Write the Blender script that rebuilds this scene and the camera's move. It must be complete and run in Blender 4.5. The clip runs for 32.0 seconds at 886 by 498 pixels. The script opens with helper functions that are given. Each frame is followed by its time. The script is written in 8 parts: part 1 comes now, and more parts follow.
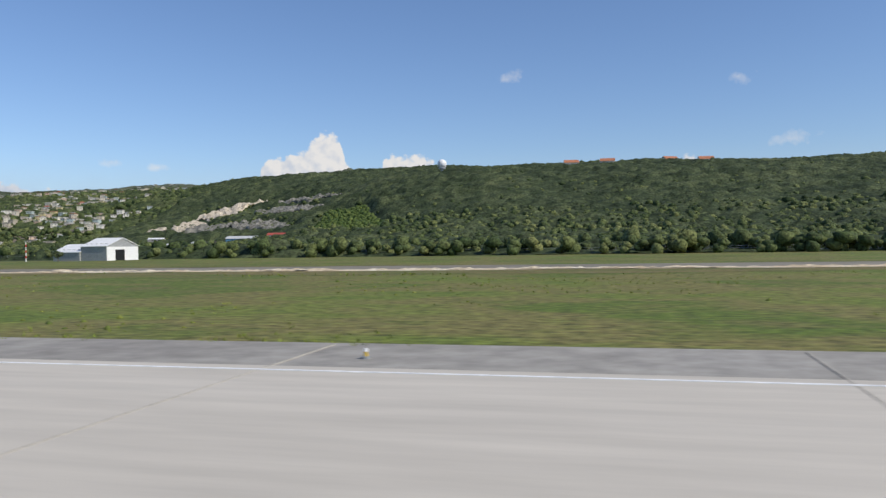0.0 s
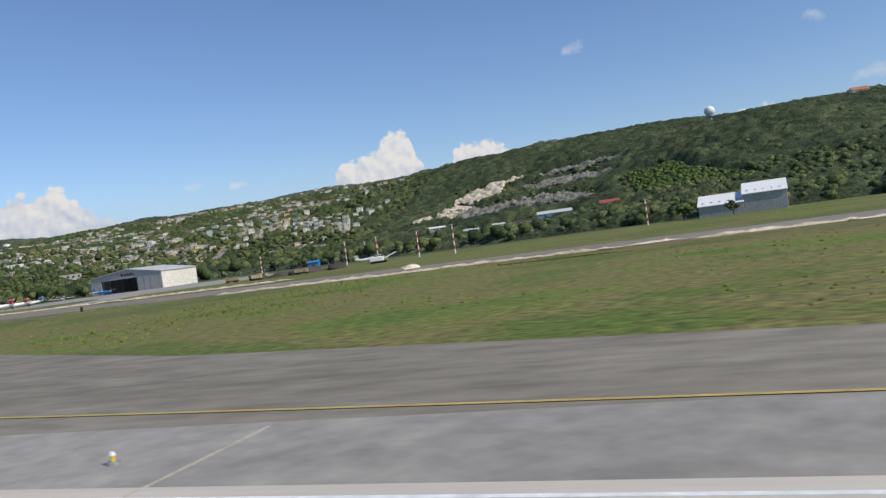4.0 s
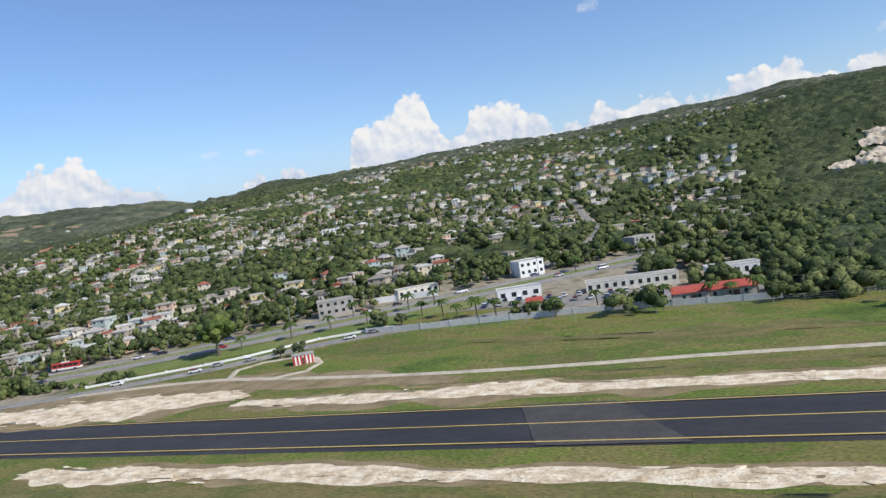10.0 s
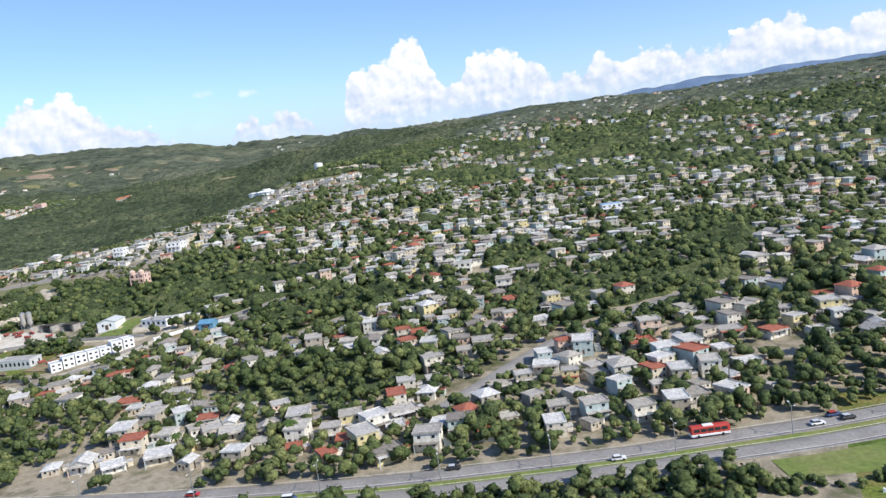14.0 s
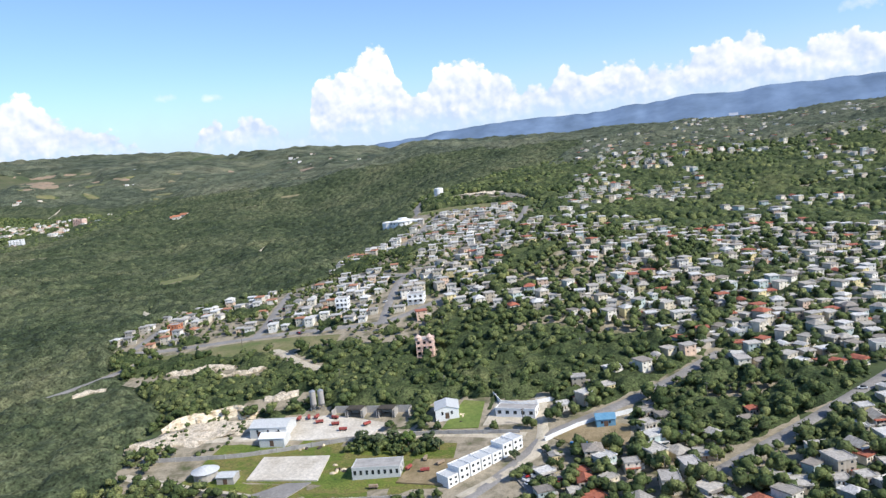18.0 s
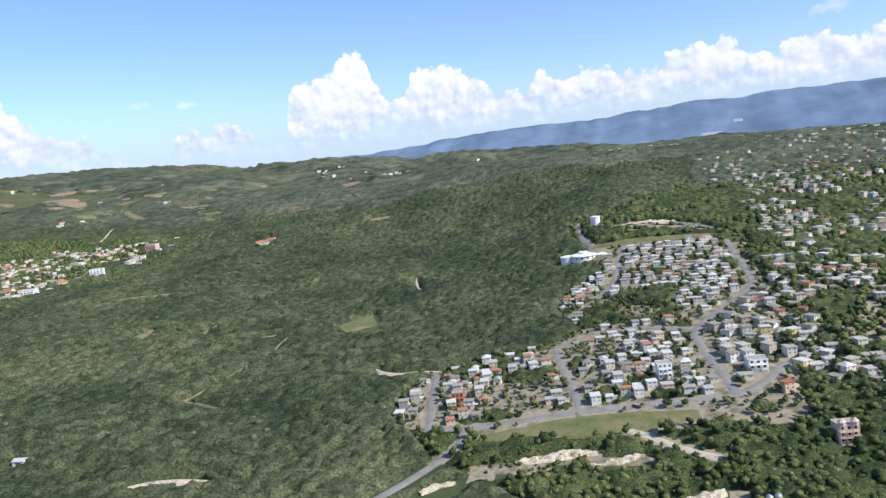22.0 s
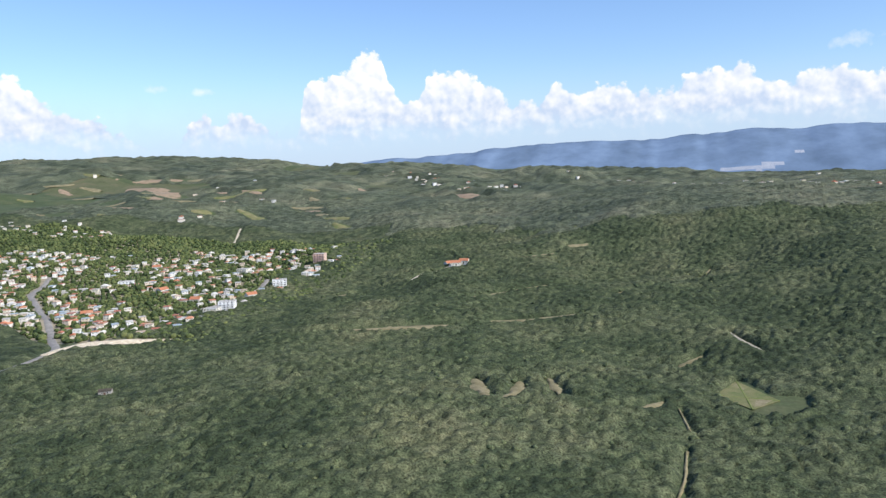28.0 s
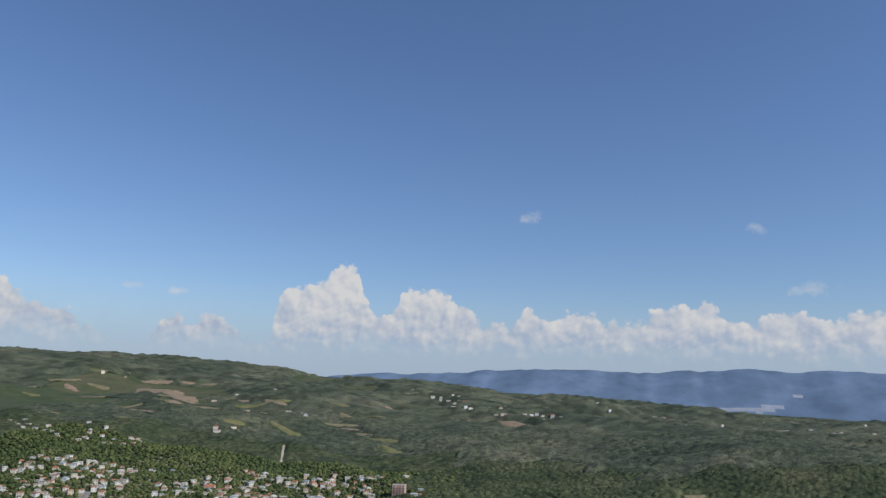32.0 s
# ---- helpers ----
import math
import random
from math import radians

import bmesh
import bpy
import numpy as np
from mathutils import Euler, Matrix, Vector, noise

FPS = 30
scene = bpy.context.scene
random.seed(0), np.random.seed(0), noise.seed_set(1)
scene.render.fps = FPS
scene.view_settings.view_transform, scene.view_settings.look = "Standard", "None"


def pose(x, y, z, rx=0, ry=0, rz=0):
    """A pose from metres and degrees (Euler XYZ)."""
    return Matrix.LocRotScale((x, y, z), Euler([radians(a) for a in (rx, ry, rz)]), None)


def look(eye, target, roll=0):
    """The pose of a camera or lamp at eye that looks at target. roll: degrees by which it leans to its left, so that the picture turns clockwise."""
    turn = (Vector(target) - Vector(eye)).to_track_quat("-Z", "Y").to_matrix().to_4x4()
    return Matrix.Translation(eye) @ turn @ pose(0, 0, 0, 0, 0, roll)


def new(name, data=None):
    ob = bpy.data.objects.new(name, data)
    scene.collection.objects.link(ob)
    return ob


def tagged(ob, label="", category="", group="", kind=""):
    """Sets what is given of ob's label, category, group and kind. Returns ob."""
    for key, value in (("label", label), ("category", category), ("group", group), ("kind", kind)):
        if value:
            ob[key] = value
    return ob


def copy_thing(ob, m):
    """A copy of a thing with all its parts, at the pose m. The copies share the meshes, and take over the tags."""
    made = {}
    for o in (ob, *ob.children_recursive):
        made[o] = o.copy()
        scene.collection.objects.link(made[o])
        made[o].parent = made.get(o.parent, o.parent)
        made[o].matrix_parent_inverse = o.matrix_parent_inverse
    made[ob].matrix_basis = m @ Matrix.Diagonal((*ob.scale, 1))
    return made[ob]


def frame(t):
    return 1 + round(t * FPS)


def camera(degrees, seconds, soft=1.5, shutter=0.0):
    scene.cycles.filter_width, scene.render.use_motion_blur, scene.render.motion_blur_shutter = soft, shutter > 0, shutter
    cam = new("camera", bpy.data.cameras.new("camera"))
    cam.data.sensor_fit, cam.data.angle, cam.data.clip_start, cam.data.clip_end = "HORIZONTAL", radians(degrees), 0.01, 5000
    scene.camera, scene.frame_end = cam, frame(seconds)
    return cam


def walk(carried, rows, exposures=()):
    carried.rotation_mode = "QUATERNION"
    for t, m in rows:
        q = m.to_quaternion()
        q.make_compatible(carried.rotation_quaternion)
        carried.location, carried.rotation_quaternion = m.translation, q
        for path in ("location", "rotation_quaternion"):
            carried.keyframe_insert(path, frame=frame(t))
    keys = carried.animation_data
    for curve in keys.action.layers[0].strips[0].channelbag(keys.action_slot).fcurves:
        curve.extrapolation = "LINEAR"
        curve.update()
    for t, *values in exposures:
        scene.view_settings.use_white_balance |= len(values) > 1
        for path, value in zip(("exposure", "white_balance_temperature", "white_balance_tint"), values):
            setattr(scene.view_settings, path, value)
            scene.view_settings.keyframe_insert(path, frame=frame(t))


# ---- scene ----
cam = camera(60.0, 32.0, soft=1.4, shutter=0.08)
# seconds, eye, yaw, pitch, roll: the window seat of an airliner on its take-off run and first climb
PATH = [
    (0, (0.00, -0.06, 2.17), 14.48, -0.22, -0.93),
    (0.5, (-15.85, 0.35, 2.18), 17.40, -0.27, -1.45),
    (1, (-32.00, 0.72, 2.17), 17.37, -0.96, -4.02),
    (1.5, (-48.30, 1.13, 2.17), 19.05, -1.53, -5.47),
    (2, (-64.88, 1.60, 2.21), 19.37, -2.04, -6.76),
    (2.5, (-81.49, 2.18, 2.23), 19.87, -1.97, -7.19),
    (3, (-98.39, 2.80, 2.31), 20.44, -1.56, -7.91),
    (3.5, (-115.03, 3.56, 2.52), 20.45, -0.77, -7.80),
    (5.5, (-183.13, 7.55, 4.79), 21.46, -1.03, -8.24),
    (6, (-200.63, 8.06, 6.01), 21.88, -2.17, -8.99),
    (6.5, (-218.84, 8.40, 7.54), 22.25, -2.71, -10.16),
    (7, (-236.98, 8.78, 9.39), 22.30, -2.66, -10.27),
    (7.5, (-255.62, 9.20, 11.63), 22.84, -2.32, -10.75),
    (8, (-274.39, 9.65, 14.19), 22.74, -1.54, -9.60),
    (8.5, (-293.32, 9.92, 17.10), 23.09, -1.70, -9.65),
    (9, (-311.47, 10.07, 20.13), 22.70, -1.85, -9.43),
    (9.5, (-329.87, 10.11, 23.34), 23.00, -2.26, -8.75),
    (10, (-347.98, 10.21, 26.60), 22.24, -3.29, -8.85),
    (10.5, (-366.15, 10.32, 30.14), 23.06, -4.50, -8.49),
    (11, (-384.56, 10.27, 33.87), 22.66, -3.73, -9.03),
    (11.5, (-402.68, 10.09, 37.58), 20.52, -3.27, -8.90),
    (12, (-421.20, 9.82, 41.32), 19.86, -3.04, -7.74),
    (12.5, (-439.38, 9.59, 44.98), 19.84, -4.34, -6.54),
    (13, (-457.60, 9.41, 48.64), 20.15, -5.20, -6.45),
    (13.5, (-475.63, 9.39, 52.25), 20.99, -6.23, -6.74),
    (14, (-493.68, 9.41, 55.82), 22.22, -7.20, -7.22),
    (14.5, (-511.59, 9.62, 59.34), 22.67, -8.21, -7.33),
    (15, (-529.78, 9.91, 62.87), 21.70, -8.56, -7.08),
    (15.5, (-547.73, 10.20, 66.21), 22.10, -8.04, -6.57),
    (17.5, (-619.30, 10.17, 80.37), 20.12, -6.75, -7.14),
    (18, (-636.17, 9.76, 84.23), 19.45, -6.81, -6.08),
    (18.5, (-653.20, 9.13, 88.20), 18.75, -6.31, -6.28),
    (19, (-670.16, 8.27, 92.13), 18.16, -5.97, -6.14),
    (19.5, (-687.50, 7.39, 96.18), 18.69, -6.28, -6.60),
    (20, (-705.00, 6.67, 100.29), 19.21, -6.72, -6.64),
    (20.5, (-722.77, 6.06, 104.40), 19.53, -6.44, -7.16),
    (21, (-740.67, 5.50, 108.37), 18.15, -5.85, -6.79),
    (21.5, (-758.80, 5.06, 112.22), 18.33, -5.61, -6.85),
    (22, (-777.01, 4.84, 115.90), 17.86, -6.60, -6.60),
    (22.5, (-795.48, 4.80, 119.49), 18.20, -6.83, -6.22),
    (23, (-813.81, 4.87, 122.91), 18.06, -6.63, -5.74),
    (23.5, (-831.97, 5.02, 126.08), 17.60, -6.63, -5.46),
    (24, (-850.33, 5.26, 129.10), 17.21, -6.66, -5.40),
    (24.5, (-868.80, 5.61, 131.97), 17.04, -6.98, -4.77),
    (25, (-887.48, 6.07, 134.73), 18.18, -7.40, -5.19),
    (25.5, (-906.11, 6.58, 137.38), 17.66, -7.66, -4.46),
    (27.5, (-982.17, 10.41, 146.39), 17.31, -6.24, -2.27),
    (28, (-1001.08, 11.89, 147.94), 18.10, -6.21, -2.43),
    (28.5, (-1019.91, 13.47, 149.37), 18.11, -6.73, -2.42),
    (29, (-1038.74, 15.18, 150.71), 17.52, -6.88, -2.09),
    (29.5, (-1057.41, 16.99, 151.98), 16.36, -6.03, -1.50),
    (30, (-1075.92, 18.87, 153.24), 15.96, -4.62, -1.20),
    (30.5, (-1094.44, 20.84, 154.50), 15.79, -2.11, -0.56),
    (31, (-1112.84, 22.87, 155.71), 15.79, 2.11, -0.09),
    (31.5, (-1131.19, 24.89, 156.81), 17.65, 6.99, 0.40),
    (32, (-1149.50, 26.91, 157.85), 15.79, 9.85, 1.78),
]


def aim(eye, yaw, pitch, roll):
    a, b = radians(yaw), radians(pitch)
    ahead = Vector((-math.sin(a) * math.cos(b), math.cos(a) * math.cos(b), math.sin(b)))
    return look(eye, Vector(eye) + ahead * 100, roll)


EXPOSURES = [(0.0, -0.12, 6500, 10), (3.0, -0.18, 6500, 10), (6.0, -0.05, 6480, 10), (9.0, 0.05, 6420, 10), (13.0, 0.27, 6320, 10), (15.0, 0.42, 6300, 10), (19.0, 0.42, 6300, 10), (22.0, 0.37, 6300, 10), (25.0, 0.38, 6300, 10), (29.0, 0.34, 6320, 10), (30.0, 0.18, 6350, 10), (31.0, -0.1, 6350, 10), (32.0, -0.4, 6300, 10)]
walk(cam, [(t, aim(eye, yaw, pitch, roll)) for t, eye, yaw, pitch, roll in PATH], EXPOSURES)

# ---- light: sun from the east and a little from the sea, tropical sky ----
SUN = Vector((0.75, -0.15, 0.65)).normalized()
sun = new("sun", bpy.data.lights.new("sun", "SUN"))
sun.data.energy, sun.data.angle, sun.data.color = 4.2, radians(0.53), (1.0, 0.93, 0.82)
sun.matrix_world = look(SUN * 100, (0, 0, 0))


def build_world():
    """Clear sky with a bank of cumulus low over the land."""
    world = bpy.data.worlds.new("sky")
    scene.world = world
    world.use_nodes = True
    nt = world.node_tree
    nt.nodes.clear()

    def node(kind, **props):
        n = nt.nodes.new(kind)
        for k, v in props.items():
            if k == "operation":
                n.operation = v
            elif k == "data_type":
                n.data_type = v
            elif k == "interpolation_type":
                n.interpolation_type = v
        return n

    def m(op, a, b=None, c=None):
        n = node("ShaderNodeMath", operation=op)
        for i, v in enumerate((a, b, c)):
            if v is None:
                continue
            if isinstance(v, (int, float)):
                n.inputs[i].default_value = v
            else:
                nt.links.new(v, n.inputs[i])
        return n.outputs[0]

    sky = node("ShaderNodeTexSky")
    sky.sky_type, sky.sun_disc = "NISHITA", False
    sky.sun_elevation, sky.sun_rotation = math.asin(SUN.z), math.atan2(SUN.x, SUN.y)
    sky.air_density, sky.dust_density, sky.ozone_density = 1.0, 0.4, 1.5
    geo = node("ShaderNodeTexCoord")
    sep = node("ShaderNodeSeparateXYZ")
    nt.links.new(geo.outputs["Generated"], sep.inputs[0])
    X, Y, Z = sep.outputs
    az = m("MULTIPLY", m("ARCTAN2", X, Y), 180 / math.pi)
    el = m("MULTIPLY", m("ARCSINE", Z), 180 / math.pi)
    flat = node("ShaderNodeCombineXYZ")
    nt.links.new(az, flat.inputs[0])
    nt.links.new(el, flat.inputs[1])

    def noise_tex(scale, detail, rough, off=0.0, stretch=1.0):
        mp = node("ShaderNodeMapping")
        mp.inputs["Location"].default_value = (off, off * 0.7, off * 0.3)
        mp.inputs["Scale"].default_value = (stretch, 1.0, 1.0)
        nt.links.new(flat.outputs[0], mp.inputs[0])
        n = node("ShaderNodeTexNoise")
        n.inputs["Scale"].default_value, n.inputs["Detail"].default_value, n.inputs["Roughness"].default_value = scale, detail, rough
        nt.links.new(mp.outputs[0], n.inputs["Vector"])
        return n.outputs["Fac"]

    def profile(points, lo, hi, top):
        """A height in degrees as a curve over the azimuth."""
        c = node("ShaderNodeFloatCurve")
        curve = c.mapping.curves[0]
        pts = [((a - lo) / (hi - lo), v / top) for a, v in points]
        while len(curve.points) < len(pts):
            curve.points.new(0.5, 0.5)
        for p, (a, v) in zip(curve.points, pts):
            p.location = (a, v)
            p.handle_type = "AUTO_CLAMPED"
        c.mapping.update()
        nt.links.new(m("DIVIDE", m("SUBTRACT", az, lo), hi - lo), c.inputs["Value"])
        return m("MULTIPLY", c.outputs[0], top)

    def billow(scale, off, shift=(0.0, 0.0)):
        """Rounded heads of cumulus, 0 to 1."""
        mp = node("ShaderNodeMapping")
        mp.inputs["Location"].default_value = (off + shift[0], off * 0.7 + shift[1], 0)
        nt.links.new(flat.outputs[0], mp.inputs[0])
        v = node("ShaderNodeTexVoronoi")
        v.feature = "SMOOTH_F1"
        v.inputs["Scale"].default_value, v.inputs["Detail"].default_value, v.inputs["Roughness"].default_value = scale, 2.0, 0.55
        v.inputs["Smoothness"].default_value = 0.35
        nt.links.new(mp.outputs[0], v.inputs["Vector"])
        return m("SUBTRACT", 0.75, v.outputs["Distance"])

    puffs = noise_tex(0.55, 6, 0.62, 3.0)
    fine = noise_tex(1.9, 5, 0.65, 11.0)
    heads = billow(0.75, 4.0)
    bumps = m("ADD", m("MULTIPLY", m("SUBTRACT", heads, 0.35), 1.7), m("ADD", m("MULTIPLY", m("SUBTRACT", puffs, 0.5), 1.8), m("MULTIPLY", m("SUBTRACT", fine, 0.5), 1.5)))
    top = profile([(-60, 3.0), (-51, 5.2), (-47.5, 6.9), (-45.8, 6.3), (-45, 5.3), (-43.3, 4.8), (-41.6, 3.8), (-39.6, 3.0), (-37.2, 2.2), (-36, 3.4), (-34.6, 4.4), (-33.9, 3.6), (-32.7, 4.5), (-31.5, 4.0), (-30, 3.2), (-28.6, 3.0), (-27.9, 5.8), (-27.3, 6.7), (-25.5, 7.2), (-24.2, 7.5), (-23.5, 8.4), (-22.5, 8.5), (-21.9, 7.6), (-21.4, 6.2), (-20.3, 4.9), (-18.6, 6.6), (-16.9, 6.9), (-15.2, 6.3), (-13.6, 5.5), (-12.2, 4.5), (-10.4, 4.3), (-9.3, 5.8), (-8.2, 4.7), (-7, 5.4), (-5.6, 5.5), (-3.6, 4.8), (-1.2, 4.9), (0.2, 6.0), (3.2, 6.3), (5.3, 5.1), (9.1, 5.7), (10.7, 5.0), (14, 5.6), (30, 6), (60, 5)], -60, 60, 10)
    edge = m("SUBTRACT", m("ADD", m("ADD", top, 0.35), m("MULTIPLY", bumps, 0.55)), el)
    body = node("ShaderNodeMapRange", interpolation_type="SMOOTHSTEP")
    nt.links.new(edge, body.inputs["Value"])
    body.inputs["From Min"].default_value, body.inputs["From Max"].default_value = -0.05, 0.3
    # the bank thins out towards its flat base
    base = node("ShaderNodeMapRange", interpolation_type="SMOOTHSTEP")
    nt.links.new(m("ADD", el, m("MULTIPLY", bumps, 0.5)), base.inputs["Value"])
    base.inputs["From Min"].default_value, base.inputs["From Max"].default_value = 0.9, 3.3
    # two loose scraps of cloud higher up
    wisp = None
    for a, e, w, h in ((-9.2, 12.3, 1.6, 0.8), (6.7, 11.3, 1.7, 0.7), (10.0, 6.9, 2.2, 0.9), (-37.8, 6.1, 1.2, 0.5), (-34.7, 5.8, 1.3, 0.5)):
        d = m("SQRT", m("ADD", m("POWER", m("DIVIDE", m("SUBTRACT", az, a), w), 2.0), m("POWER", m("DIVIDE", m("SUBTRACT", el, e), h), 2.0)))
        s = m("MULTIPLY", m("SUBTRACT", m("ADD", 1.0, m("MULTIPLY", bumps, 0.45)), d), 0.7)
        wisp = s if wisp is None else m("MAXIMUM", wisp, s)
    wisp = m("MINIMUM", m("MAXIMUM", wisp, 0.0), 0.55)
    mask = m("MAXIMUM", m("MULTIPLY", m("MULTIPLY", body.outputs[0], base.outputs[0]), 0.97), wisp)
    # sunlit tops, blue-grey hollows
    shade = node("ShaderNodeMapRange")
    relief = m("SUBTRACT", heads, billow(0.75, 4.0, (0.3, 0.32)))
    lit = m("ADD", m("ADD", m("MULTIPLY", relief, 0.75), m("MULTIPLY", m("SUBTRACT", noise_tex(0.75, 4, 0.6, 5.3), 0.5), 1.5)), m("MULTIPLY", m("SUBTRACT", el, 4.0), 0.16))
    nt.links.new(lit, shade.inputs["Value"])
    shade.inputs["From Min"].default_value, shade.inputs["From Max"].default_value = -0.45, 0.55
    tint = node("ShaderNodeMix", data_type="RGBA")
    nt.links.new(shade.outputs[0], tint.inputs["Factor"])
    tint.inputs["A"].default_value, tint.inputs["B"].default_value = (4.9, 5.7, 7.1, 1), (8.6, 8.4, 8.2, 1)
    # pale haze above the horizon
    haze = node("ShaderNodeMapRange", interpolation_type="SMOOTHSTEP")
    nt.links.new(m("ADD", el, m("MULTIPLY", bumps, 0.25)), haze.inputs["Value"])
    haze.inputs["From Min"].default_value, haze.inputs["From Max"].default_value = 7.0, 0.5
    haze.inputs["To Min"].default_value, haze.inputs["To Max"].default_value = 0.0, 0.75
    mixh = node("ShaderNodeMix", data_type="RGBA")
    nt.links.new(haze.outputs[0], mixh.inputs["Factor"])
    hue = node("ShaderNodeMix", data_type="RGBA")
    hue.blend_type = "MULTIPLY"
    hue.inputs["Factor"].default_value = 1.0
    nt.links.new(sky.outputs[0], hue.inputs["A"])
    hue.inputs["B"].default_value = (0.98, 1.12, 1.38, 1)
    nt.links.new(hue.outputs["Result"], mixh.inputs["A"])
    mixh.inputs["B"].default_value = (4.4, 5.6, 7.4, 1)
    mixc = node("ShaderNodeMix", data_type="RGBA")
    nt.links.new(mask, mixc.inputs["Factor"])
    nt.links.new(mixh.outputs["Result"], mixc.inputs["A"])
    nt.links.new(tint.outputs["Result"], mixc.inputs["B"])
    bg = node("ShaderNodeBackground")
    bg.inputs["Strength"].default_value = 0.10
    nt.links.new(mixc.outputs["Result"], bg.inputs["Color"])
    out = node("ShaderNodeOutputWorld")
    nt.links.new(bg.outputs[0], out.inputs["Surface"])


build_world()


# ---- materials ----
def material(name, colors, scale=1.0, rough=0.9, bump=0.0, vary=0.0, metal=0.0, spec=0.3, detail=5.0, object_random=False, island=False, fine=None, coord="Object", stretch=(1, 1, 1), contrast=0.25, crowns=0.0):
    """A surface of two or more colours mixed by a large and a small noise; vary: change of brightness from piece to piece."""
    mat = bpy.data.materials.new(name)
    mat.use_nodes = True
    nt = mat.node_tree
    bsdf = nt.nodes["Principled BSDF"]
    bsdf.inputs["Roughness"].default_value, bsdf.inputs["Metallic"].default_value = rough, metal
    bsdf.inputs["Specular IOR Level"].default_value = spec
    tc = nt.nodes.new("ShaderNodeTexCoord")
    mp = nt.nodes.new("ShaderNodeMapping")
    mp.inputs["Scale"].default_value = stretch
    nt.links.new(tc.outputs[coord], mp.inputs[0])

    def noise_node(s, d):
        n = nt.nodes.new("ShaderNodeTexNoise")
        n.inputs["Scale"].default_value, n.inputs["Detail"].default_value, n.inputs["Roughness"].default_value = s, d, 0.6
        nt.links.new(mp.outputs[0], n.inputs["Vector"])
        return n

    big = noise_node(1.0 / scale, detail)
    ramp = nt.nodes.new("ShaderNodeValToRGB")
    els = ramp.color_ramp.elements
    while len(els) < len(colors):
        els.new(0.5)
    for i, (e, c) in enumerate(zip(els, colors)):
        e.position = 0.5 if len(colors) == 1 else 0.28 + 0.44 * i / (len(colors) - 1)
        e.color = (*c, 1)
    if len(colors) == 1:
        els[-1].color = (*colors[0], 1)
    nt.links.new(big.outputs["Fac"], ramp.inputs[0])
    color = ramp.outputs[0]
    small = noise_node((fine or 12.0) / scale, 4)
    mul = nt.nodes.new("ShaderNodeMix")
    mul.data_type, mul.blend_type = "RGBA", "MULTIPLY"
    mul.inputs["Factor"].default_value = 1.0
    rng = nt.nodes.new("ShaderNodeMapRange")
    rng.inputs["From Min"].default_value, rng.inputs["From Max"].default_value = 0.25, 0.75
    rng.inputs["To Min"].default_value, rng.inputs["To Max"].default_value = 0.97 - contrast, 0.97 + contrast
    nt.links.new(small.outputs["Fac"], rng.inputs["Value"])
    grey = nt.nodes.new("ShaderNodeCombineColor")
    for i in range(3):
        nt.links.new(rng.outputs[0], grey.inputs[i])
    nt.links.new(color, mul.inputs["A"])
    nt.links.new(grey.outputs[0], mul.inputs["B"])
    color = mul.outputs["Result"]
    if crowns:
        # each crown has a green of its own
        at = nt.nodes.new("ShaderNodeAttribute")
        at.attribute_name = "crown"
        c1 = nt.nodes.new("ShaderNodeMapRange")
        c1.inputs["To Min"].default_value, c1.inputs["To Max"].default_value = 1 - crowns, 1 + crowns
        c2 = nt.nodes.new("ShaderNodeMapRange")
        c2.inputs["To Min"].default_value, c2.inputs["To Max"].default_value = 0.5 + 0.04 * crowns, 0.5 - 0.05 * crowns
        own = nt.nodes.new("ShaderNodeHueSaturation")
        nt.links.new(at.outputs["Fac"], c1.inputs["Value"])
        nt.links.new(at.outputs["Fac"], c2.inputs["Value"])
        nt.links.new(c1.outputs[0], own.inputs["Value"])
        nt.links.new(c2.outputs[0], own.inputs["Hue"])
        nt.links.new(color, own.inputs["Color"])
        color = own.outputs[0]
    if vary:
        src = nt.nodes.new("ShaderNodeObjectInfo").outputs["Random"] if object_random else nt.nodes.new("ShaderNodeNewGeometry").outputs["Random Per Island"]
        hsv = nt.nodes.new("ShaderNodeHueSaturation")
        r2 = nt.nodes.new("ShaderNodeMapRange")
        r2.inputs["To Min"].default_value, r2.inputs["To Max"].default_value = 1 - vary, 1 + vary
        nt.links.new(src, r2.inputs["Value"])
        nt.links.new(r2.outputs[0], hsv.inputs["Value"])
        r3 = nt.nodes.new("ShaderNodeMapRange")
        r3.inputs["To Min"].default_value, r3.inputs["To Max"].default_value = 0.5 + 0.06 * vary, 0.5 - 0.06 * vary
        nt.links.new(src, r3.inputs["Value"])
        nt.links.new(r3.outputs[0], hsv.inputs["Hue"])
        nt.links.new(color, hsv.inputs["Color"])
        color = hsv.outputs[0]
    nt.links.new(color, bsdf.inputs["Base Color"])
    if bump:
        b = nt.nodes.new("ShaderNodeBump")
        b.inputs["Strength"].default_value, b.inputs["Distance"].default_value = 0.6, bump
        nt.links.new(small.outputs["Fac"], b.inputs["Height"])
        nt.links.new(b.outputs[0], bsdf.inputs["Normal"])
    return mat


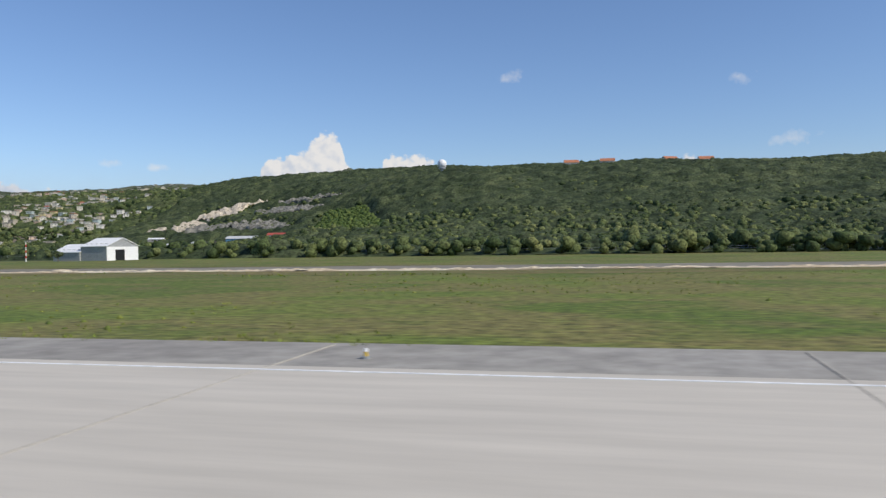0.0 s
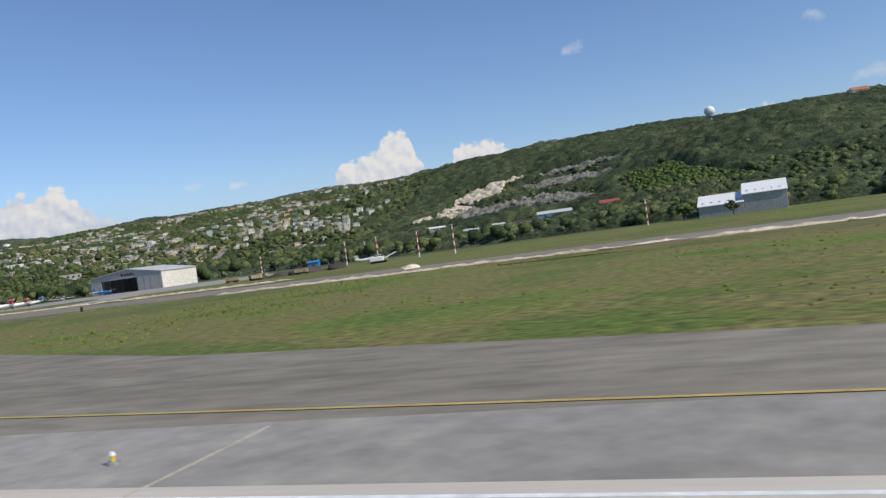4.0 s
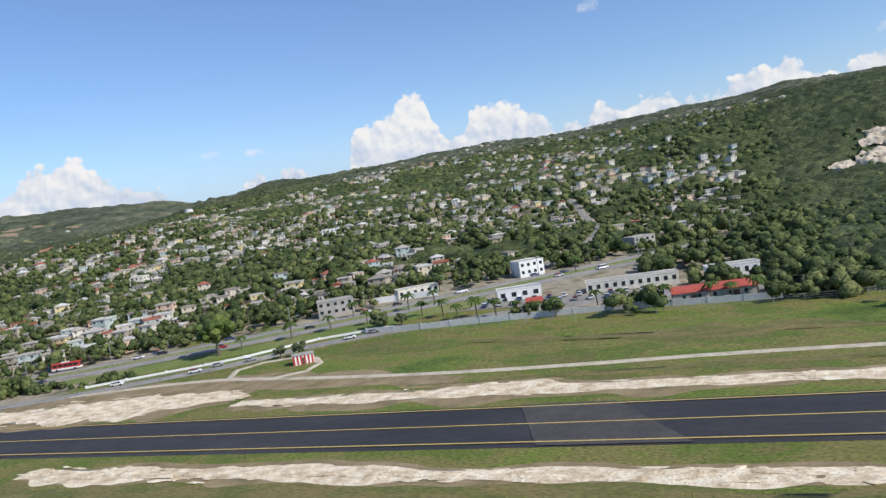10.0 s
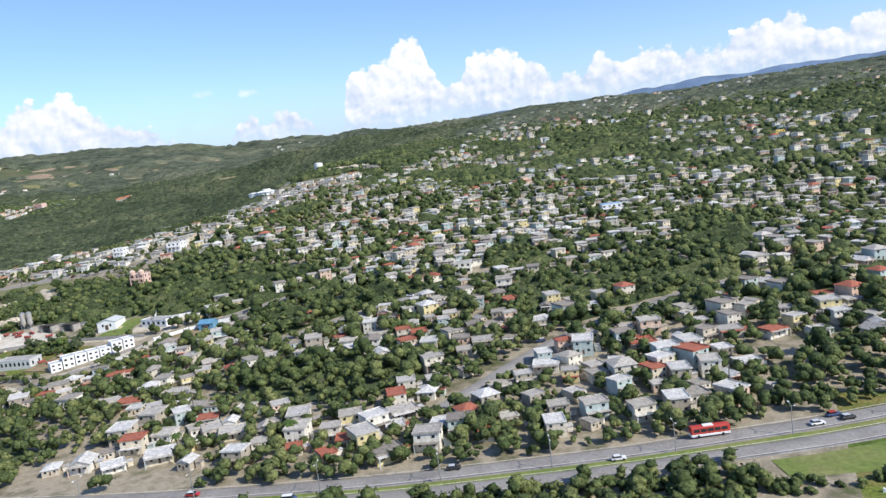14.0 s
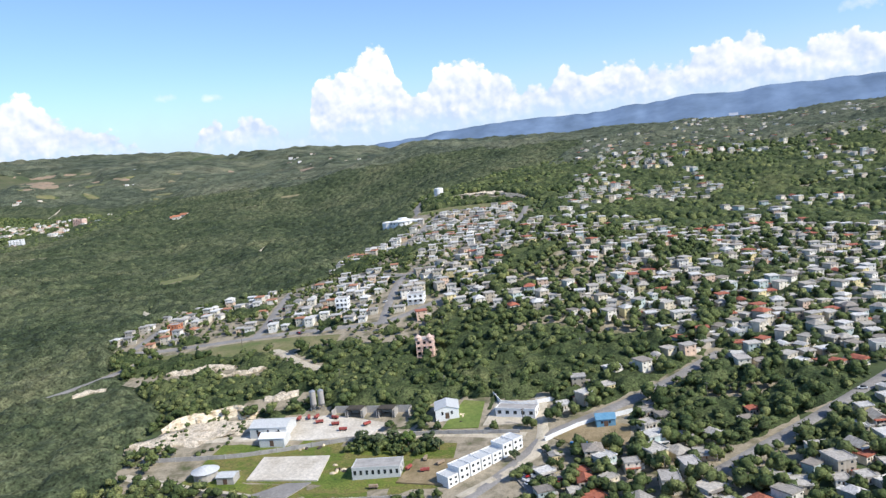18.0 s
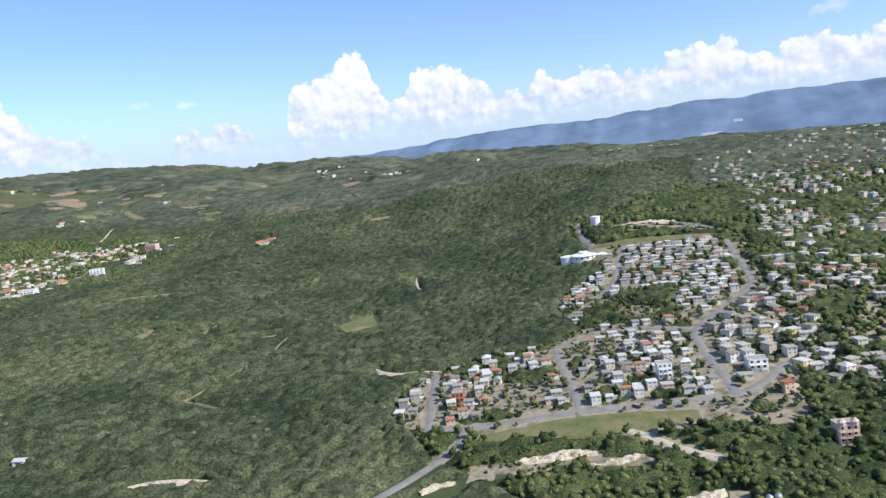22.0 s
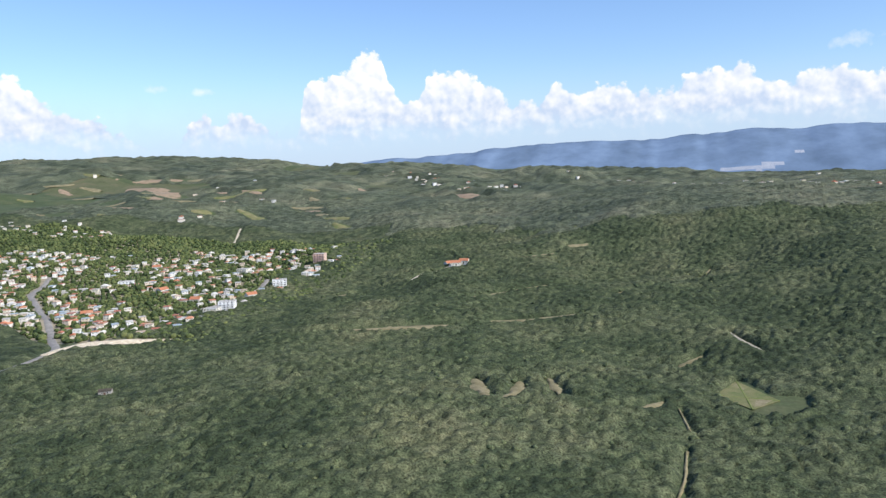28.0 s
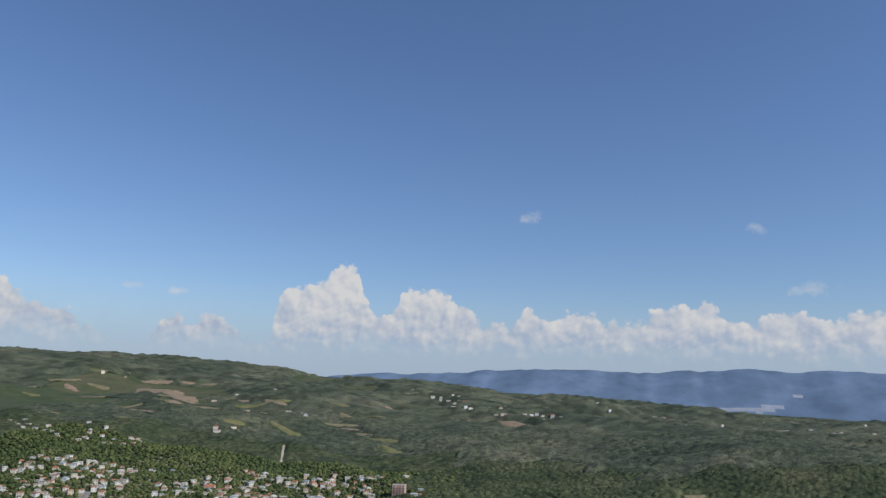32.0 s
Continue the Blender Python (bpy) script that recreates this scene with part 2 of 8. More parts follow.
def palette(name, colors, rough=0.85, object_random=True, dirt=0.35, spec=0.25):
    """Painted surface whose colour is picked per piece from a list, with streaks of dirt."""
    mat = bpy.data.materials.new(name)
    mat.use_nodes = True
    nt = mat.node_tree
    bsdf = nt.nodes["Principled BSDF"]
    bsdf.inputs["Roughness"].default_value, bsdf.inputs["Specular IOR Level"].default_value = rough, spec
    src = nt.nodes.new("ShaderNodeObjectInfo").outputs["Random"] if object_random else nt.nodes.new("ShaderNodeNewGeometry").outputs["Random Per Island"]
    ramp = nt.nodes.new("ShaderNodeValToRGB")
    ramp.color_ramp.interpolation = "CONSTANT"
    els = ramp.color_ramp.elements
    while len(els) < len(colors):
        els.new(0.5)
    for i, (e, c) in enumerate(zip(els, colors)):
        e.position = i / len(colors)
        e.color = (*c, 1)
    nt.links.new(src, ramp.inputs[0])
    tc = nt.nodes.new("ShaderNodeTexCoord")
    mp = nt.nodes.new("ShaderNodeMapping")
    mp.inputs["Scale"].default_value = (1, 1, 0.35)
    nt.links.new(tc.outputs["Object"], mp.inputs[0])
    n = nt.nodes.new("ShaderNodeTexNoise")
    n.inputs["Scale"].default_value, n.inputs["Detail"].default_value, n.inputs["Roughness"].default_value = 1.3, 6, 0.65
    nt.links.new(mp.outputs[0], n.inputs["Vector"])
    rng = nt.nodes.new("ShaderNodeMapRange")
    rng.inputs["From Min"].default_value, rng.inputs["From Max"].default_value = 0.3, 0.7
    rng.inputs["To Min"].default_value, rng.inputs["To Max"].default_value = 1 - dirt, 1.05
    nt.links.new(n.outputs["Fac"], rng.inputs["Value"])
    mul = nt.nodes.new("ShaderNodeVectorMath")
    mul.operation = "SCALE"
    nt.links.new(ramp.outputs[0], mul.inputs[0])
    nt.links.new(rng.outputs[0], mul.inputs["Scale"])
    nt.links.new(mul.outputs[0], bsdf.inputs["Base Color"])
    return mat


M_GRASS = material("airfield_grass", [(0.058, 0.096, 0.013), (0.096, 0.141, 0.020), (0.140, 0.172, 0.030), (0.178, 0.157, 0.050), (0.098, 0.142, 0.019), (0.148, 0.133, 0.044), (0.075, 0.121, 0.016)], scale=15, bump=0.1, fine=40, contrast=0.7, stretch=(0.7, 1, 1))
M_FOREST_FLOOR = material("forest_floor", [(0.050, 0.070, 0.028), (0.068, 0.092, 0.038), (0.105, 0.112, 0.052)], scale=30, bump=0.4, fine=10)
M_TOWN_GROUND = material("town_ground", [(0.09, 0.105, 0.04), (0.20, 0.175, 0.115), (0.36, 0.31, 0.225), (0.23, 0.20, 0.135), (0.10, 0.12, 0.045)], scale=8, bump=0.2, fine=20)
M_FIELD = material("green_field", [(0.10, 0.16, 0.03), (0.16, 0.20, 0.05), (0.22, 0.21, 0.085)], scale=12, bump=0.1)
M_SCRUB = material("dry_scrub", [(0.07, 0.085, 0.035), (0.10, 0.11, 0.05), (0.15, 0.13, 0.075)], scale=40, bump=0.3)
M_DIRT = material("dry_dirt", [(0.15, 0.125, 0.055), (0.26, 0.20, 0.11), (0.35, 0.275, 0.165)], scale=4, bump=0.1)
M_YARD = material("dusty_yard", [(0.42, 0.37, 0.29), (0.58, 0.53, 0.44), (0.69, 0.64, 0.55)], scale=9)
M_TRUCK = material("dusty_truck_paint", [(0.30, 0.20, 0.12), (0.40, 0.34, 0.26)], scale=1)
M_TAXI = material("worn_asphalt", [(0.185, 0.166, 0.128), (0.235, 0.212, 0.166), (0.275, 0.25, 0.20)], scale=9, rough=0.92, stretch=(0.3, 1, 1), contrast=0.32)
M_RUNWAY = material("runway_concrete", [(0.49, 0.45, 0.375), (0.545, 0.50, 0.42), (0.59, 0.545, 0.465)], scale=6, rough=0.9, stretch=(0.12, 1, 1), contrast=0.1)
M_DARK = material("fresh_asphalt", [(0.030, 0.030, 0.032), (0.042, 0.041, 0.042), (0.060, 0.058, 0.056)], scale=10, rough=0.75, stretch=(0.4, 1, 1))
M_PATCH = material("dusty_asphalt", [(0.055, 0.053, 0.052), (0.085, 0.08, 0.075)], scale=4)
M_APRON = material("apron_concrete", [(0.26, 0.24, 0.21), (0.33, 0.31, 0.27), (0.38, 0.36, 0.32)], scale=10)
M_ROAD = material("road_asphalt", [(0.20, 0.19, 0.175), (0.26, 0.245, 0.225), (0.32, 0.305, 0.28)], scale=6, stretch=(1, 1, 1))
M_TRACK = material("dirt_track", [(0.40, 0.34, 0.25), (0.54, 0.48, 0.37), (0.30, 0.26, 0.18)], scale=5)
M_LIME = material("lime_spoil", [(0.42, 0.32, 0.20), (0.62, 0.50, 0.34), (0.80, 0.70, 0.52), (0.86, 0.78, 0.62)], scale=2.2, bump=0.3, fine=7)
M_CLIFF = material("limestone_cliff", [(0.17, 0.145, 0.095), (0.46, 0.38, 0.27), (0.70, 0.61, 0.47), (0.40, 0.34, 0.25), (0.77, 0.69, 0.55)], scale=3.6, bump=0.6, stretch=(1, 1, 0.5), fine=9, contrast=0.6)
M_CLIFF_OLD = material("weathered_cliff", [(0.05, 0.06, 0.035), (0.15, 0.145, 0.12), (0.27, 0.255, 0.22), (0.09, 0.095, 0.06), (0.32, 0.30, 0.255)], scale=4, bump=0.6, stretch=(1, 1, 0.4), fine=9, contrast=0.6)
M_EARTH = material("tan_earth", [(0.25, 0.175, 0.11), (0.33, 0.245, 0.165), (0.13, 0.125, 0.06)], scale=14)
M_WHITE = material("white_paint", [(0.78, 0.78, 0.76), (0.82, 0.82, 0.80)], scale=3, rough=0.6)
M_LINE = material("road_paint", [(0.48, 0.46, 0.42), (0.66, 0.64, 0.60)], scale=1.2)
M_YLINE = material("yellow_road_paint", [(0.42, 0.31, 0.10), (0.54, 0.41, 0.15)], scale=1.2)
M_LEAF = material("broadleaf_foliage", [(0.060, 0.080, 0.036), (0.086, 0.108, 0.050), (0.126, 0.142, 0.066)], scale=60, rough=0.75, bump=0.8, vary=0.3, fine=85, spec=0.2, contrast=0.95)
M_LEAF_TOWN = material("garden_foliage", [(0.052, 0.074, 0.025), (0.082, 0.108, 0.037), (0.130, 0.148, 0.056)], scale=25, rough=0.75, bump=0.8, vary=0.45, fine=46, spec=0.15, contrast=0.95)
M_CANOPY = material("forest_canopy", [(0.035, 0.048, 0.025), (0.052, 0.069, 0.034), (0.076, 0.091, 0.047), (0.108, 0.115, 0.061)], scale=70, rough=0.8, bump=0.8, fine=70, contrast=0.95, spec=0.12, crowns=0.42)
M_CANOPY_HILL = material("hill_canopy", [(0.036, 0.050, 0.024), (0.052, 0.070, 0.032), (0.078, 0.096, 0.044)], scale=50, rough=0.8, bump=0.8, fine=48, contrast=0.95, spec=0.12, crowns=0.42)
# paler, greyer copy of the forest green, with haze put into the colour
M_CANOPY_HAZED = material("hazed_upland_canopy", [(0.052, 0.065, 0.044), (0.075, 0.091, 0.058), (0.104, 0.116, 0.074), (0.138, 0.140, 0.092)], scale=150, rough=0.8, bump=1.4, fine=90, contrast=0.95, spec=0.12, crowns=0.4)
M_LEAF2 = material("bright_foliage", [(0.058, 0.092, 0.020), (0.075, 0.112, 0.026), (0.10, 0.135, 0.036)], scale=4, rough=0.75, bump=0.5, vary=0.35, fine=9, spec=0.2)
M_RANK = material("rank_grass_blades", [(0.11, 0.145, 0.026), (0.155, 0.18, 0.036), (0.215, 0.19, 0.066)], scale=9, rough=0.8, vary=0.3, fine=20)
M_BARK = material("bark", [(0.10, 0.085, 0.065), (0.17, 0.15, 0.12)], scale=0.8)
M_PALM = material("palm_frond", [(0.035, 0.07, 0.012), (0.07, 0.11, 0.025)], scale=1.0, vary=0.2)
M_GLASS = material("window_glass", [(0.02, 0.025, 0.03), (0.035, 0.045, 0.05)], scale=2, rough=0.12, spec=0.6)
M_DOOR = material("door_paint", [(0.10, 0.06, 0.04), (0.15, 0.10, 0.07)], scale=1)
M_STEEL = material("galvanised_steel", [(0.34, 0.35, 0.36), (0.44, 0.45, 0.45)], scale=1, rough=0.5, metal=0.6)
M_SHEET = material("pale_sheet_metal", [(0.50, 0.51, 0.50), (0.58, 0.59, 0.57)], scale=4, rough=0.55)
M_GREYWALL = material("grey_cladding", [(0.30, 0.31, 0.31), (0.36, 0.37, 0.36)], scale=5, rough=0.6)
M_CREAM = material("cream_cladding", [(0.66, 0.63, 0.54), (0.72, 0.69, 0.60)], scale=5, rough=0.6)
M_CONC = material("grey_concrete", [(0.28, 0.27, 0.25), (0.38, 0.36, 0.33), (0.46, 0.44, 0.40)], scale=3, bump=0.03)
M_RED = material("red_paint", [(0.42, 0.045, 0.035), (0.52, 0.07, 0.05)], scale=2, rough=0.55)
M_FADED_RED = material("faded_red_paint", [(0.27, 0.05, 0.045), (0.36, 0.085, 0.07), (0.38, 0.19, 0.15)], scale=1.2, rough=0.7)
M_REDROOF = material("red_roof", [(0.36, 0.07, 0.05), (0.46, 0.11, 0.08)], scale=3, rough=0.7)
M_ORANGE = material("orange_roof", [(0.40, 0.155, 0.08), (0.50, 0.22, 0.12)], scale=3, rough=0.8)
M_BLUE = material("blue_paint", [(0.03, 0.20, 0.48), (0.05, 0.28, 0.60)], scale=2, rough=0.4)
M_GREENROOF = material("green_roof", [(0.10, 0.21, 0.17), (0.15, 0.28, 0.22)], scale=2, rough=0.5)
M_YELLOW = material("yellow_wall", [(0.66, 0.50, 0.16), (0.74, 0.58, 0.22)], scale=2)
M_SIGNY = material("yellow_sign", [(0.75, 0.50, 0.03)], scale=1, rough=0.5)
M_BLACK = material("black_paint", [(0.015, 0.015, 0.016)], scale=1, rough=0.6)
M_RUBBER = material("tyre_rubber", [(0.015, 0.015, 0.015), (0.03, 0.03, 0.03)], scale=0.5)
M_TEAL = material("faded_blue_paint", [(0.10, 0.25, 0.38), (0.16, 0.32, 0.44)], scale=2, rough=0.6)
M_TOWN_CANOPY = material("garden_canopy", [(0.034, 0.050, 0.020), (0.052, 0.072, 0.028), (0.076, 0.096, 0.038), (0.110, 0.122, 0.052)], scale=32, rough=0.8, bump=0.9, fine=44, contrast=0.95, spec=0.12, crowns=0.45)
M_PINK = material("pink_render", [(0.62, 0.44, 0.36), (0.70, 0.52, 0.43)], scale=2)
M_SOIL = material("dark_soil", [(0.045, 0.038, 0.03), (0.10, 0.085, 0.065)], scale=3, bump=0.2)
M_WALLS = palette("house_walls", [(0.80, 0.745, 0.62), (0.72, 0.64, 0.49), (0.58, 0.51, 0.40), (0.82, 0.79, 0.71), (0.45, 0.40, 0.32), (0.72, 0.53, 0.40), (0.74, 0.63, 0.34), (0.70, 0.64, 0.53), (0.50, 0.58, 0.55), (0.80, 0.76, 0.66)])
M_ROOFS = palette("house_roofs", [(0.50, 0.46, 0.39), (0.60, 0.56, 0.49), (0.36, 0.32, 0.27), (0.30, 0.27, 0.23), (0.74, 0.72, 0.67), (0.66, 0.64, 0.59), (0.48, 0.45, 0.40), (0.58, 0.55, 0.50), (0.40, 0.37, 0.32), (0.46, 0.16, 0.10), (0.54, 0.50, 0.44), (0.72, 0.70, 0.66)], rough=0.85, dirt=0.55)
M_WALLS_FAR = palette("far_house_walls", [(0.80, 0.745, 0.62), (0.72, 0.64, 0.49), (0.58, 0.51, 0.40), (0.82, 0.79, 0.71), (0.45, 0.40, 0.32), (0.72, 0.53, 0.40), (0.74, 0.63, 0.34), (0.70, 0.64, 0.53), (0.50, 0.58, 0.55), (0.80, 0.76, 0.66)], object_random=False)
M_ROOFS_FAR = palette("far_house_roofs", [(0.50, 0.46, 0.39), (0.60, 0.56, 0.49), (0.36, 0.32, 0.27), (0.30, 0.27, 0.23), (0.74, 0.72, 0.67), (0.66, 0.64, 0.59), (0.48, 0.45, 0.40), (0.58, 0.55, 0.50), (0.40, 0.37, 0.32), (0.46, 0.16, 0.10), (0.54, 0.50, 0.44), (0.72, 0.70, 0.66)], object_random=False, dirt=0.5)
M_WALLS_PALE = palette("estate_walls", [(0.78, 0.73, 0.61), (0.72, 0.66, 0.53), (0.80, 0.78, 0.70), (0.68, 0.62, 0.50), (0.72, 0.54, 0.38), (0.62, 0.57, 0.47), (0.80, 0.77, 0.70), (0.50, 0.46, 0.39)], object_random=False)
M_ROOFS_PALE = palette("estate_roofs", [(0.58, 0.55, 0.50), (0.74, 0.72, 0.67), (0.44, 0.41, 0.37), (0.78, 0.77, 0.73), (0.36, 0.34, 0.31), (0.70, 0.68, 0.63), (0.50, 0.24, 0.14), (0.64, 0.62, 0.57), (0.52, 0.50, 0.46), (0.30, 0.29, 0.27), (0.76, 0.74, 0.70), (0.56, 0.54, 0.50)], object_random=False, dirt=0.45)
M_WALLS_SUBURB = palette("suburb_walls", [(0.80, 0.77, 0.70), (0.76, 0.70, 0.58), (0.82, 0.80, 0.76), (0.72, 0.60, 0.46), (0.78, 0.72, 0.62)], object_random=False, dirt=0.2)
M_ROOFS_SUBURB = palette("suburb_roofs", [(0.66, 0.63, 0.58), (0.50, 0.20, 0.11), (0.46, 0.43, 0.40), (0.52, 0.40, 0.31), (0.56, 0.26, 0.15), (0.60, 0.57, 0.52), (0.44, 0.17, 0.11), (0.40, 0.46, 0.50), (0.70, 0.66, 0.58)], object_random=False, dirt=0.25)
M_CARS = palette("car_paint", [(0.80, 0.80, 0.80), (0.55, 0.56, 0.58), (0.04, 0.04, 0.045), (0.40, 0.03, 0.03), (0.72, 0.72, 0.70), (0.06, 0.09, 0.20), (0.25, 0.26, 0.27)], rough=0.3, dirt=0.1, spec=0.5)
# the blue of distance haze is put straight into the mountains' colour
M_MOUNTAIN = material("haze_blue_mountains", [(0.150, 0.215, 0.312), (0.168, 0.235, 0.338)], scale=200, rough=1.0, spec=0.0, fine=1.0)
M_STRAW = material("dry_straw_grass", [(0.14, 0.125, 0.06), (0.23, 0.20, 0.11), (0.30, 0.26, 0.16)], scale=7, bump=0.1)
M_DRYFIELD = material("half_dry_field", [(0.10, 0.14, 0.04), (0.17, 0.17, 0.07), (0.26, 0.22, 0.12)], scale=9)
# pale rock with the blue of haze mixed into its colour
M_SCAR = material("haze_tinted_quarry", [(0.30, 0.34, 0.41), (0.40, 0.42, 0.46)], scale=40, rough=1.0, spec=0.0)
M_MARK = material("tyre_marks", [(0.10, 0.095, 0.08), (0.19, 0.175, 0.14)], scale=0.8)


# ---- mesh helpers ----
def mesh_from_arrays(name, verts, faces, mats, slots=None, smooth=False):
    """One mesh from arrays of places and of triangles or quads."""
    me = bpy.data.meshes.new(name)
    verts = np.asarray(verts, np.float32)
    faces = np.asarray(faces, np.int32)
    n, k = faces.shape
    me.vertices.add(len(verts))
    me.vertices.foreach_set("co", verts.ravel())
    me.loops.add(n * k)
    me.loops.foreach_set("vertex_index", faces.ravel())
    me.polygons.add(n)
    me.polygons.foreach_set("loop_start", np.arange(0, n * k, k, dtype=np.int32))
    for mat in mats:
        me.materials.append(mat)
    if slots is not None:
        me.polygons.foreach_set("material_index", np.asarray(slots, np.int32))
    me.polygons.foreach_set("use_smooth", np.full(n, smooth))
    me.update(calc_edges=True)
    me.validate()
    return me


def part(name, bm, mat, parent=None, label="", smooth=False):
    """Link a bmesh as one mesh object under a thing or a part."""
    me = bpy.data.meshes.new(name)
    bmesh.ops.recalc_face_normals(bm, faces=bm.faces)
    bm.to_mesh(me)
    bm.free()
    me.materials.append(mat)
    if smooth:
        me.polygons.foreach_set("use_smooth", np.full(len(me.polygons), True))
    ob = new(name, me)
    if parent:
        ob.parent = parent
    if label:
        ob["label"] = label
    return ob


def box(bm, x0, y0, z0, x1, y1, z1, bevel=0.0):
    """A block between two corners."""
    c = Matrix.Translation(((x0 + x1) / 2, (y0 + y1) / 2, (z0 + z1) / 2)) @ Matrix.Diagonal((x1 - x0, y1 - y0, z1 - z0, 1))
    got = bmesh.ops.create_cube(bm, size=1, matrix=c)
    if bevel:
        edges = list({e for v in got["verts"] for e in v.link_edges})
        bmesh.ops.bevel(bm, geom=edges, offset=bevel, segments=1, affect="EDGES")
    return bm


def boxed(*corners, bevel=0.0):
    return box(bmesh.new(), *corners, bevel=bevel)


def rod(bm, a, b, r0, r1=None, sides=8):
    """A tapering round bar from a to b."""
    a, b = Vector(a), Vector(b)
    m = Matrix.Translation((a + b) / 2) @ (b - a).to_track_quat("Z", "Y").to_matrix().to_4x4()
    bmesh.ops.create_cone(bm, cap_ends=True, segments=sides, radius1=r0, radius2=r0 if r1 is None else r1, depth=(b - a).length, matrix=m)
    return bm


def prism(bm, outline, y0, y1):
    """An outline in x and z drawn out along y."""
    a = [bm.verts.new((x, y0, z)) for x, z in outline]
    b = [bm.verts.new((x, y1, z)) for x, z in outline]
    bm.faces.new(a)
    bm.faces.new(b[::-1])
    for i in range(len(a)):
        j = (i + 1) % len(a)
        bm.faces.new((a[j], a[i], b[i], b[j]))
    return bm


def thing(name, x, y, z, turn=0.0, label="", category="", group="", kind=""):
    e = new(name)
    e.matrix_basis = pose(x, y, z, 0, 0, turn)
    return tagged(e, label, category, group, kind)


# ---- the lie of the land ----
def lattice(ix, iy, seed):
    h = (ix.astype(np.int64) * 374761393 + iy.astype(np.int64) * 668265263 + seed * 1442695041) & 0x7FFFFFFF
    h = ((h ^ (h >> 13)) * 1274126177) & 0x7FFFFFFF
    return ((h ^ (h >> 16)) & 0xFFFF) / 65535.0


def vnoise(x, y, size, seed=0):
    """Smooth value noise, -1 to 1."""
    u, v = np.asarray(x, float) / size, np.asarray(y, float) / size
    i, j = np.floor(u), np.floor(v)
    a, b = u - i, v - j
    a, b = a * a * (3 - 2 * a), b * b * (3 - 2 * b)
    i, j = i.astype(int), j.astype(int)
    p = lattice(i, j, seed) * (1 - a) + lattice(i + 1, j, seed) * a
    q = lattice(i, j + 1, seed) * (1 - a) + lattice(i + 1, j + 1, seed) * a
    return 2 * (p * (1 - b) + q * b) - 1


# heights along lines running inland from the shore: the coastal slopes, then the upland behind
Y_COAST, Y_UPLAND = (200, 290, 375, 460, 560, 720), (1000, 1450, 2100, 3300)
COAST = {
    300: (0, 4, 23, 42, 52, 61),
    -120: (0, 0, 17, 48, 57, 72),
    -220: (0, -1, -2, 30, 58, 76),
    -320: (0, 0, -4, 18, 59, 71),
    -430: (6, 14, 1, 27, 39, 64),
    -560: (7, 14, 21, 28, 37, 62),
    -740: (1, 23, 39, 44, 47, 62),
    -845: (6, 17, 25, 29, 51, 65),
    -970: (7, 15, 19, 15, 24, 38),
    -1150: (15, 27, 32, 32, 33, 37),
    -1450: (10, 19, 25, 24, 27, 38),
    -2000: (9, 16, 23, 29, 36, 51),
    -2600: (6, 14, 22, 31, 43, 67),
}
UPLAND = {
    300: (69, 58, 50, 39),
    -300: (102, 83, 66, 43),
    -500: (92, 86, 73, 52),
    -750: (95, 91, 81, 56),
    -1000: (91, 86, 81, 61),
    -1250: (60, 87, 113, 81),
    -1500: (58, 87, 118, 93),
    -1800: (75, 101, 147, 104),
    -2150: (86, 120, 147, 117),
    -2600: (110, 166, 214, 154),
}
STEP, GX0, GY0 = 20.0, -5200.0, -700.0


def lay_of_land():
    gx = np.arange(GX0, 3001, STEP)
    gy = np.arange(GY0, 5101, STEP)
    lines = [np.zeros(len(gx))]
    for table in (COAST, UPLAND):
        xs = sorted(table)
        for k in range(len(table[xs[0]])):
            lines.append(np.interp(gx, xs, [table[x][k] for x in xs]))
    lines = np.array(lines)
    at = np.array((150, *Y_COAST, *Y_UPLAND), float)
    j = np.clip(np.searchsorted(at, gy) - 1, 0, len(at) - 2)
    f = np.clip((gy - at[j]) / (at[j + 1] - at[j]), 0, 1)
    g = lines[j].T * (1 - f) + lines[j + 1].T * f
    for _ in range(3):
        p = np.pad(g, 1, mode="edge")
        g = (p[:-2, 1:-1] + 2 * p[1:-1, 1:-1] + p[2:, 1:-1]) / 4
        p = np.pad(g, 1, mode="edge")
        g = (p[1:-1, :-2] + 2 * p[1:-1, 1:-1] + p[1:-1, 2:]) / 4
    return g


LAND = lay_of_land()


def height(x, y):
    x, y = np.asarray(x, float), np.asarray(y, float)
    u = np.clip((x - GX0) / STEP, 0, LAND.shape[0] - 1.001)
    v = np.clip((y - GY0) / STEP, 0, LAND.shape[1] - 1.001)
    i, j = u.astype(int), v.astype(int)
    a, b = u - i, v - j
    z = (LAND[i, j] * (1 - a) + LAND[i + 1, j] * a) * (1 - b) + (LAND[i, j + 1] * (1 - a) + LAND[i + 1, j + 1] * a) * b
    rise = np.clip((y - 230) / 300, 0, 1)
    far = np.clip((y - 900) / 800, 0, 1)
    z = z + np.clip((-880 - x) / 80, 0, 1) * np.clip((y - 330) / 200, 0, 1) * ((5 * vnoise(x, y, 150, 81) + 2.4 * vnoise(x, y, 60, 82)) * (1 + 0.7 * np.clip((y - 600) / 250, 0, 1)) + 9 * (0.42 - np.abs(vnoise(x + 0.6 * y, y - 0.4 * x, 150, 83)))) + rise * (3.5 * vnoise(x, y, 95, 1) + 1.4 * vnoise(x, y, 38, 2)) * np.clip(z / 25, 0, 1) + far * (9 * vnoise(x, y, 330, 3) + 5 * vnoise(x, y, 140, 4))
    return z


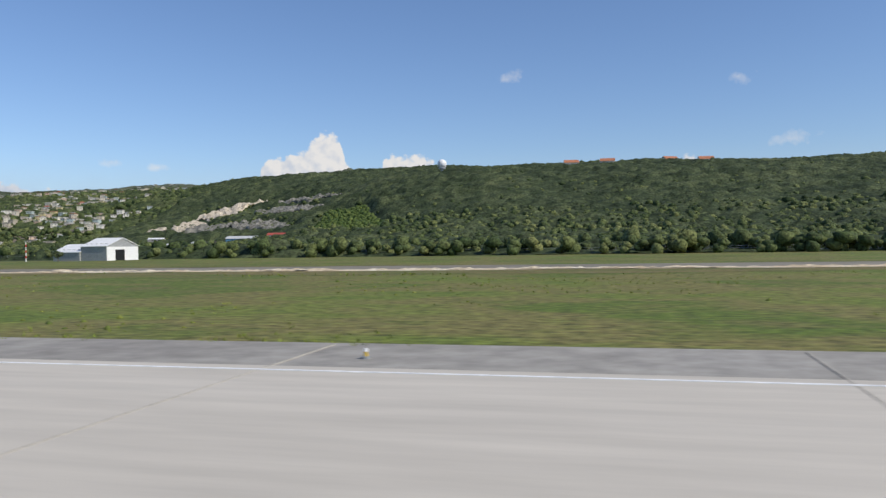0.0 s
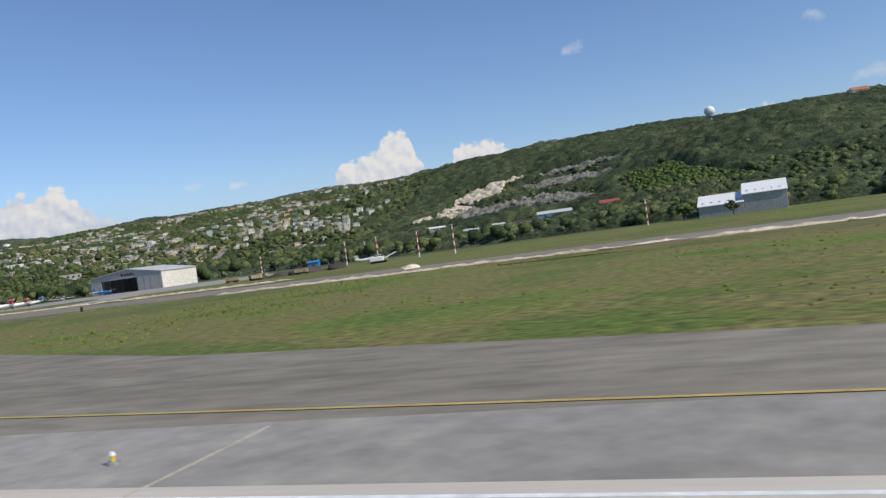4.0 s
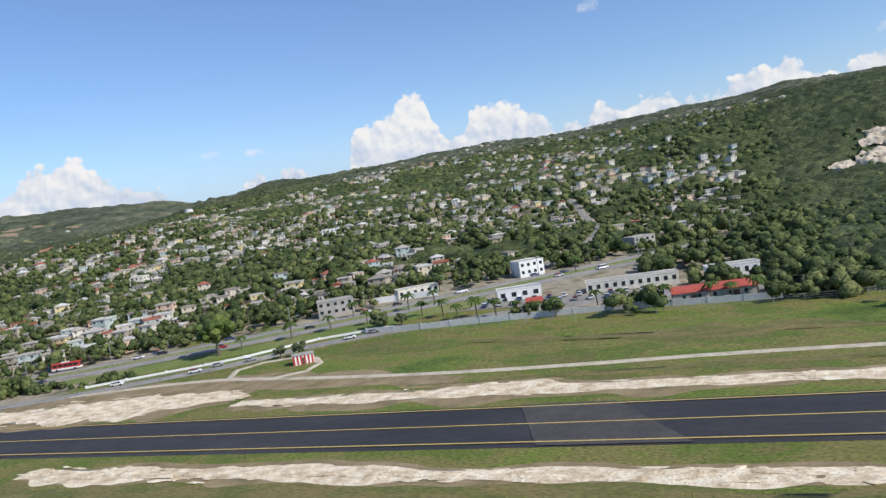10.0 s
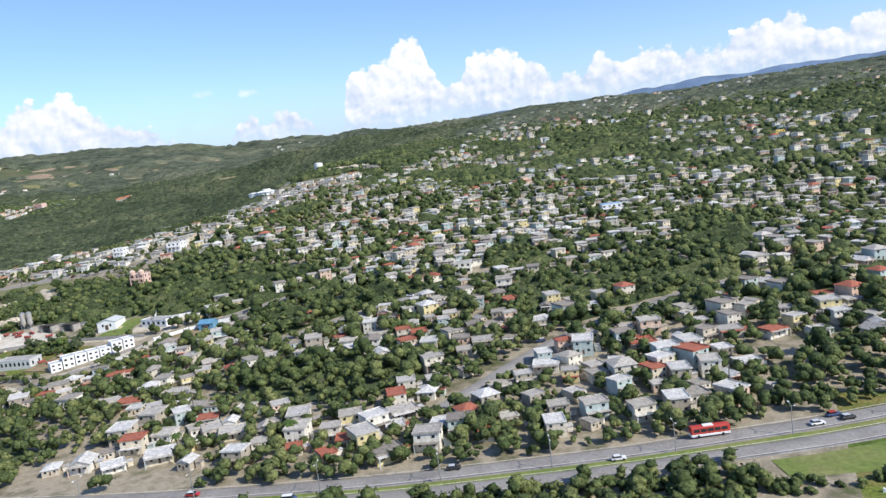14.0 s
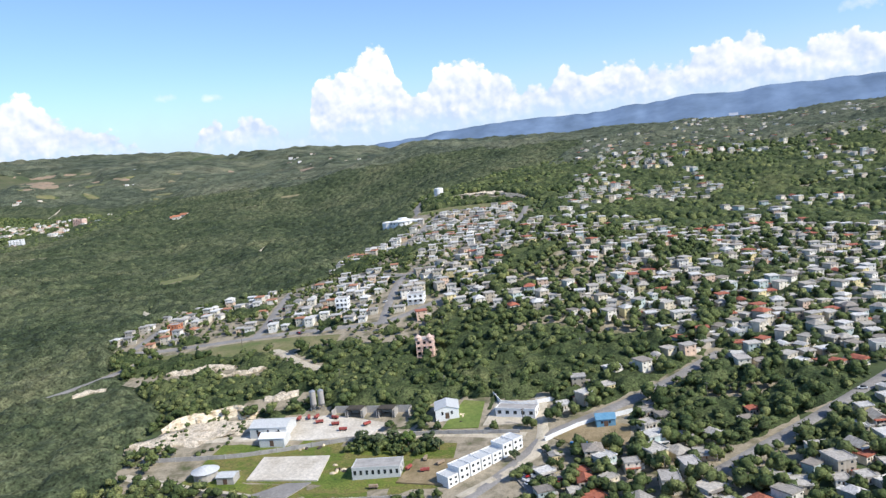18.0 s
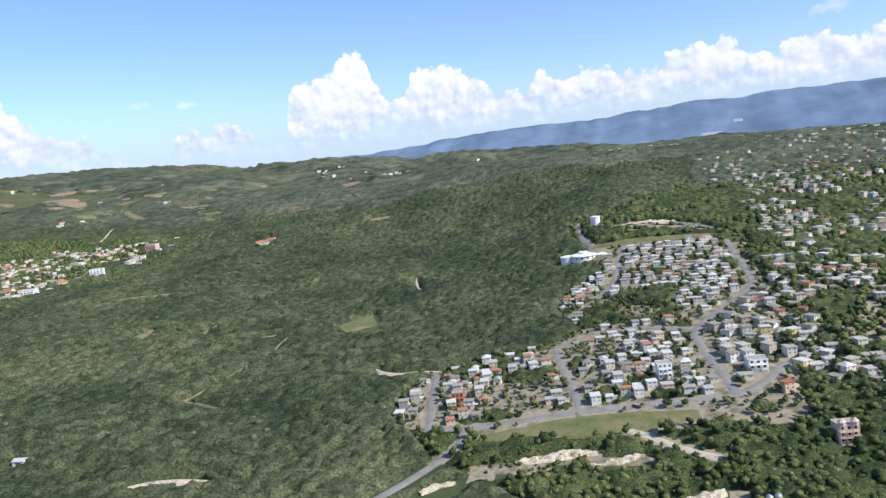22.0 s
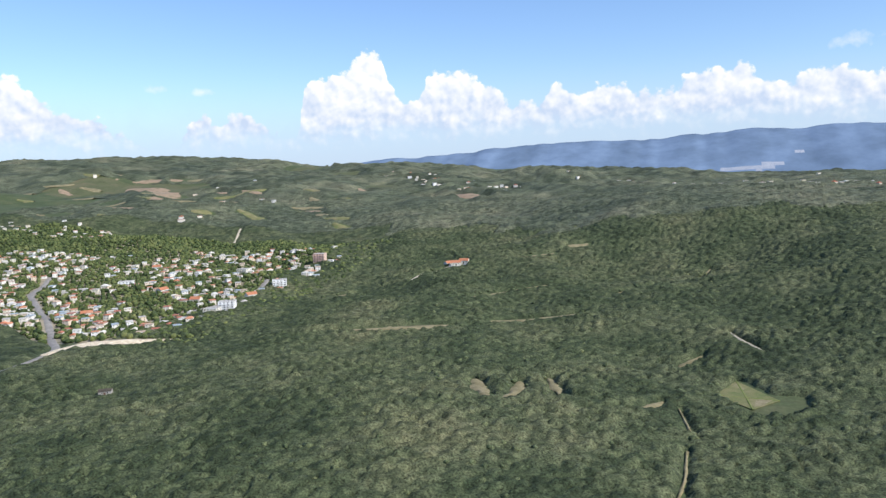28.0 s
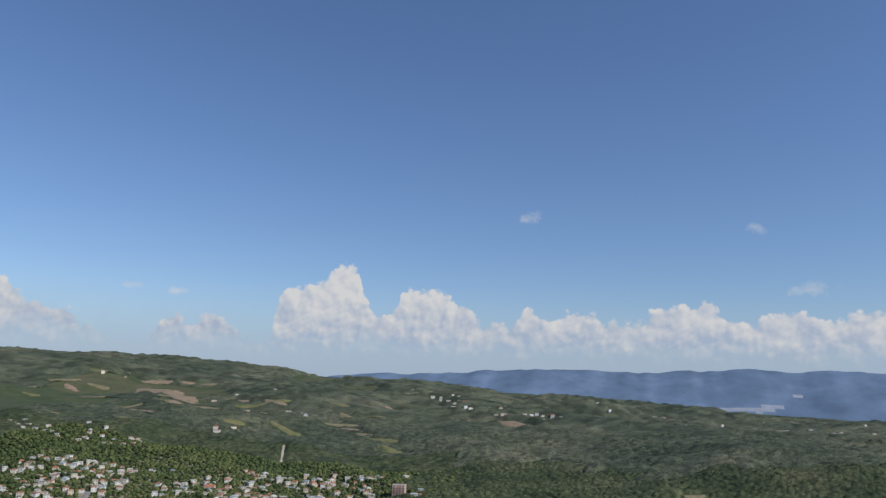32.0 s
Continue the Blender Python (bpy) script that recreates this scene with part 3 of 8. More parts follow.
def spur_edge(y):
    """Where the housing on the spur ends and the valley forest begins."""
    return np.interp(y, (100, 176, 215, 250, 279, 307, 331, 337, 349, 356, 370, 395, 410, 455, 473, 487, 516, 545, 575, 625, 720, 800), (-795, -803, -815, -868, -893, -900, -895, -880, -856, -839, -830, -838, -847, -850, -841, -829, -834, -845, -858, -868, -790, -760))


def ground_z(x, y):
    return float(height(x, y))


def build_ground():
    xs = np.concatenate([np.linspace(-5200, -2000, 50)[:-1], np.linspace(-2000, 250, 250)[:-1], np.linspace(250, 3000, 40)])
    ys = np.concatenate([np.linspace(-700, 0, 71)[:-1], np.linspace(0, 720, 124)[:-1], np.linspace(720, 2700, 80)[:-1], np.linspace(2700, 5000, 30)])
    gx, gy = np.meshgrid(xs, ys, indexing="ij")
    z = height(gx, gy)
    nx, ny = gx.shape
    idx = np.arange(nx * ny).reshape(nx, ny)
    quads = np.stack([idx[:-1, :-1], idx[1:, :-1], idx[1:, 1:], idx[:-1, 1:]], -1).reshape(-1, 4)
    cx = ((gx[:-1, :-1] + gx[1:, 1:]) / 2).ravel()
    cy = ((gy[:-1, :-1] + gy[1:, 1:]) / 2).ravel()
    slot = np.ones(len(cx), int)
    slot[(cy < 168 + 6 * vnoise(cx, cy, 40, 5)) & (cx > -480 + 70 * vnoise(cx, cy, 160, 7) * (cy < 60)) & (cy > -330 + 60 * vnoise(cx, cy, 200, 8))] = 0
    slot[(cy < 62 + 14 * vnoise(cx, cy, 60, 9)) & (cy > -330 + 60 * vnoise(cx, cy, 200, 8)) & (cx > -1080 + 50 * vnoise(cx, cy, 120, 9)) & (cx < -400)] = 0
    town = (cx > spur_edge(cy)) & (cx < -330) & (cy > 104) & (cy < 720) & (slot == 1) & (vnoise(cx, cy, 60, 6) > -0.5)
    slot[town] = 2
    slot[(cx < -1330) & (cx > -1750) & (cy > 470) & (cy < 900)] = 2
    open_land = (cy > 900) & (vnoise(cx, cy, 210, 9) > 0.5) & (cx < -1500)
    slot[open_land] = 3
    me = mesh_from_arrays("ground", np.stack([gx, gy, z], -1).reshape(-1, 3), quads, [M_GRASS, M_FOREST_FLOOR, M_TOWN_GROUND, M_SCRUB], slot, True)
    tagged(new("ground", me), "grassy airfield and wooded coastal hills", "ground", kind="structure")


build_ground()

# ---- occupied ground, on a raster of one-metre cells ----
OX0, OY0, CELL = -2000.0, 0.0, 1.0
TAKEN = np.zeros((2300, 1200), bool)


def cells(x, y):
    return np.clip(((np.asarray(x) - OX0) / CELL).astype(int), 0, 2299), np.clip(((np.asarray(y) - OY0) / CELL).astype(int), 0, 1199)


def take(x, y, r):
    i, j = cells(x, y)
    k = int(round(r / CELL))
    TAKEN[max(0, i - k):i + k + 1, max(0, j - k):j + k + 1] = True


def resample(points, step):
    p = np.array(points, float)
    d = np.concatenate([[0], np.cumsum(np.hypot(*np.diff(p[:, :2], axis=0).T))])
    n = max(2, int(d[-1] / step) + 1)
    t = np.linspace(0, d[-1], n)
    return np.stack([np.interp(t, d, p[:, k]) for k in range(p.shape[1])], -1)


def smooth_line(points, step, rounds=2):
    p = np.array(points, float)
    for _ in range(rounds):
        q = [p[0]]
        for a, b in zip(p[:-1], p[1:]):
            q += [0.75 * a + 0.25 * b, 0.25 * a + 0.75 * b]
        p = np.array([*q, p[-1]])
    return resample(p, step)


def strip(name, points, width, mat, lift=0.12, label="", category="road", step=6.0, ragged=0.0, smooth=2, clear=True, across=4, kind="structure", rough=0.0):
    """A ribbon laid on the land along a line; width may change along it (third value of each point)."""
    pts = smooth_line(points, step, smooth)
    if pts.shape[1] == 2:
        pts = np.c_[pts, np.full(len(pts), width)]
    d = np.gradient(pts[:, :2], axis=0)
    d /= np.linalg.norm(d, axis=1)[:, None]
    side = np.stack([-d[:, 1], d[:, 0]], -1)
    rows = []
    for k in range(across + 1):
        s = (k / across - 0.5) * pts[:, 2]
        if ragged and k in (0, across):
            s = s * (1 + ragged * (vnoise(pts[:, 0], pts[:, 1], 9, 17 + k) + 0.6 * vnoise(pts[:, 0], pts[:, 1], 3.5, 27 + k)))
        q = pts[:, :2] + side * s[:, None]
        z = height(q[:, 0], q[:, 1]) + lift
        if k in (0, across) and across > 1:
            z -= lift - 0.015
        elif rough:
            z += rough * (0.5 + vnoise(q[:, 0], q[:, 1], 3.2, 71) + 0.7 * vnoise(q[:, 0], q[:, 1], 1.1, 72))
        rows.append(np.c_[q, z])
    v = np.array(rows)
    n = len(pts)
    idx = np.arange((across + 1) * n).reshape(across + 1, n)
    quads = np.stack([idx[:-1, :-1], idx[:-1, 1:], idx[1:, 1:], idx[1:, :-1]], -1).reshape(-1, 4)
    me = mesh_from_arrays(name, v.reshape(-1, 3), quads, [mat], None, True)
    ob = tagged(new(name, me), label, category, kind=kind)
    if clear:
        for x, y, w in resample(pts, 1.0):
            take(x, y, w / 2)
    return ob


def slab(name, outline, mat, lift=0.1, label="", category="pavement", clear=True, parent=None, thick=0.25):
    """A flat plate with a thickness, from an outline on level or gently sloping land."""
    bm = bmesh.new()
    base = [(x, y, ground_z(x, y) + lift) for x, y in outline]
    top = [bm.verts.new(p) for p in base]
    low = [bm.verts.new((x, y, z - thick)) for x, y, z in base]
    bm.faces.new(top)
    for i in range(len(top)):
        j = (i + 1) % len(top)
        bm.faces.new((top[i], low[i], low[j], top[j]))
    bmesh.ops.triangulate(bm, faces=[f for f in bm.faces if len(f.verts) > 4])
    ob = part(name, bm, mat, parent)
    if not parent:
        tagged(ob, label, category, kind="structure")
    if clear:
        p = np.array(outline)
        for x in np.arange(p[:, 0].min(), p[:, 0].max() + 2, 2):
            for y in np.arange(p[:, 1].min(), p[:, 1].max() + 2, 2):
                inside = False
                for (ax, ay), (bx, by) in zip(outline, [*outline[1:], outline[0]]):
                    if (ay > y) != (by > y) and x < (bx - ax) * (y - ay) / (by - ay) + ax:
                        inside = not inside
                if inside:
                    take(x, y, 2)
    return ob


# ---- airfield pavements ----
slab("runway", [(140, -34), (140, 12.6), (-1000, 12.6), (-1000, -34)], M_RUNWAY, 0.06, "pale grooved concrete runway with rubber streaks", "runway", clear=False)
slab("runway_shoulder", [(140, 12.6), (140, 15.9), (-420, 15.9), (-420, 12.6)], M_APRON, 0.05, "grey asphalt runway shoulder", "runway", clear=False)
slab("runway_edge_line", [(140, 12.1), (140, 12.2), (-1000, 12.2), (-1000, 12.1)], M_WHITE, 0.068, "white painted runway edge line", "road marking", clear=False, thick=0.02)
slab("runway_edge_line", [(-86, 11.74), (-86, 11.98), (-190, 11.98), (-190, 11.74)], M_WHITE, 0.07, "fresh broad white runway edge line", "road marking", clear=False, thick=0.02)
M_JOINT = material("joint_filler", [(0.41, 0.375, 0.31), (0.46, 0.42, 0.35)], scale=2)
for k in range(34):
    x = 60 - 9.5 * k
    slab("runway_joint", [(x, -10), (x, 15.6), (x - 0.035, 15.6), (x - 0.035, -10)], M_JOINT, 0.066, "dark sealed joint across the runway", "joint", clear=False, thick=0.02)
slab("exit_taxiway", [(-80, 15.6), (-150, 15.6), (-187, 21), (-223, 40.5), (-262, 60), (-304, 83), (-304, 86), (-238, 86), (-221, 66), (-198, 50), (-181, 38.5), (-150, 26), (-117, 18.6), (-96, 16.6)], M_TAXI, 0.04, "worn grey asphalt taxiway leaving the runway at an angle", "taxiway")
slab("exit_taxiway_joint", [(-187.5, 24.5), (-183, 37.5), (-179, 36.5), (-183, 22)], M_APRON, 0.046, "pale concrete band across the taxiway", "taxiway", thick=0.02)
strip("parallel_taxiway", [(140, 74), (0, 75), (-100, 76.5), (-200, 84.5), (-262, 91.5)], 15, M_TAXI, 0.08, "worn grey parallel taxiway", "taxiway", smooth=1, across=2)
strip("new_taxiway", [(-258, 91), (-300, 93), (-400, 93.6), (-470, 94), (-520, 92)], 15.5, M_DARK, 0.09, "fresh black asphalt taxiway with yellow lines", "taxiway", smooth=1, across=2)
strip("taxiway_edge_line", [(-258, 98), (-300, 99.9), (-400, 100.4), (-470, 100.8)], 0.35, M_YLINE, 0.13, "yellow edge line of the taxiway", "road marking", smooth=1, across=1)
strip("taxiway_centre_line", [(-240, 90), (-300, 93), (-400, 93.6), (-480, 94)], 0.3, M_YLINE, 0.13, "yellow centre line of the taxiway", "road marking", smooth=1, across=1)
strip("taxiway_near_line", [(-300, 86.8), (-400, 87.3), (-480, 87.8)], 0.35, M_YLINE, 0.13, "yellow near edge line of the taxiway", "road marking", smooth=1, across=1)
strip("taxiway_lead_line", [(-190, 41), (-215, 53), (-222, 57.5), (-228, 63)], 0.16, M_YLINE, 0.056, "yellow taxiway centre line", "road marking", smooth=2, across=1)
strip("taxiway_lead_line", [(-276, 70.5), (-263.5, 63.2), (-244, 53.5), (-224.4, 43.9), (-209.5, 37), (-198, 31.2), (-186, 25.2), (-172, 20.5), (-150, 17.6), (-113, 14.6), (-97, 13.6), (-90, 13.4)], 0.13, M_YLINE, 0.056, "yellow lead-off line", "road marking", smooth=2, across=1)
slab("dusty_patch", [(-293, 85.5), (-306, 85.8), (-309, 101), (-296, 101)], M_PATCH, 0.12, "dusty lighter patch on black asphalt", "taxiway", clear=False, thick=0.02)
slab("dusty_patch", [(-356, 86), (-372, 86), (-378, 101.2), (-366, 101.2)], M_PATCH, 0.12, "dusty lighter patch on black asphalt", "taxiway", clear=False, thick=0.02)
for i in range(22):
    a = i / 22
    x, y = -227.4 + 6.2 * a, 46.6 + 13.9 * a
    slab("holding_line_dash", [(x, y), (x + 0.16, y + 0.36), (x - 0.75, y + 0.75), (x - 0.9, y + 0.4)], M_YLINE, 0.125, "yellow dash of a holding line", "road marking", clear=False, thick=0.02)
# a dark curl left by turning tyres
strip("tyre_mark", [(-232, 74.4, 0.4), (-234.6, 72.4, 1.0), (-235.7, 69.8, 1.2), (-234.2, 64.2, 1.2), (-231, 58.6, 1.0), (-227.2, 54.3, 0.4)], 0.5, M_MARK, 0.06, "dark curved tyre marks", "tyre mark", across=2, step=0.8, smooth=3, ragged=0.4, clear=False)
strip("tyre_mark", [(-232, 58, 0.2), (-226, 66, 0.35), (-214, 75, 0.35), (-198, 80, 0.2)], 0.4, M_MARK, 0.09, "long faint tyre marks", "tyre mark", across=2, step=1.5, ragged=0.4, clear=False)

def lime_patches(name, line, width, count, seed, label, big=1.0):
    """Crushed limestone lying in ragged flat patches on a dirt strip."""
    g = np.random.default_rng(seed)
    strip("dirt_strip", [(*q[:2], (q[2] if len(q) > 2 else width) * 1.5) for q in line], width, M_DIRT, 0.05, "dry trodden dirt beside the taxiway", "dirt", ragged=0.45, step=1.2, across=3)
    core = [(*q[:2], (q[2] if len(q) > 2 else width) * 0.95) for q in line]
    strip("limestone_strip", core, width, M_LIME, 0.075, "spread crushed limestone", "gravel", ragged=0.75, step=0.9, across=6, rough=0.03)
    pts = smooth_line(line, 1.0, 1)
    wide = pts[:, 2] if pts.shape[1] > 2 else np.full(len(pts), width)
    vs, fs, n = [], [], 0
    for k in range(count):
        i = int(g.integers(0, len(pts) - 1))
        d = pts[i + 1, :2] - pts[i, :2]
        d /= np.linalg.norm(d)
        side = np.array([-d[1], d[0]])
        c = pts[i, :2] + side * float(g.normal()) * wide[i] * 0.19
        la, lb = g.uniform(0.5, 2.2) * big, g.uniform(0.18, 0.6) * big
        m = 11
        a = np.arange(m) / m * 2 * math.pi
        r = g.uniform(0.45, 1.2, m)
        ring = c + (d * (np.cos(a) * r * la)[:, None] + side * (np.sin(a) * r * lb)[:, None])
        z = height(ring[:, 0], ring[:, 1]) + 0.075 + 0.0006 * (k % 90)
        rise = g.uniform(0.05, 0.22) * big
        vs.append(np.r_[np.c_[ring, z], [[*c, float(z.mean()) + rise]]])
        fs.append([(n + j, n + (j + 1) % m, n + m) for j in range(m)])
        n += m + 1
    me = mesh_from_arrays(name, np.concatenate(vs), np.concatenate(fs), [M_LIME], None, True)
    tagged(new(name, me), label, "gravel", kind="stuff")


lime_patches("taxiway_limestone", [(140, 66), (0, 67), (-100, 68.4), (-185, 75)], 1.6, 420, 5, "crushed white limestone along the taxiway edge", 0.8)
lime_patches("limestone_spoil", [(-296, 79, 1.8), (-318, 77.8, 3.2), (-340, 77.6, 3.8), (-372, 78, 3.6), (-400, 79, 4), (-440, 80, 4.5)], 4, 620, 6, "heaped white limestone beside the new taxiway", 1.0)
lime_patches("limestone_edging", [(-190, 96, 1.2), (-262, 103, 2.0), (-300, 107.5, 3.8), (-340, 108, 4.2), (-392, 108.6, 6.5), (-414, 108.4, 6), (-428, 109, 5)], 3, 620, 7, "white limestone strip beyond the taxiway", 0.9)
lime_patches("limestone_bank", [(-430, 113, 5), (-441, 113, 11), (-460, 109.8, 15), (-478, 107.5, 13), (-490, 105, 9), (-503, 101, 5)], 8, 420, 8, "bare cream limestone bank by the service road", 1.0)
strip("bare_verge", [(-508, 102, 5), (-482, 114, 9), (-458, 120.5, 11), (-438, 126, 13), (-415, 121, 9), (-392, 116, 6)], 9, M_DIRT, 0.04, "bare tan earth between track and road", "dirt", ragged=0.5, step=2)
strip("perimeter_track", [(-262, 110), (-300, 118), (-340, 122.5), (-390, 120), (-425, 123), (-448, 127), (-480, 120)], 2.0, M_TRACK, 0.14, "pale dirt perimeter track", "track", ragged=0.12)
strip("hut_loop_track", [(-443, 127), (-446, 131), (-443.5, 137), (-438, 140), (-432, 139.6), (-427, 135), (-425.5, 129), (-430, 124.4), (-437, 124), (-443, 127)], 1.5, M_TRACK, 0.17, "pale gravel loop round the hut", "track", ragged=0.12)
slab("apron", [(-244, 103), (-238, 104), (-237, 120), (-226, 126), (-222, 150), (-228, 156), (-241, 166), (-262, 168), (-296, 171), (-304, 150), (-301, 129), (-289, 128), (-279, 126), (-266, 131), (-257, 129), (-248, 121), (-245, 112)], M_APRON, 0.08, "pale concrete apron in front of the hangar", "apron")
strip("apron_link", [(-241, 112), (-240, 104), (-236, 96), (-230, 90)], 8, M_TAXI, 0.07, "worn asphalt link between apron and taxiway", "taxiway")

# browned grass along the pavements
M_BROWN = material("browned_grass", [(0.13, 0.115, 0.035), (0.19, 0.155, 0.06), (0.11, 0.125, 0.03), (0.24, 0.19, 0.09)], scale=5, bump=0.1, fine=18, contrast=0.5, stretch=(0.4, 1, 1))
for line in (
    [(-292, 74, 3), (-318, 72.5, 7), (-350, 71.5, 8), (-400, 72, 9), (-440, 73, 8)],
    [(-286, 70.5, 2), (-300, 62, 5), (-330, 60, 3), (-352, 57, 1)],
    [(60, 63, 4), (0, 61.5, 7), (-60, 62, 6), (-110, 62.5, 8), (-150, 66, 4)],
    [(-185, 62, 2), (-205, 66, 6), (-216, 72, 5), (-228, 78, 2)],
    [(-300, 114, 2), (-340, 116.5, 4), (-380, 115, 3), (-400, 114, 1)],
    [(-310, 131, 1), (-340, 135, 6), (-372, 138, 9), (-400, 142, 3)],
    [(-255, 97.5, 1), (-226, 96, 5), (-200, 92, 4), (-160, 88, 3), (-100, 86, 4), (-20, 85, 2)],
):
    strip("browned_grass", line, 5, M_BROWN, 0.035, "browned dry grass beside the pavement", "grass", ragged=0.9, step=1.3, across=4, clear=False)

# ---- roads ----
SERVICE = [(-560, 93), (-520, 102), (-500, 112), (-483, 118.5), (-467, 127), (-450, 137), (-441, 146), (-432, 152), (-415, 159), (-398, 166), (-380, 171), (-345, 172)]
strip("service_road", SERVICE, 4.2, M_ROAD, 0.2, "grey two-lane service road beside the airport fence", "road")
HIGHWAY = [(-1000, 60), (-700, 92), (-620, 103), (-562, 117), (-536, 126), (-517, 133), (-500, 140.5), (-485, 146.5), (-468, 155), (-449, 165.5), (-434, 173), (-419, 184), (-404, 195), (-389, 208), (-375, 223), (-360, 243), (-347, 268), (-334, 305), (-318, 350)]


def beside(line, off):
    p = np.array(line, float)
    d = np.gradient(p, axis=0)
    d /= np.linalg.norm(d, axis=1)[:, None]
    return p + np.stack([-d[:, 1], d[:, 0]], -1) * off


strip("highway_carriageway", beside(HIGHWAY, 3.2), 4.6, M_ROAD, 0.3, "pale grey asphalt carriageway of the coast highway", "road")
strip("highway_carriageway", beside(HIGHWAY, -3.2), 4.6, M_ROAD, 0.3, "pale grey asphalt carriageway of the coast highway", "road")
strip("highway_median", HIGHWAY, 1.6, M_FIELD, 0.42, "grass median of the highway", "median", across=2)
for off in (1.2, 5.2, -1.2, -5.2):
    strip("highway_lane_line", beside(HIGHWAY, off), 0.14, M_LINE, 0.4, "white lane line", "road marking", across=1)
strip("highway_verge", [(-492, 132), (-470, 142), (-448, 154), (-428, 166), (-408, 180)], 8, M_FIELD, 0.1, "mown green verge between the roads", "verge", ragged=0.2)

STREETS = [
    [(-878, 271), (-862, 271.5), (-843, 277), (-822, 282), (-804, 285), (-783, 287), (-764, 287), (-752, 300), (-745, 312)],
    [(-820, 282), (-824, 299), (-832, 322), (-839, 347)],
    [(-764, 287), (-769, 308), (-775, 330), (-778, 350), (-770, 367), (-758, 383), (-748, 410)],
    [(-840, 397), (-832, 413), (-824, 452), (-820, 482), (-822, 512), (-818, 531)],
    [(-877, 272), (-882, 292), (-886, 308), (-891, 327)],
    [(-748, 410), (-749, 445), (-750, 475), (-754, 522)],
    [(-839, 347), (-828, 356), (-812, 366), (-795, 360), (-778, 351)],
    [(-823, 452), (-795, 446), (-750, 440)],
    [(-838, 535), (-850, 562), (-858, 600), (-860, 623)],
    [(-701, 168), (-692, 184), (-686, 198), (-683, 209), (-672, 219), (-655, 235), (-636, 262)],
    [(-800, 178), (-760, 172), (-706, 170), (-694, 162)],
    [(-790, 201), (-776, 203.5), (-734, 208.5), (-710, 210), (-688, 209)],
    [(-688, 231), (-686, 221), (-683.5, 211), (-683, 204), (-684, 198), (-691, 186.5), (-698, 177)],
    [(-640, 190), (-600, 235), (-560, 290), (-520, 360)],
    [(-560, 150), (-540, 200), (-500, 240), (-450, 270)],
    [(-404, 215), (-396, 250), (-402, 300), (-412, 360), (-440, 430)],
    [(-342, 330), (-368, 336), (-400, 338)],
    [(-806, 271), (-796, 264), (-785, 256), (-772, 250)],
    [(-862, 270), (-861, 257), (-866, 247), (-872, 236), (-877, 228), (-884, 218), (-890, 205)],
]
for k, line in enumerate(STREETS):
    if k in (10, 11, 12, 17):
        strip("lane", line, 3.4, M_TRACK, 0.22, "pale dusty lane by the works yard", "road", ragged=0.15)
    else:
        strip("street", line, 3.6, M_ROAD, 0.22, "narrow grey neighbourhood street", "road")
strip("valley_road", [(-1425, 380), (-1430, 419), (-1450, 455), (-1479, 477), (-1519, 516), (-1586, 571), (-1650, 620), (-1700, 700)], 6.0, M_ROAD, 0.6, "pale valley road through the suburb", "road")
strip("valley_road", [(-1434, 541), (-1425, 576), (-1407, 600), (-1409, 668), (-1421, 705)], 5.0, M_ROAD, 0.6, "curving suburb road", "road")
strip("limestone_cutting", [(-1432, 424, 8), (-1446, 454, 20), (-1425, 466, 22), (-1404, 472, 17), (-1380, 484, 12), (-1352, 496, 5)], 13, M_LIME, 0.8, "graded limestone road cut", "road", ragged=0.3)
strip("hill_road", [(-1608, 930), (-1624, 965), (-1645, 1010)], 3.6, M_TRACK, 0.6, "straight pale track up the hill", "track", ragged=0.2)
CLEARINGS = [
    [(-1250, 499, 4), (-1225, 506, 8), (-1197, 517, 12), (-1170, 534, 6)],
    [(-1147, 557, 4), (-1116, 578, 8), (-1082, 590, 6)],
    [(-1119, 421, 4), (-1112, 403, 8), (-1103, 386, 6)],
    [(-1094, 425, 3), (-1091, 406, 7), (-1093, 386, 4)],
    [(-1080, 437, 3), (-1072, 416, 6), (-1066, 396, 3)],
    [(-1287, 570, 4), (-1284, 596, 7), (-1284, 621, 3)],
    [(-1320, 655, 4), (-1313, 666, 8), (-1304, 678, 4)],
    [(-1030, 392, 2), (-1022, 400, 5), (-1016, 410, 2)],
    [(-1010, 488, 2), (-1004, 497, 5), (-996, 505, 2)],
    [(-1180, 800, 3), (-1160, 806, 7), (-1140, 815, 3)],
]
for line in CLEARINGS:
    strip("forest_clearing", line, 8, M_STRAW, 0.7, "straw-coloured clearing in the forest", "clearing", ragged=0.8, step=1.6)
for line, wide in (([(-1008, 298), (-1005, 314), (-1004, 330), (-1004, 350)], 1.6), ([(-1010, 299), (-996, 297), (-984, 293)], 1.4), ([(-1002, 372), (-1005, 386), (-1008, 402)], 1.6), ([(-1128, 833), (-1108, 842)], 6), ([(-1060, 640), (-1010, 690), (-985, 760)], 2.4), ([(-1180, 620), (-1150, 660), (-1100, 690)], 2.2)):
    strip("forest_track", line, wide, M_STRAW, 0.7, "faint dirt track in the forest", "track", ragged=0.8, step=2.0)
strip("forest_track", [(-977, 551, 1.5), (-970, 530, 2.6), (-959, 506, 1.5)], 2, M_TRACK, 0.7, "bare pale track in the forest", "track", ragged=0.4)
strip("forest_track", [(-1262, 703), (-1250, 745), (-1240, 775)], 5, M_TRACK, 0.7, "pale drive to a house in the forest", "track", ragged=0.3)
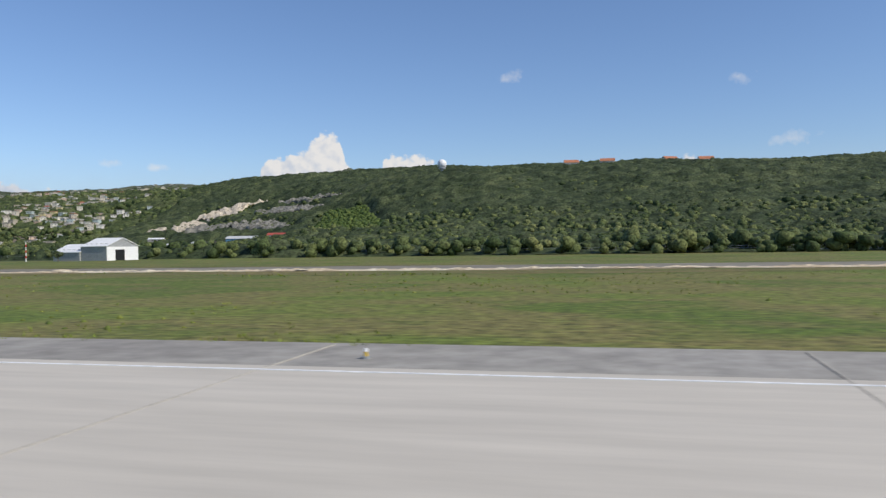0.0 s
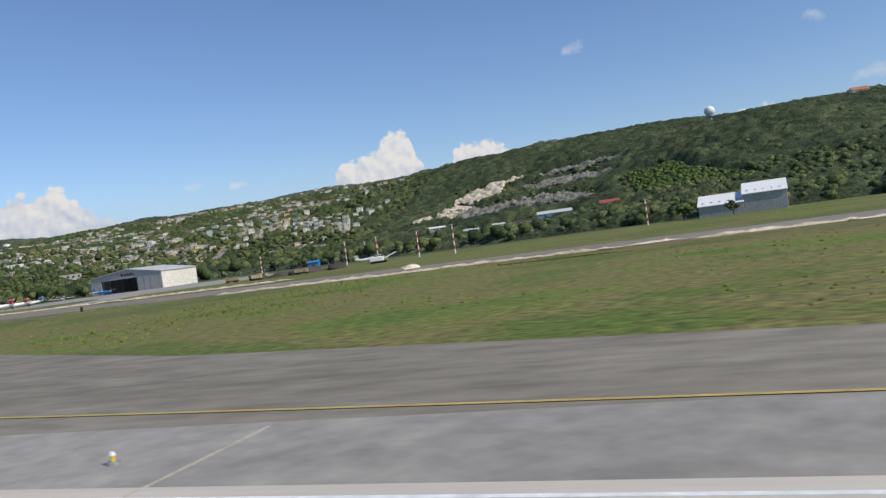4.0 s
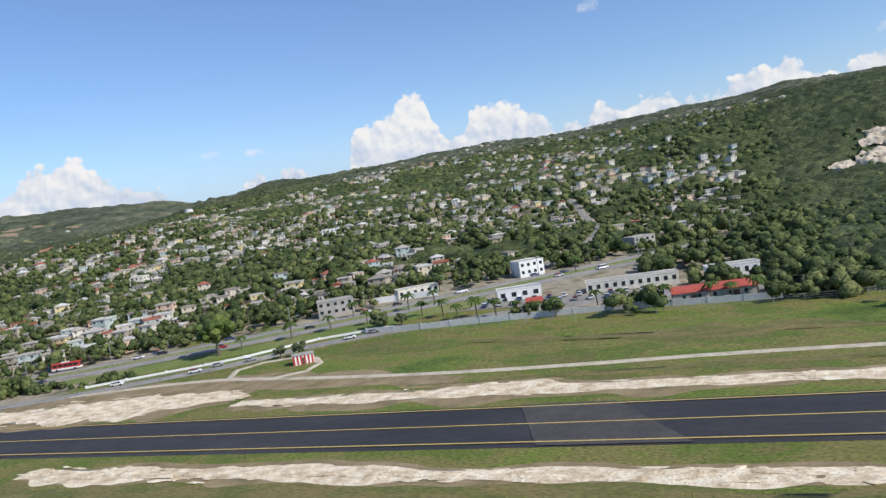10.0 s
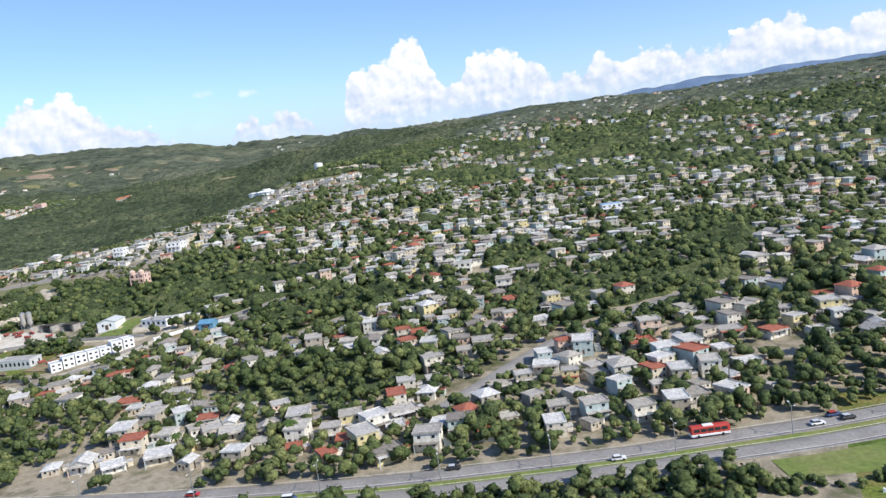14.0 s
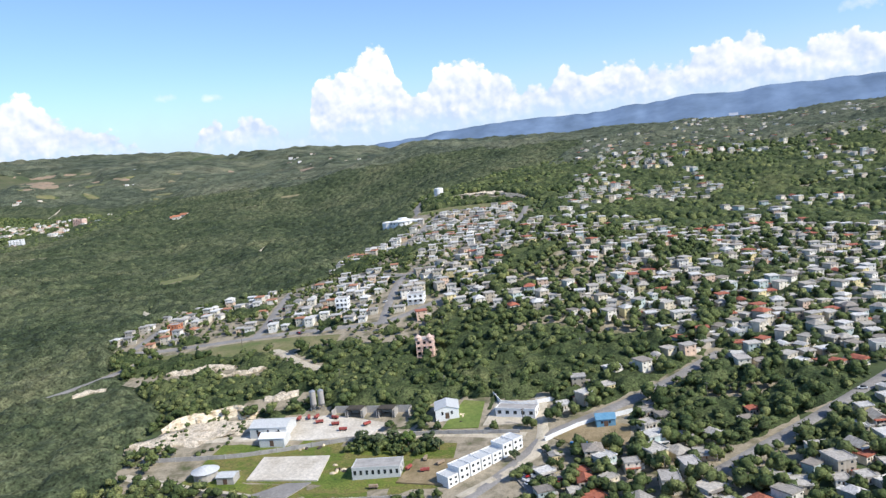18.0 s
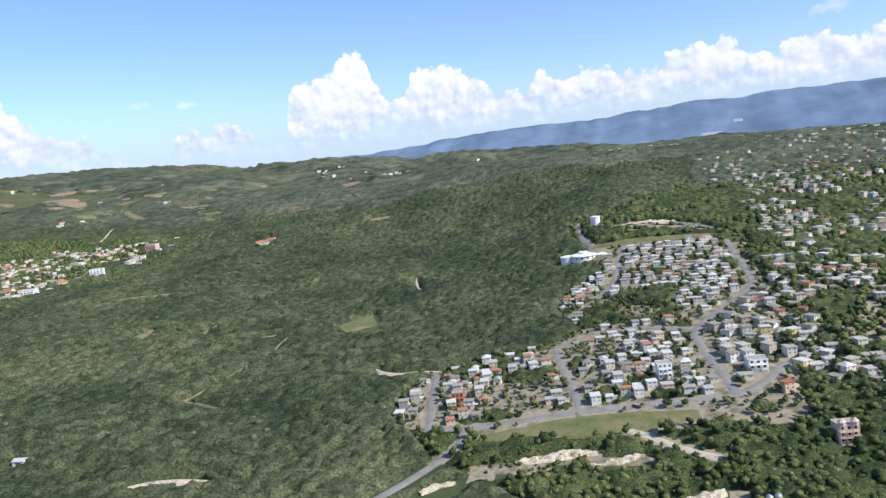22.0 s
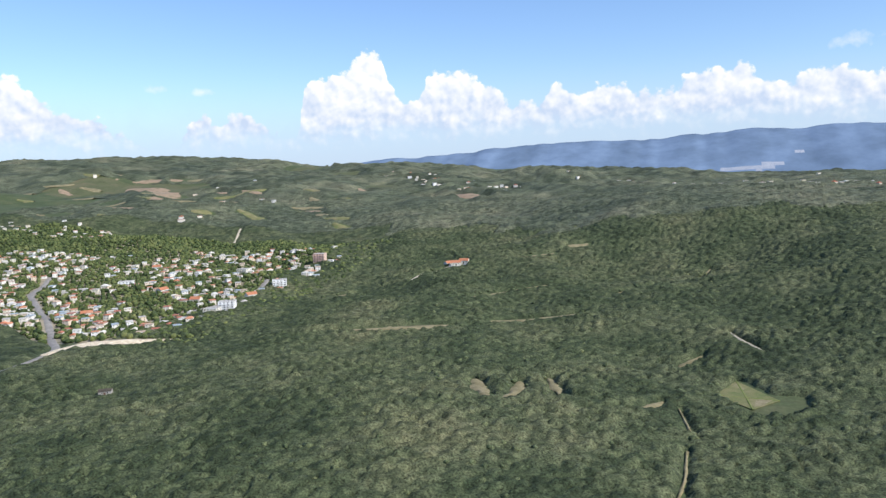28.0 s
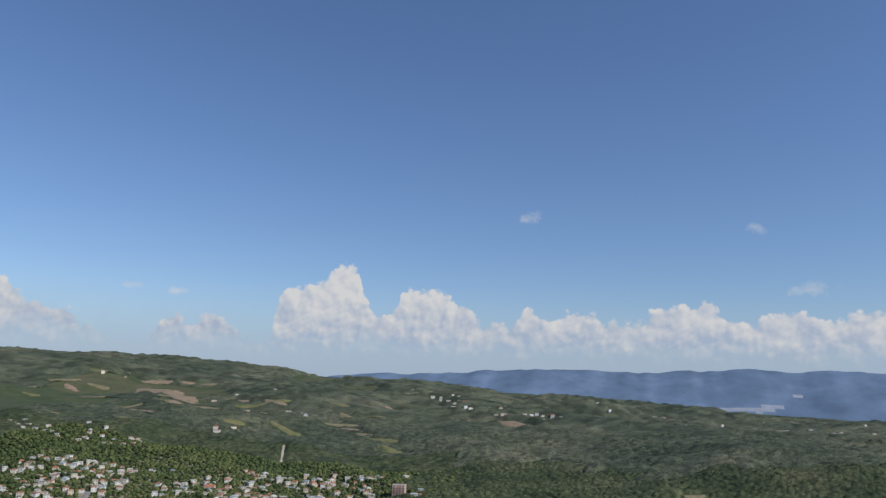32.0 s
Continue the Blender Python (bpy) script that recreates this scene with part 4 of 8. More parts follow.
strip("forest_pit", [(-980, 224, 2), (-971, 229, 4.5), (-958, 231, 4), (-947, 231, 2)], 4, M_CLIFF, 0.7, "small pale lime pit in the forest", "quarry", ragged=0.5, step=1.5)
strip("forest_yard", [(-926, 340, 1.5), (-921, 335, 4), (-912, 331, 4), (-899, 333, 2), (-890, 330, 2)], 5, M_TRACK, 0.7, "bare pale yard at the forest edge", "yard", ragged=0.4, step=1.5)
# bare ground on the far slopes
SCARS = [(-2205, 1445, 30), (-2150, 1430, 40), (-2085, 1400, 46), (-2030, 1355, 36), (-1995, 1260, 20), (-2300, 1530, 22), (-2235, 1562, 26), (-2175, 1582, 22), (-1440, 1452, 22), (-1410, 1434, 26), (-1382, 1410, 20)]
strip("ridge_scar", [(-2215, 1450, 34), (-2140, 1425, 80), (-2045, 1370, 78), (-1992, 1250, 26)], 60, M_EARTH, 2.5, "reddish bare hillside scar", "clearing", ragged=0.5, step=10, clear=False)
strip("ridge_scar", [(-1448, 1458, 22), (-1412, 1434, 44), (-1378, 1406, 22)], 40, M_EARTH, 2.5, "reddish bare patch in the forest", "clearing", ragged=0.5, step=8, clear=False)
strip("ridge_scar", [(-2310, 1525, 18), (-2235, 1562, 40), (-2165, 1585, 20)], 30, M_EARTH, 2.5, "reddish bare hillside scar", "clearing", ragged=0.5, step=8, clear=False)
pick = random.Random(12)
SLOPES = [(-2278, 1407), (-1781, 1109), (-1597, 1185), (-1865, 1403), (-1910, 1369), (-1932, 1269), (-1700, 1150), (-1815, 1240), (-1640, 1240), (-1512, 1086), (-1990, 1460), (-2090, 1250)]
for k in range(46):
    x, y = SLOPES[k] if k < len(SLOPES) else (pick.uniform(-2400, -1450), pick.uniform(1040, 1620))
    a, n = pick.uniform(-0.7, 0.9), pick.uniform(14, 34)
    c, d = math.cos(a) * n, math.sin(a) * n
    strip("hill_clearing", [(x - c, y - d, 8), (x - c * 0.3, y - d * 0.2, 20), (x + c * 0.4, y + d * 0.5, 24), (x + c, y + d, 9)], 16, (M_STRAW, M_DRYFIELD, M_STRAW, M_EARTH, M_DRYFIELD)[k % 5], 2.0, "dry bare clearing on the far slope", "clearing", ragged=0.5, step=5, clear=False)
    SCARS += [(x - c * 0.5, y - d * 0.5, 13), (x, y, 15), (x + c * 0.6, y + d * 0.6, 13)]


def bare_land(x, y):
    hit = np.zeros(np.shape(x), bool)
    for a, b, r in SCARS:
        hit |= (x - a) ** 2 + (y - b) ** 2 < r * r
    return hit


slab("sports_court", [(-990, 433), (-978, 462), (-959, 425), (-973, 410)], M_DRYFIELD, 0.5, "small grass field edged by pale paths", "field")
for plot in ([(-984, 446), (-979, 459), (-974.5, 446), (-977, 437)], [(-970, 428), (-962, 426.5), (-968, 417), (-972, 414)], [(-987, 434), (-982, 441), (-977, 433), (-979, 428)]):
    slab("fallow_plot", plot, M_STRAW, 0.54, "bare straw-coloured plot of the field", "field", clear=False, thick=0.3)
for a, b in (((-990, 433), (-959, 425)), ((-978, 462), (-973, 410))):
    strip("field_path", [a, ((a[0] + b[0]) / 2, (a[1] + b[1]) / 2), b], 1.3, M_FIELD, 0.7, "green hedge line across the field", "path", smooth=0)
for x, y, r in ((-968, 414, 11), (-958, 422, 11), (-962, 408, 7)):
    take(x, y, r)
strip("tank_meadow", [(-840, 540, 8), (-815, 539, 12), (-790, 537, 13), (-762, 533, 8)], 10, M_DRYFIELD, 0.4, "pale grass strip above the housing estate", "meadow", ragged=0.3)
strip("hall_ground", [(-862, 520, 8), (-846, 512, 16), (-832, 522, 10)], 12, M_DRYFIELD, 0.3, "dry grass round the hall", "yard", ragged=0.3)
# the old quarry: stepped bare rock on the hillside
for line, mat, lab in (
    ([(-298, 446, 6), (-291, 445, 20), (-284, 440, 22), (-278, 436, 8)], M_CLIFF, "bright cream limestone face of the quarry"),
    ([(-281, 440, 10), (-270, 433, 18), (-257, 426, 16), (-244, 420, 4)], M_CLIFF_OLD, "grey lower bench of the quarry"),
    ([(-293, 466, 6), (-287, 467, 16), (-280, 469, 28), (-273, 475, 27), (-266, 484, 12), (-252, 489, 5)], M_CLIFF, "bright cream limestone face of the quarry"),
    ([(-311, 436, 4), (-305, 438, 16), (-299, 437, 4)], M_CLIFF, "small bright limestone face"),
    ([(-251, 433, 5), (-232, 425, 18), (-206, 411, 12), (-194, 404, 3)], M_CLIFF_OLD, "grey weathered quarry wall"),
    ([(-247, 463, 5), (-225, 456, 19), (-203, 446, 12), (-190, 440, 3)], M_CLIFF_OLD, "upper grey quarry wall"),
    ([(-241, 484, 4), (-215, 477, 13), (-188, 464, 4)], M_CLIFF_OLD, "top bench of the grey quarry wall"),
):
    strip("quarry_face", line, 10, mat, 0.9, lab, "rock face", step=0.8, ragged=0.8, across=16, rough=1.25)
for line, mat, lab in (
    ([(-838, 246.5, 1.5), (-831, 248.5, 3), (-821, 252, 4), (-811, 253, 2)], M_CLIFF, "pale limestone bluff below the estate"),
    ([(-816, 243, 1.5), (-806, 247, 3.6), (-796, 251, 2)], M_CLIFF, "pale limestone bluff below the estate"),
    ([(-783, 228, 2), (-777, 230, 5), (-772, 232, 2)], M_CLIFF, "small pale limestone bluff"),
    ([(-866, 227, 2), (-861, 231, 4), (-856, 234, 2)], M_CLIFF, "small pale limestone bluff"),
    ([(-824, 585, 3), (-813, 590, 9), (-800, 590, 11), (-786, 582, 6)], M_CLIFF, "curved rock cutting above the estate"),
    ([(-788, 582, 5), (-773, 567, 9), (-760, 550, 4)], M_CLIFF_OLD, "curved weathered cutting above the estate"),
):
    strip("rock_face", line, 6, mat, 0.55, lab, "rock face", step=0.6, ragged=0.8, across=12, rough=0.6)
strip("yard_grass", [(-780, 187, 26), (-762, 188, 28), (-740, 189.5, 31), (-722, 191, 30), (-705, 194, 22)], 28, M_GRASS, 0.05, "rough green grass between the yard walls", "yard", step=3, across=10, smooth=1, ragged=0.1)
slab("works_yard", [(-777, 202.5), (-754, 204), (-735, 208), (-732, 215), (-752, 219), (-768, 217)], M_YARD, 0.25, "dusty pale concrete works yard", "yard")
slab("concrete_pad", [(-760.5, 180.5), (-762.5, 193), (-742.5, 195.7), (-739.6, 182.5)], M_YARD, 0.45, "bare pale concrete pad with stains", "yard", thick=0.9)
slab("asphalt_patch", [(-755, 172.5), (-748, 180.2), (-741, 181.4), (-744, 172.8)], M_ROAD, 0.35, "grey asphalt yard entrance", "yard", thick=0.7)
slab("dirt_yard", [(-717, 183), (-703, 182.5), (-703.5, 196), (-716, 195)], M_DIRT, 0.4, "brown dirt machine yard", "yard", thick=0.8)
slab("green_plot", [(-714, 212), (-703, 213), (-705, 228), (-712, 229)], M_FIELD, 0.2, "green grass plot beside the shed", "yard")
slab("depot_yard", [(-702, 214), (-687, 216), (-685, 227), (-701, 228)], M_TRACK, 0.2, "pale gravel depot yard", "yard")
slab("boat_yard", [(-681, 208), (-673, 218.5), (-660, 215), (-659, 201), (-672, 203)], M_DIRT, 0.2, "dusty yard with laid-up boats", "yard")
strip("lime_cut", [(-812, 192, 5), (-800, 201, 13), (-788, 207.5, 15), (-777, 211, 7)], 10, M_CLIFF, 0.3, "bare white limestone cut", "quarry", ragged=0.5, step=1.0, across=10, rough=0.35)
strip("spur_meadow", [(-855, 264, 5), (-838, 267, 11), (-815, 271, 15), (-796, 273, 13), (-778, 277, 6)], 12, M_DRYFIELD, 0.3, "grassy brow below the housing estate", "meadow", ragged=0.3)


# ---- houses ----
def house_at_origin(name, w, d, floors, roof, porch):
    """A small concrete house with its walls, roof, door and windows."""
    h = 1.75 * floors
    e = thing(name, 0, 0, 0)
    part("wall", boxed(-w / 2, -d / 2, -1.2, w / 2, d / 2, h, bevel=0.03), M_WALLS, e)
    bm = bmesh.new()
    if roof == "flat":
        box(bm, -w / 2 - 0.25, -d / 2 - 0.25, h, w / 2 + 0.25, d / 2 + 0.25, h + 0.16)
        for x0, y0, x1, y1 in ((-w / 2 - 0.2, -d / 2 - 0.2, w / 2 + 0.2, -d / 2 - 0.05), (-w / 2 - 0.2, d / 2 + 0.05, w / 2 + 0.2, d / 2 + 0.2), (-w / 2 - 0.2, -d / 2, -w / 2 - 0.05, d / 2), (w / 2 + 0.05, -d / 2, w / 2 + 0.2, d / 2)):
            box(bm, x0, y0, h + 0.14, x1, y1, h + 0.4)
    elif roof == "gable":
        prism(bm, [(-w / 2 - 0.35, h - 0.05), (0, h + w * 0.24), (w / 2 + 0.35, h - 0.05), (w / 2 + 0.35, h + 0.06), (0, h + w * 0.24 + 0.13), (-w / 2 - 0.35, h + 0.06)], -d / 2 - 0.3, d / 2 + 0.3)
        prism(bm, [(-w / 2, h - 0.02), (w / 2, h - 0.02), (0, h + w * 0.24)], -d / 2 + 0.02, d / 2 - 0.02)
    else:
        a = [bm.verts.new(p) for p in ((-w / 2 - 0.35, -d / 2 - 0.35, h), (w / 2 + 0.35, -d / 2 - 0.35, h), (w / 2 + 0.35, d / 2 + 0.35, h), (-w / 2 - 0.35, d / 2 + 0.35, h))]
        r = w * 0.22
        k = max(0.1, (d - w) / 2)
        t = [bm.verts.new((0, -k, h + r)), bm.verts.new((0, k, h + r))]
        for f in ((a[0], a[1], t[0]), (a[1], a[2], t[1], t[0]), (a[2], a[3], t[1]), (a[3], a[0], t[0], t[1]), (a[3], a[2], a[1], a[0])):
            bm.faces.new(f)
    part("roof", bm, M_ROOFS, e)
    for f in range(floors):
        z = 0.75 + 1.75 * f
        for sx in (-0.28, 0.27):
            part("window", boxed(sx * w - 0.33, -d / 2 - 0.03, z, sx * w + 0.33, -d / 2 + 0.05, z + 0.62), M_GLASS, e)
        part("window", boxed(w / 2 - 0.05, -0.35, z, w / 2 + 0.03, 0.35, z + 0.62), M_GLASS, e)
    part("door", boxed(-0.25, -d / 2 - 0.03, 0, 0.25, -d / 2 + 0.05, 1.2), M_DOOR, e)
    # a lower room built on behind, with its own sheet roof
    part("lean_to", boxed(-w * 0.42, d / 2 - 0.05, -1.2, w * 0.1, d / 2 + 1.6, 1.3), M_WALLS, e)
    part("lean_to_roof", prism(bmesh.new(), [(-w * 0.46, 1.32), (w * 0.14, 1.5), (w * 0.14, 1.58), (-w * 0.46, 1.4)], d / 2 - 0.1, d / 2 + 1.8), M_ROOFS, e)
    part("side_shed", boxed(w / 2 + 0.5, -d * 0.1, -1.2, w / 2 + 2.0, d * 0.25, 1.15), M_WALLS, e)
    part("shed_roof", prism(bmesh.new(), [(w / 2 + 0.4, 1.16), (w / 2 + 2.1, 1.3), (w / 2 + 2.1, 1.37), (w / 2 + 0.4, 1.23)], -d * 0.14, d * 0.29), M_ROOFS, e)
    if porch:
        bm = boxed(-w / 2, -d / 2 - 1.3, 1.6, w / 2, -d / 2 - 0.05, 1.74)
        part("porch_roof", bm, M_ROOFS, e)
        for sx in (-1, 1):
            part("porch_post", boxed(sx * (w / 2 - 0.15) - 0.09, -d / 2 - 1.2, -0.6, sx * (w / 2 - 0.15) + 0.09, -d / 2 - 1.02, 1.6), M_WALLS, e)
    return e


LABELS = {
    "flat": "small concrete house with a flat slab roof among trees",
    "gable": "small rendered house with a pitched metal roof",
    "hip": "rendered house with a hipped roof on the hillside",
}
KINDS = [("flat", 4.6, 5.2, 1, 0), ("flat", 5.4, 4.6, 2, 1), ("gable", 4.4, 5.6, 1, 1), ("hip", 4.8, 6.0, 1, 0), ("flat", 6.2, 5.0, 1, 1), ("hip", 5.4, 6.2, 2, 0), ("gable", 3.6, 4.4, 1, 0), ("flat", 4.0, 4.4, 1, 0), ("flat", 5.0, 6.4, 2, 0)]
rng = np.random.default_rng(7)


def free(x, y, r):
    i, j = cells(x, y)
    k = int(round(r / CELL))
    return not TAKEN[max(0, i - k):i + k + 1, max(0, j - k):j + k + 1].any()


def inside(poly, x, y):
    hit = False
    for (ax, ay), (bx, by) in zip(poly, [*poly[1:], poly[0]]):
        if (ay > y) != (by > y) and x < (bx - ax) * (y - ay) / (by - ay) + ax:
            hit = not hit
    return hit


ZONES = [
    # outline, spacing, share of plots built on, largest gap noise
    ([(-892, 276), (-868, 275), (-843, 280), (-820, 285), (-770, 290), (-779, 350), (-790, 368), (-815, 372), (-832, 358), (-841, 351), (-858, 345), (-879, 333), (-893, 328), (-898, 305)], 4.7, 0.88, 0.75),
    ([(-834, 384), (-826, 420), (-812, 440), (-785, 428), (-784, 382), (-768, 372), (-752, 395), (-744, 440), (-748, 524), (-820, 530), (-832, 512), (-828, 488), (-840, 472), (-849, 452), (-845, 412)], 4.8, 0.88, 0.75),
    ([(-700, 150), (-640, 116), (-560, 131), (-500, 157), (-455, 192), (-430, 218), (-420, 330), (-430, 420), (-520, 440), (-640, 430), (-735, 440), (-742, 400), (-770, 350), (-762, 300), (-740, 285), (-690, 285), (-655, 262), (-690, 225)], 4.8, 0.72, 0.36),
    ([(-735, 430), (-420, 430), (-345, 470), (-360, 560), (-420, 640), (-560, 680), (-640, 740), (-720, 760), (-742, 600)], 8.2, 0.5, 0.12),
    ([(-430, 215), (-390, 225), (-350, 300), (-340, 360), (-352, 400), (-360, 430), (-430, 430)], 7.4, 0.5, 0.2),
    ([(-440, 400), (-356, 405), (-350, 440), (-372, 490), (-440, 480)], 6.6, 0.6, 0.5),
    ([(-760, 720), (-640, 740), (-560, 680), (-420, 640), (-330, 600), (-300, 680), (-420, 960), (-620, 1020), (-760, 900)], 13.0, 0.5, 0.3),
    ([(-1905, 790), (-1836, 795), (-1691, 815), (-1621, 850), (-1552, 842), (-1486, 890), (-1396, 870), (-1374, 780), (-1385, 690), (-1388, 600), (-1390, 510), (-1412, 482), (-1450, 468), (-1475, 490), (-1560, 500), (-1700, 600), (-1850, 700)], 9.8, 0.52, 0.3),
    ([(-2060, 975), (-1935, 962), (-1815, 935), (-1775, 868), (-1900, 885), (-2000, 880)], 15.0, 0.6, 0.5),
    ([(-1800, 1900), (-1500, 1500), (-1200, 1600), (-900, 1300), (-300, 1150), (-200, 1350), (-650, 1780), (-1300, 2050)], 25.0, 0.55, 0.4),
    ([(-2400, 1500), (-1750, 1000), (-1650, 1250), (-2200, 1800)], 46.0, 0.4, 0.5),
    ([(-700, 186), (-640, 196), (-655, 250), (-690, 236)], 8.5, 0.6, 0.4),
]
RESERVED = [(-212, 380, 8), (-182, 362, 6), (-285, 407, 6), (-287, 388, 6), (-258, 386, 5), (-243, 387, 5), (-231, 383, 6), (-734, 259, 4), (-766, 207, 8), (-747, 217, 5), (-738, 218, 5), (-731, 218, 4), (-724, 187, 7), (-700, 186, 4), (-695, 194, 4), (-691, 202, 4), (-772, 181, 6), (-735, 168, 4), (-720, 168, 5), (-708, 168, 4), (-760, 221, 3), (-1324, 361, 6), (-1040, 236, 4), (-845, 521, 14), (-845, 604, 8), (-1405, 797, 10), (-1235, 774, 10), (-690, 200, 5),
            (-790, 307, 4), (-756, 309, 5), (-553, 362, 6), (-590, 262, 5), (-872, 297, 4), (-474, 558, 5), (-378, 316, 5), (-375, 183, 11), (-354, 188, 7), (-400, 178, 7), (-405, 206, 5), (-448, 178, 6), (-380, 240, 6), (-431, 191, 7), (-357, 164, 9), (-393, 166, 4), (-388, 174, 12), (-490, 185, 5), (-693, 221, 8), (-667, 218, 5), (-715, 221, 7), (-311, 139, 8), (-1393, 578, 16), (-1396, 687, 9), (-1470, 740, 8), (-1560, 660, 9), (-136, 528, 4), (-688, 178, 6)]
for x, y, r in RESERVED:
    take(x, y, r)
BARE = [[(-850, 243), (-822, 250), (-797, 249)], [(-866, 225), (-856, 234)], [(-788, 225), (-770, 232)], [(-826, 590), (-780, 566), (-756, 550)]]
for line in BARE:
    for x, y in resample(line, 2.0):
        take(x, y - 3, 4)
        if 330 < y < 500 and x > -400:
            take(x, y - 9, 7)
PLOTS = []
WOODS = [(-738, 294), (-705, 296), (-677, 286), (-650, 289), (-648, 262), (-690, 258), (-705, 246), (-734, 240), (-762, 262)]
for zone, (poly, gap, share, gaps) in enumerate(ZONES):
    p = np.array(poly)
    for gx in np.arange(p[:, 0].min(), p[:, 0].max(), gap):
        for gy in np.arange(p[:, 1].min(), p[:, 1].max(), gap):
            jx, jy, keep, pick, turn = rng.random(5)
            x, y = gx + (jx - 0.5) * gap * 0.85, gy + (jy - 0.5) * gap * 0.85
            if keep > share or not inside(poly, x, y) or float(vnoise(x, y, 34, 31)) > gaps or not free(x, y, 2.4) or (inside(WOODS, x, y) and pick > 0.12):
                continue
            k = int(pick * len(KINDS))
            if KINDS[k][0] != "flat" and turn * 7.3 % 1 > 0.42:
                k = (0, 4, 7, 8, 1)[int(turn * 131) % 5]
            take(x, y, max(KINDS[k][1:3]) * 0.3)
            if y > 1000:
                SCARS.append((x - 2, y - 7, 9))
            PLOTS.append((x, y, k, zone, (turn - 0.5) * (14 if zone < 2 else 46) + (14 if zone < 2 else 30)))
# the plots that the flight passes nearest become houses of their own
PLOTS.sort(key=lambda q: q[1] - 0.10 * q[0] + (0 if q[0] > -900 else 600))
MODELS = {}
for x, y, k, zone, turn in PLOTS[:300]:
    roof, w, d, floors, porch = KINDS[k]
    m = pose(x, y, ground_z(x, y) + 0.25, 0, 0, turn) @ Matrix.Scale(0.68 + 0.24 * ((k * 7 + int(x)) % 5) / 4, 4)
    if k not in MODELS:
        e = house_at_origin("house", w, d, floors, roof, porch)
        tagged(e, ("two-storey " if floors == 2 else "") + LABELS[roof], "house", "hillside houses")
        e.matrix_basis = m
        MODELS[k] = e
    else:
        copy_thing(MODELS[k], m).scale = m.to_scale()


def far_houses(plots, name, label, walls=M_WALLS_FAR, roofs=M_ROOFS_FAR):
    """The rest of the houses as plain solids with eaves, in one mesh."""
    tri, slots, verts = [], [], []
    n = 0
    for x, y, k, zone, turn in plots:
        roof, w, d, floors, porch = KINDS[k]
        s = 0.85 if y > 1000 else 1.05 if x < -1000 else 0.78 if y > 480 else 0.70 if zone < 2 else 0.76
        w, d, h = w * s * (1.9 if y > 1000 else 1), d * s, 1.75 * (1 if y > 1000 else floors) * s
        c, si = math.cos(radians(turn)), math.sin(radians(turn))
        z = ground_z(x, y) + (4.6 if y > 1370 else 3.0 if y > 1000 else 1.5 if y > 430 and zone > 1 and x > -1000 else 0.6)
        o = 0.25

        def put(px, py, pz):
            verts.append((x + c * px - si * py, y + si * px + c * py, z + pz))

        for pz in (-6.0 if y > 1000 else -3.5, h):
            for px, py in ((-w / 2, -d / 2), (w / 2, -d / 2), (w / 2, d / 2), (-w / 2, d / 2)):
                put(px, py, pz)
        for i in range(4):
            j = (i + 1) % 4
            tri.append((n + i, n + j, n + 4 + j, n + 4 + i))
            slots.append(0)
        n += 8
        rise = 0.3 if roof == "flat" else w * 0.25
        inset = 0.0 if roof == "flat" else w * 0.42
        for pz, e in ((h, o), (h + 0.12, o), (h + rise, o - inset)):
            ex, ey = w / 2 + e, d / 2 + (e if roof != "gable" else o)
            for px, py in ((-ex, -ey), (ex, -ey), (ex, ey), (-ex, ey)):
                put(px, py, pz)
        for a in (0, 4):
            for i in range(4):
                j = (i + 1) % 4
                tri.append((n + a + i, n + a + j, n + a + 4 + j, n + a + 4 + i))
                slots.append(1)
        tri.append((n + 8, n + 9, n + 10, n + 11))
        slots.append(1)
        n += 12
        # dark openings, one face for each, a little proud of the wall
        for f in range(floors):
            for px in (-0.27, 0.25):
                zz = (0.7 + 1.75 * f) * s
                for qx, qz in ((-0.33, 0), (0.33, 0), (0.33, 0.62), (-0.33, 0.62)):
                    put(px * w + qx * s, -d / 2 - 0.03, zz + qz * s)
                tri.append((n, n + 1, n + 2, n + 3))
                slots.append(2)
                n += 4
        # a lean-to or shed in the yard
        if y < 1000:
            a, b = (0.62, -0.2) if k % 2 else (-0.25, 0.66)
            sw, sd, sh = 1.1 * s, 0.9 * s, (1.1 + 0.1 * (k % 4)) * s
            qx, qy = a * w + (0.5 if k % 2 else 0.0), b * d + (0.0 if k % 2 else 0.5)
            for pz in (-3.0, sh):
                for px, py in ((-sw, -sd), (sw, -sd), (sw, sd), (-sw, sd)):
                    put(qx + px, qy + py, pz)
            for i in range(4):
                j = (i + 1) % 4
                tri.append((n + i, n + j, n + 4 + j, n + 4 + i))
                slots.append(0)
            n += 8
            for pz, lean in ((sh, 0.0), (sh + 0.1, 0.25)):
                for px, py in ((-sw, -sd), (sw, -sd), (sw, sd), (-sw, sd)):
                    put(qx + px * 1.12, qy + py * 1.12, pz + (lean if py > 0 else 0))
            for f in ((0, 1, 5, 4), (1, 2, 6, 5), (2, 3, 7, 6), (3, 0, 4, 7), (4, 5, 6, 7)):
                tri.append(tuple(n + q for q in f))
                slots.append(1)
            n += 8
    me = mesh_from_arrays(name, verts, tri, [walls, roofs, M_GLASS], slots)
    tagged(new(name, me), label, "houses", kind="stuff")


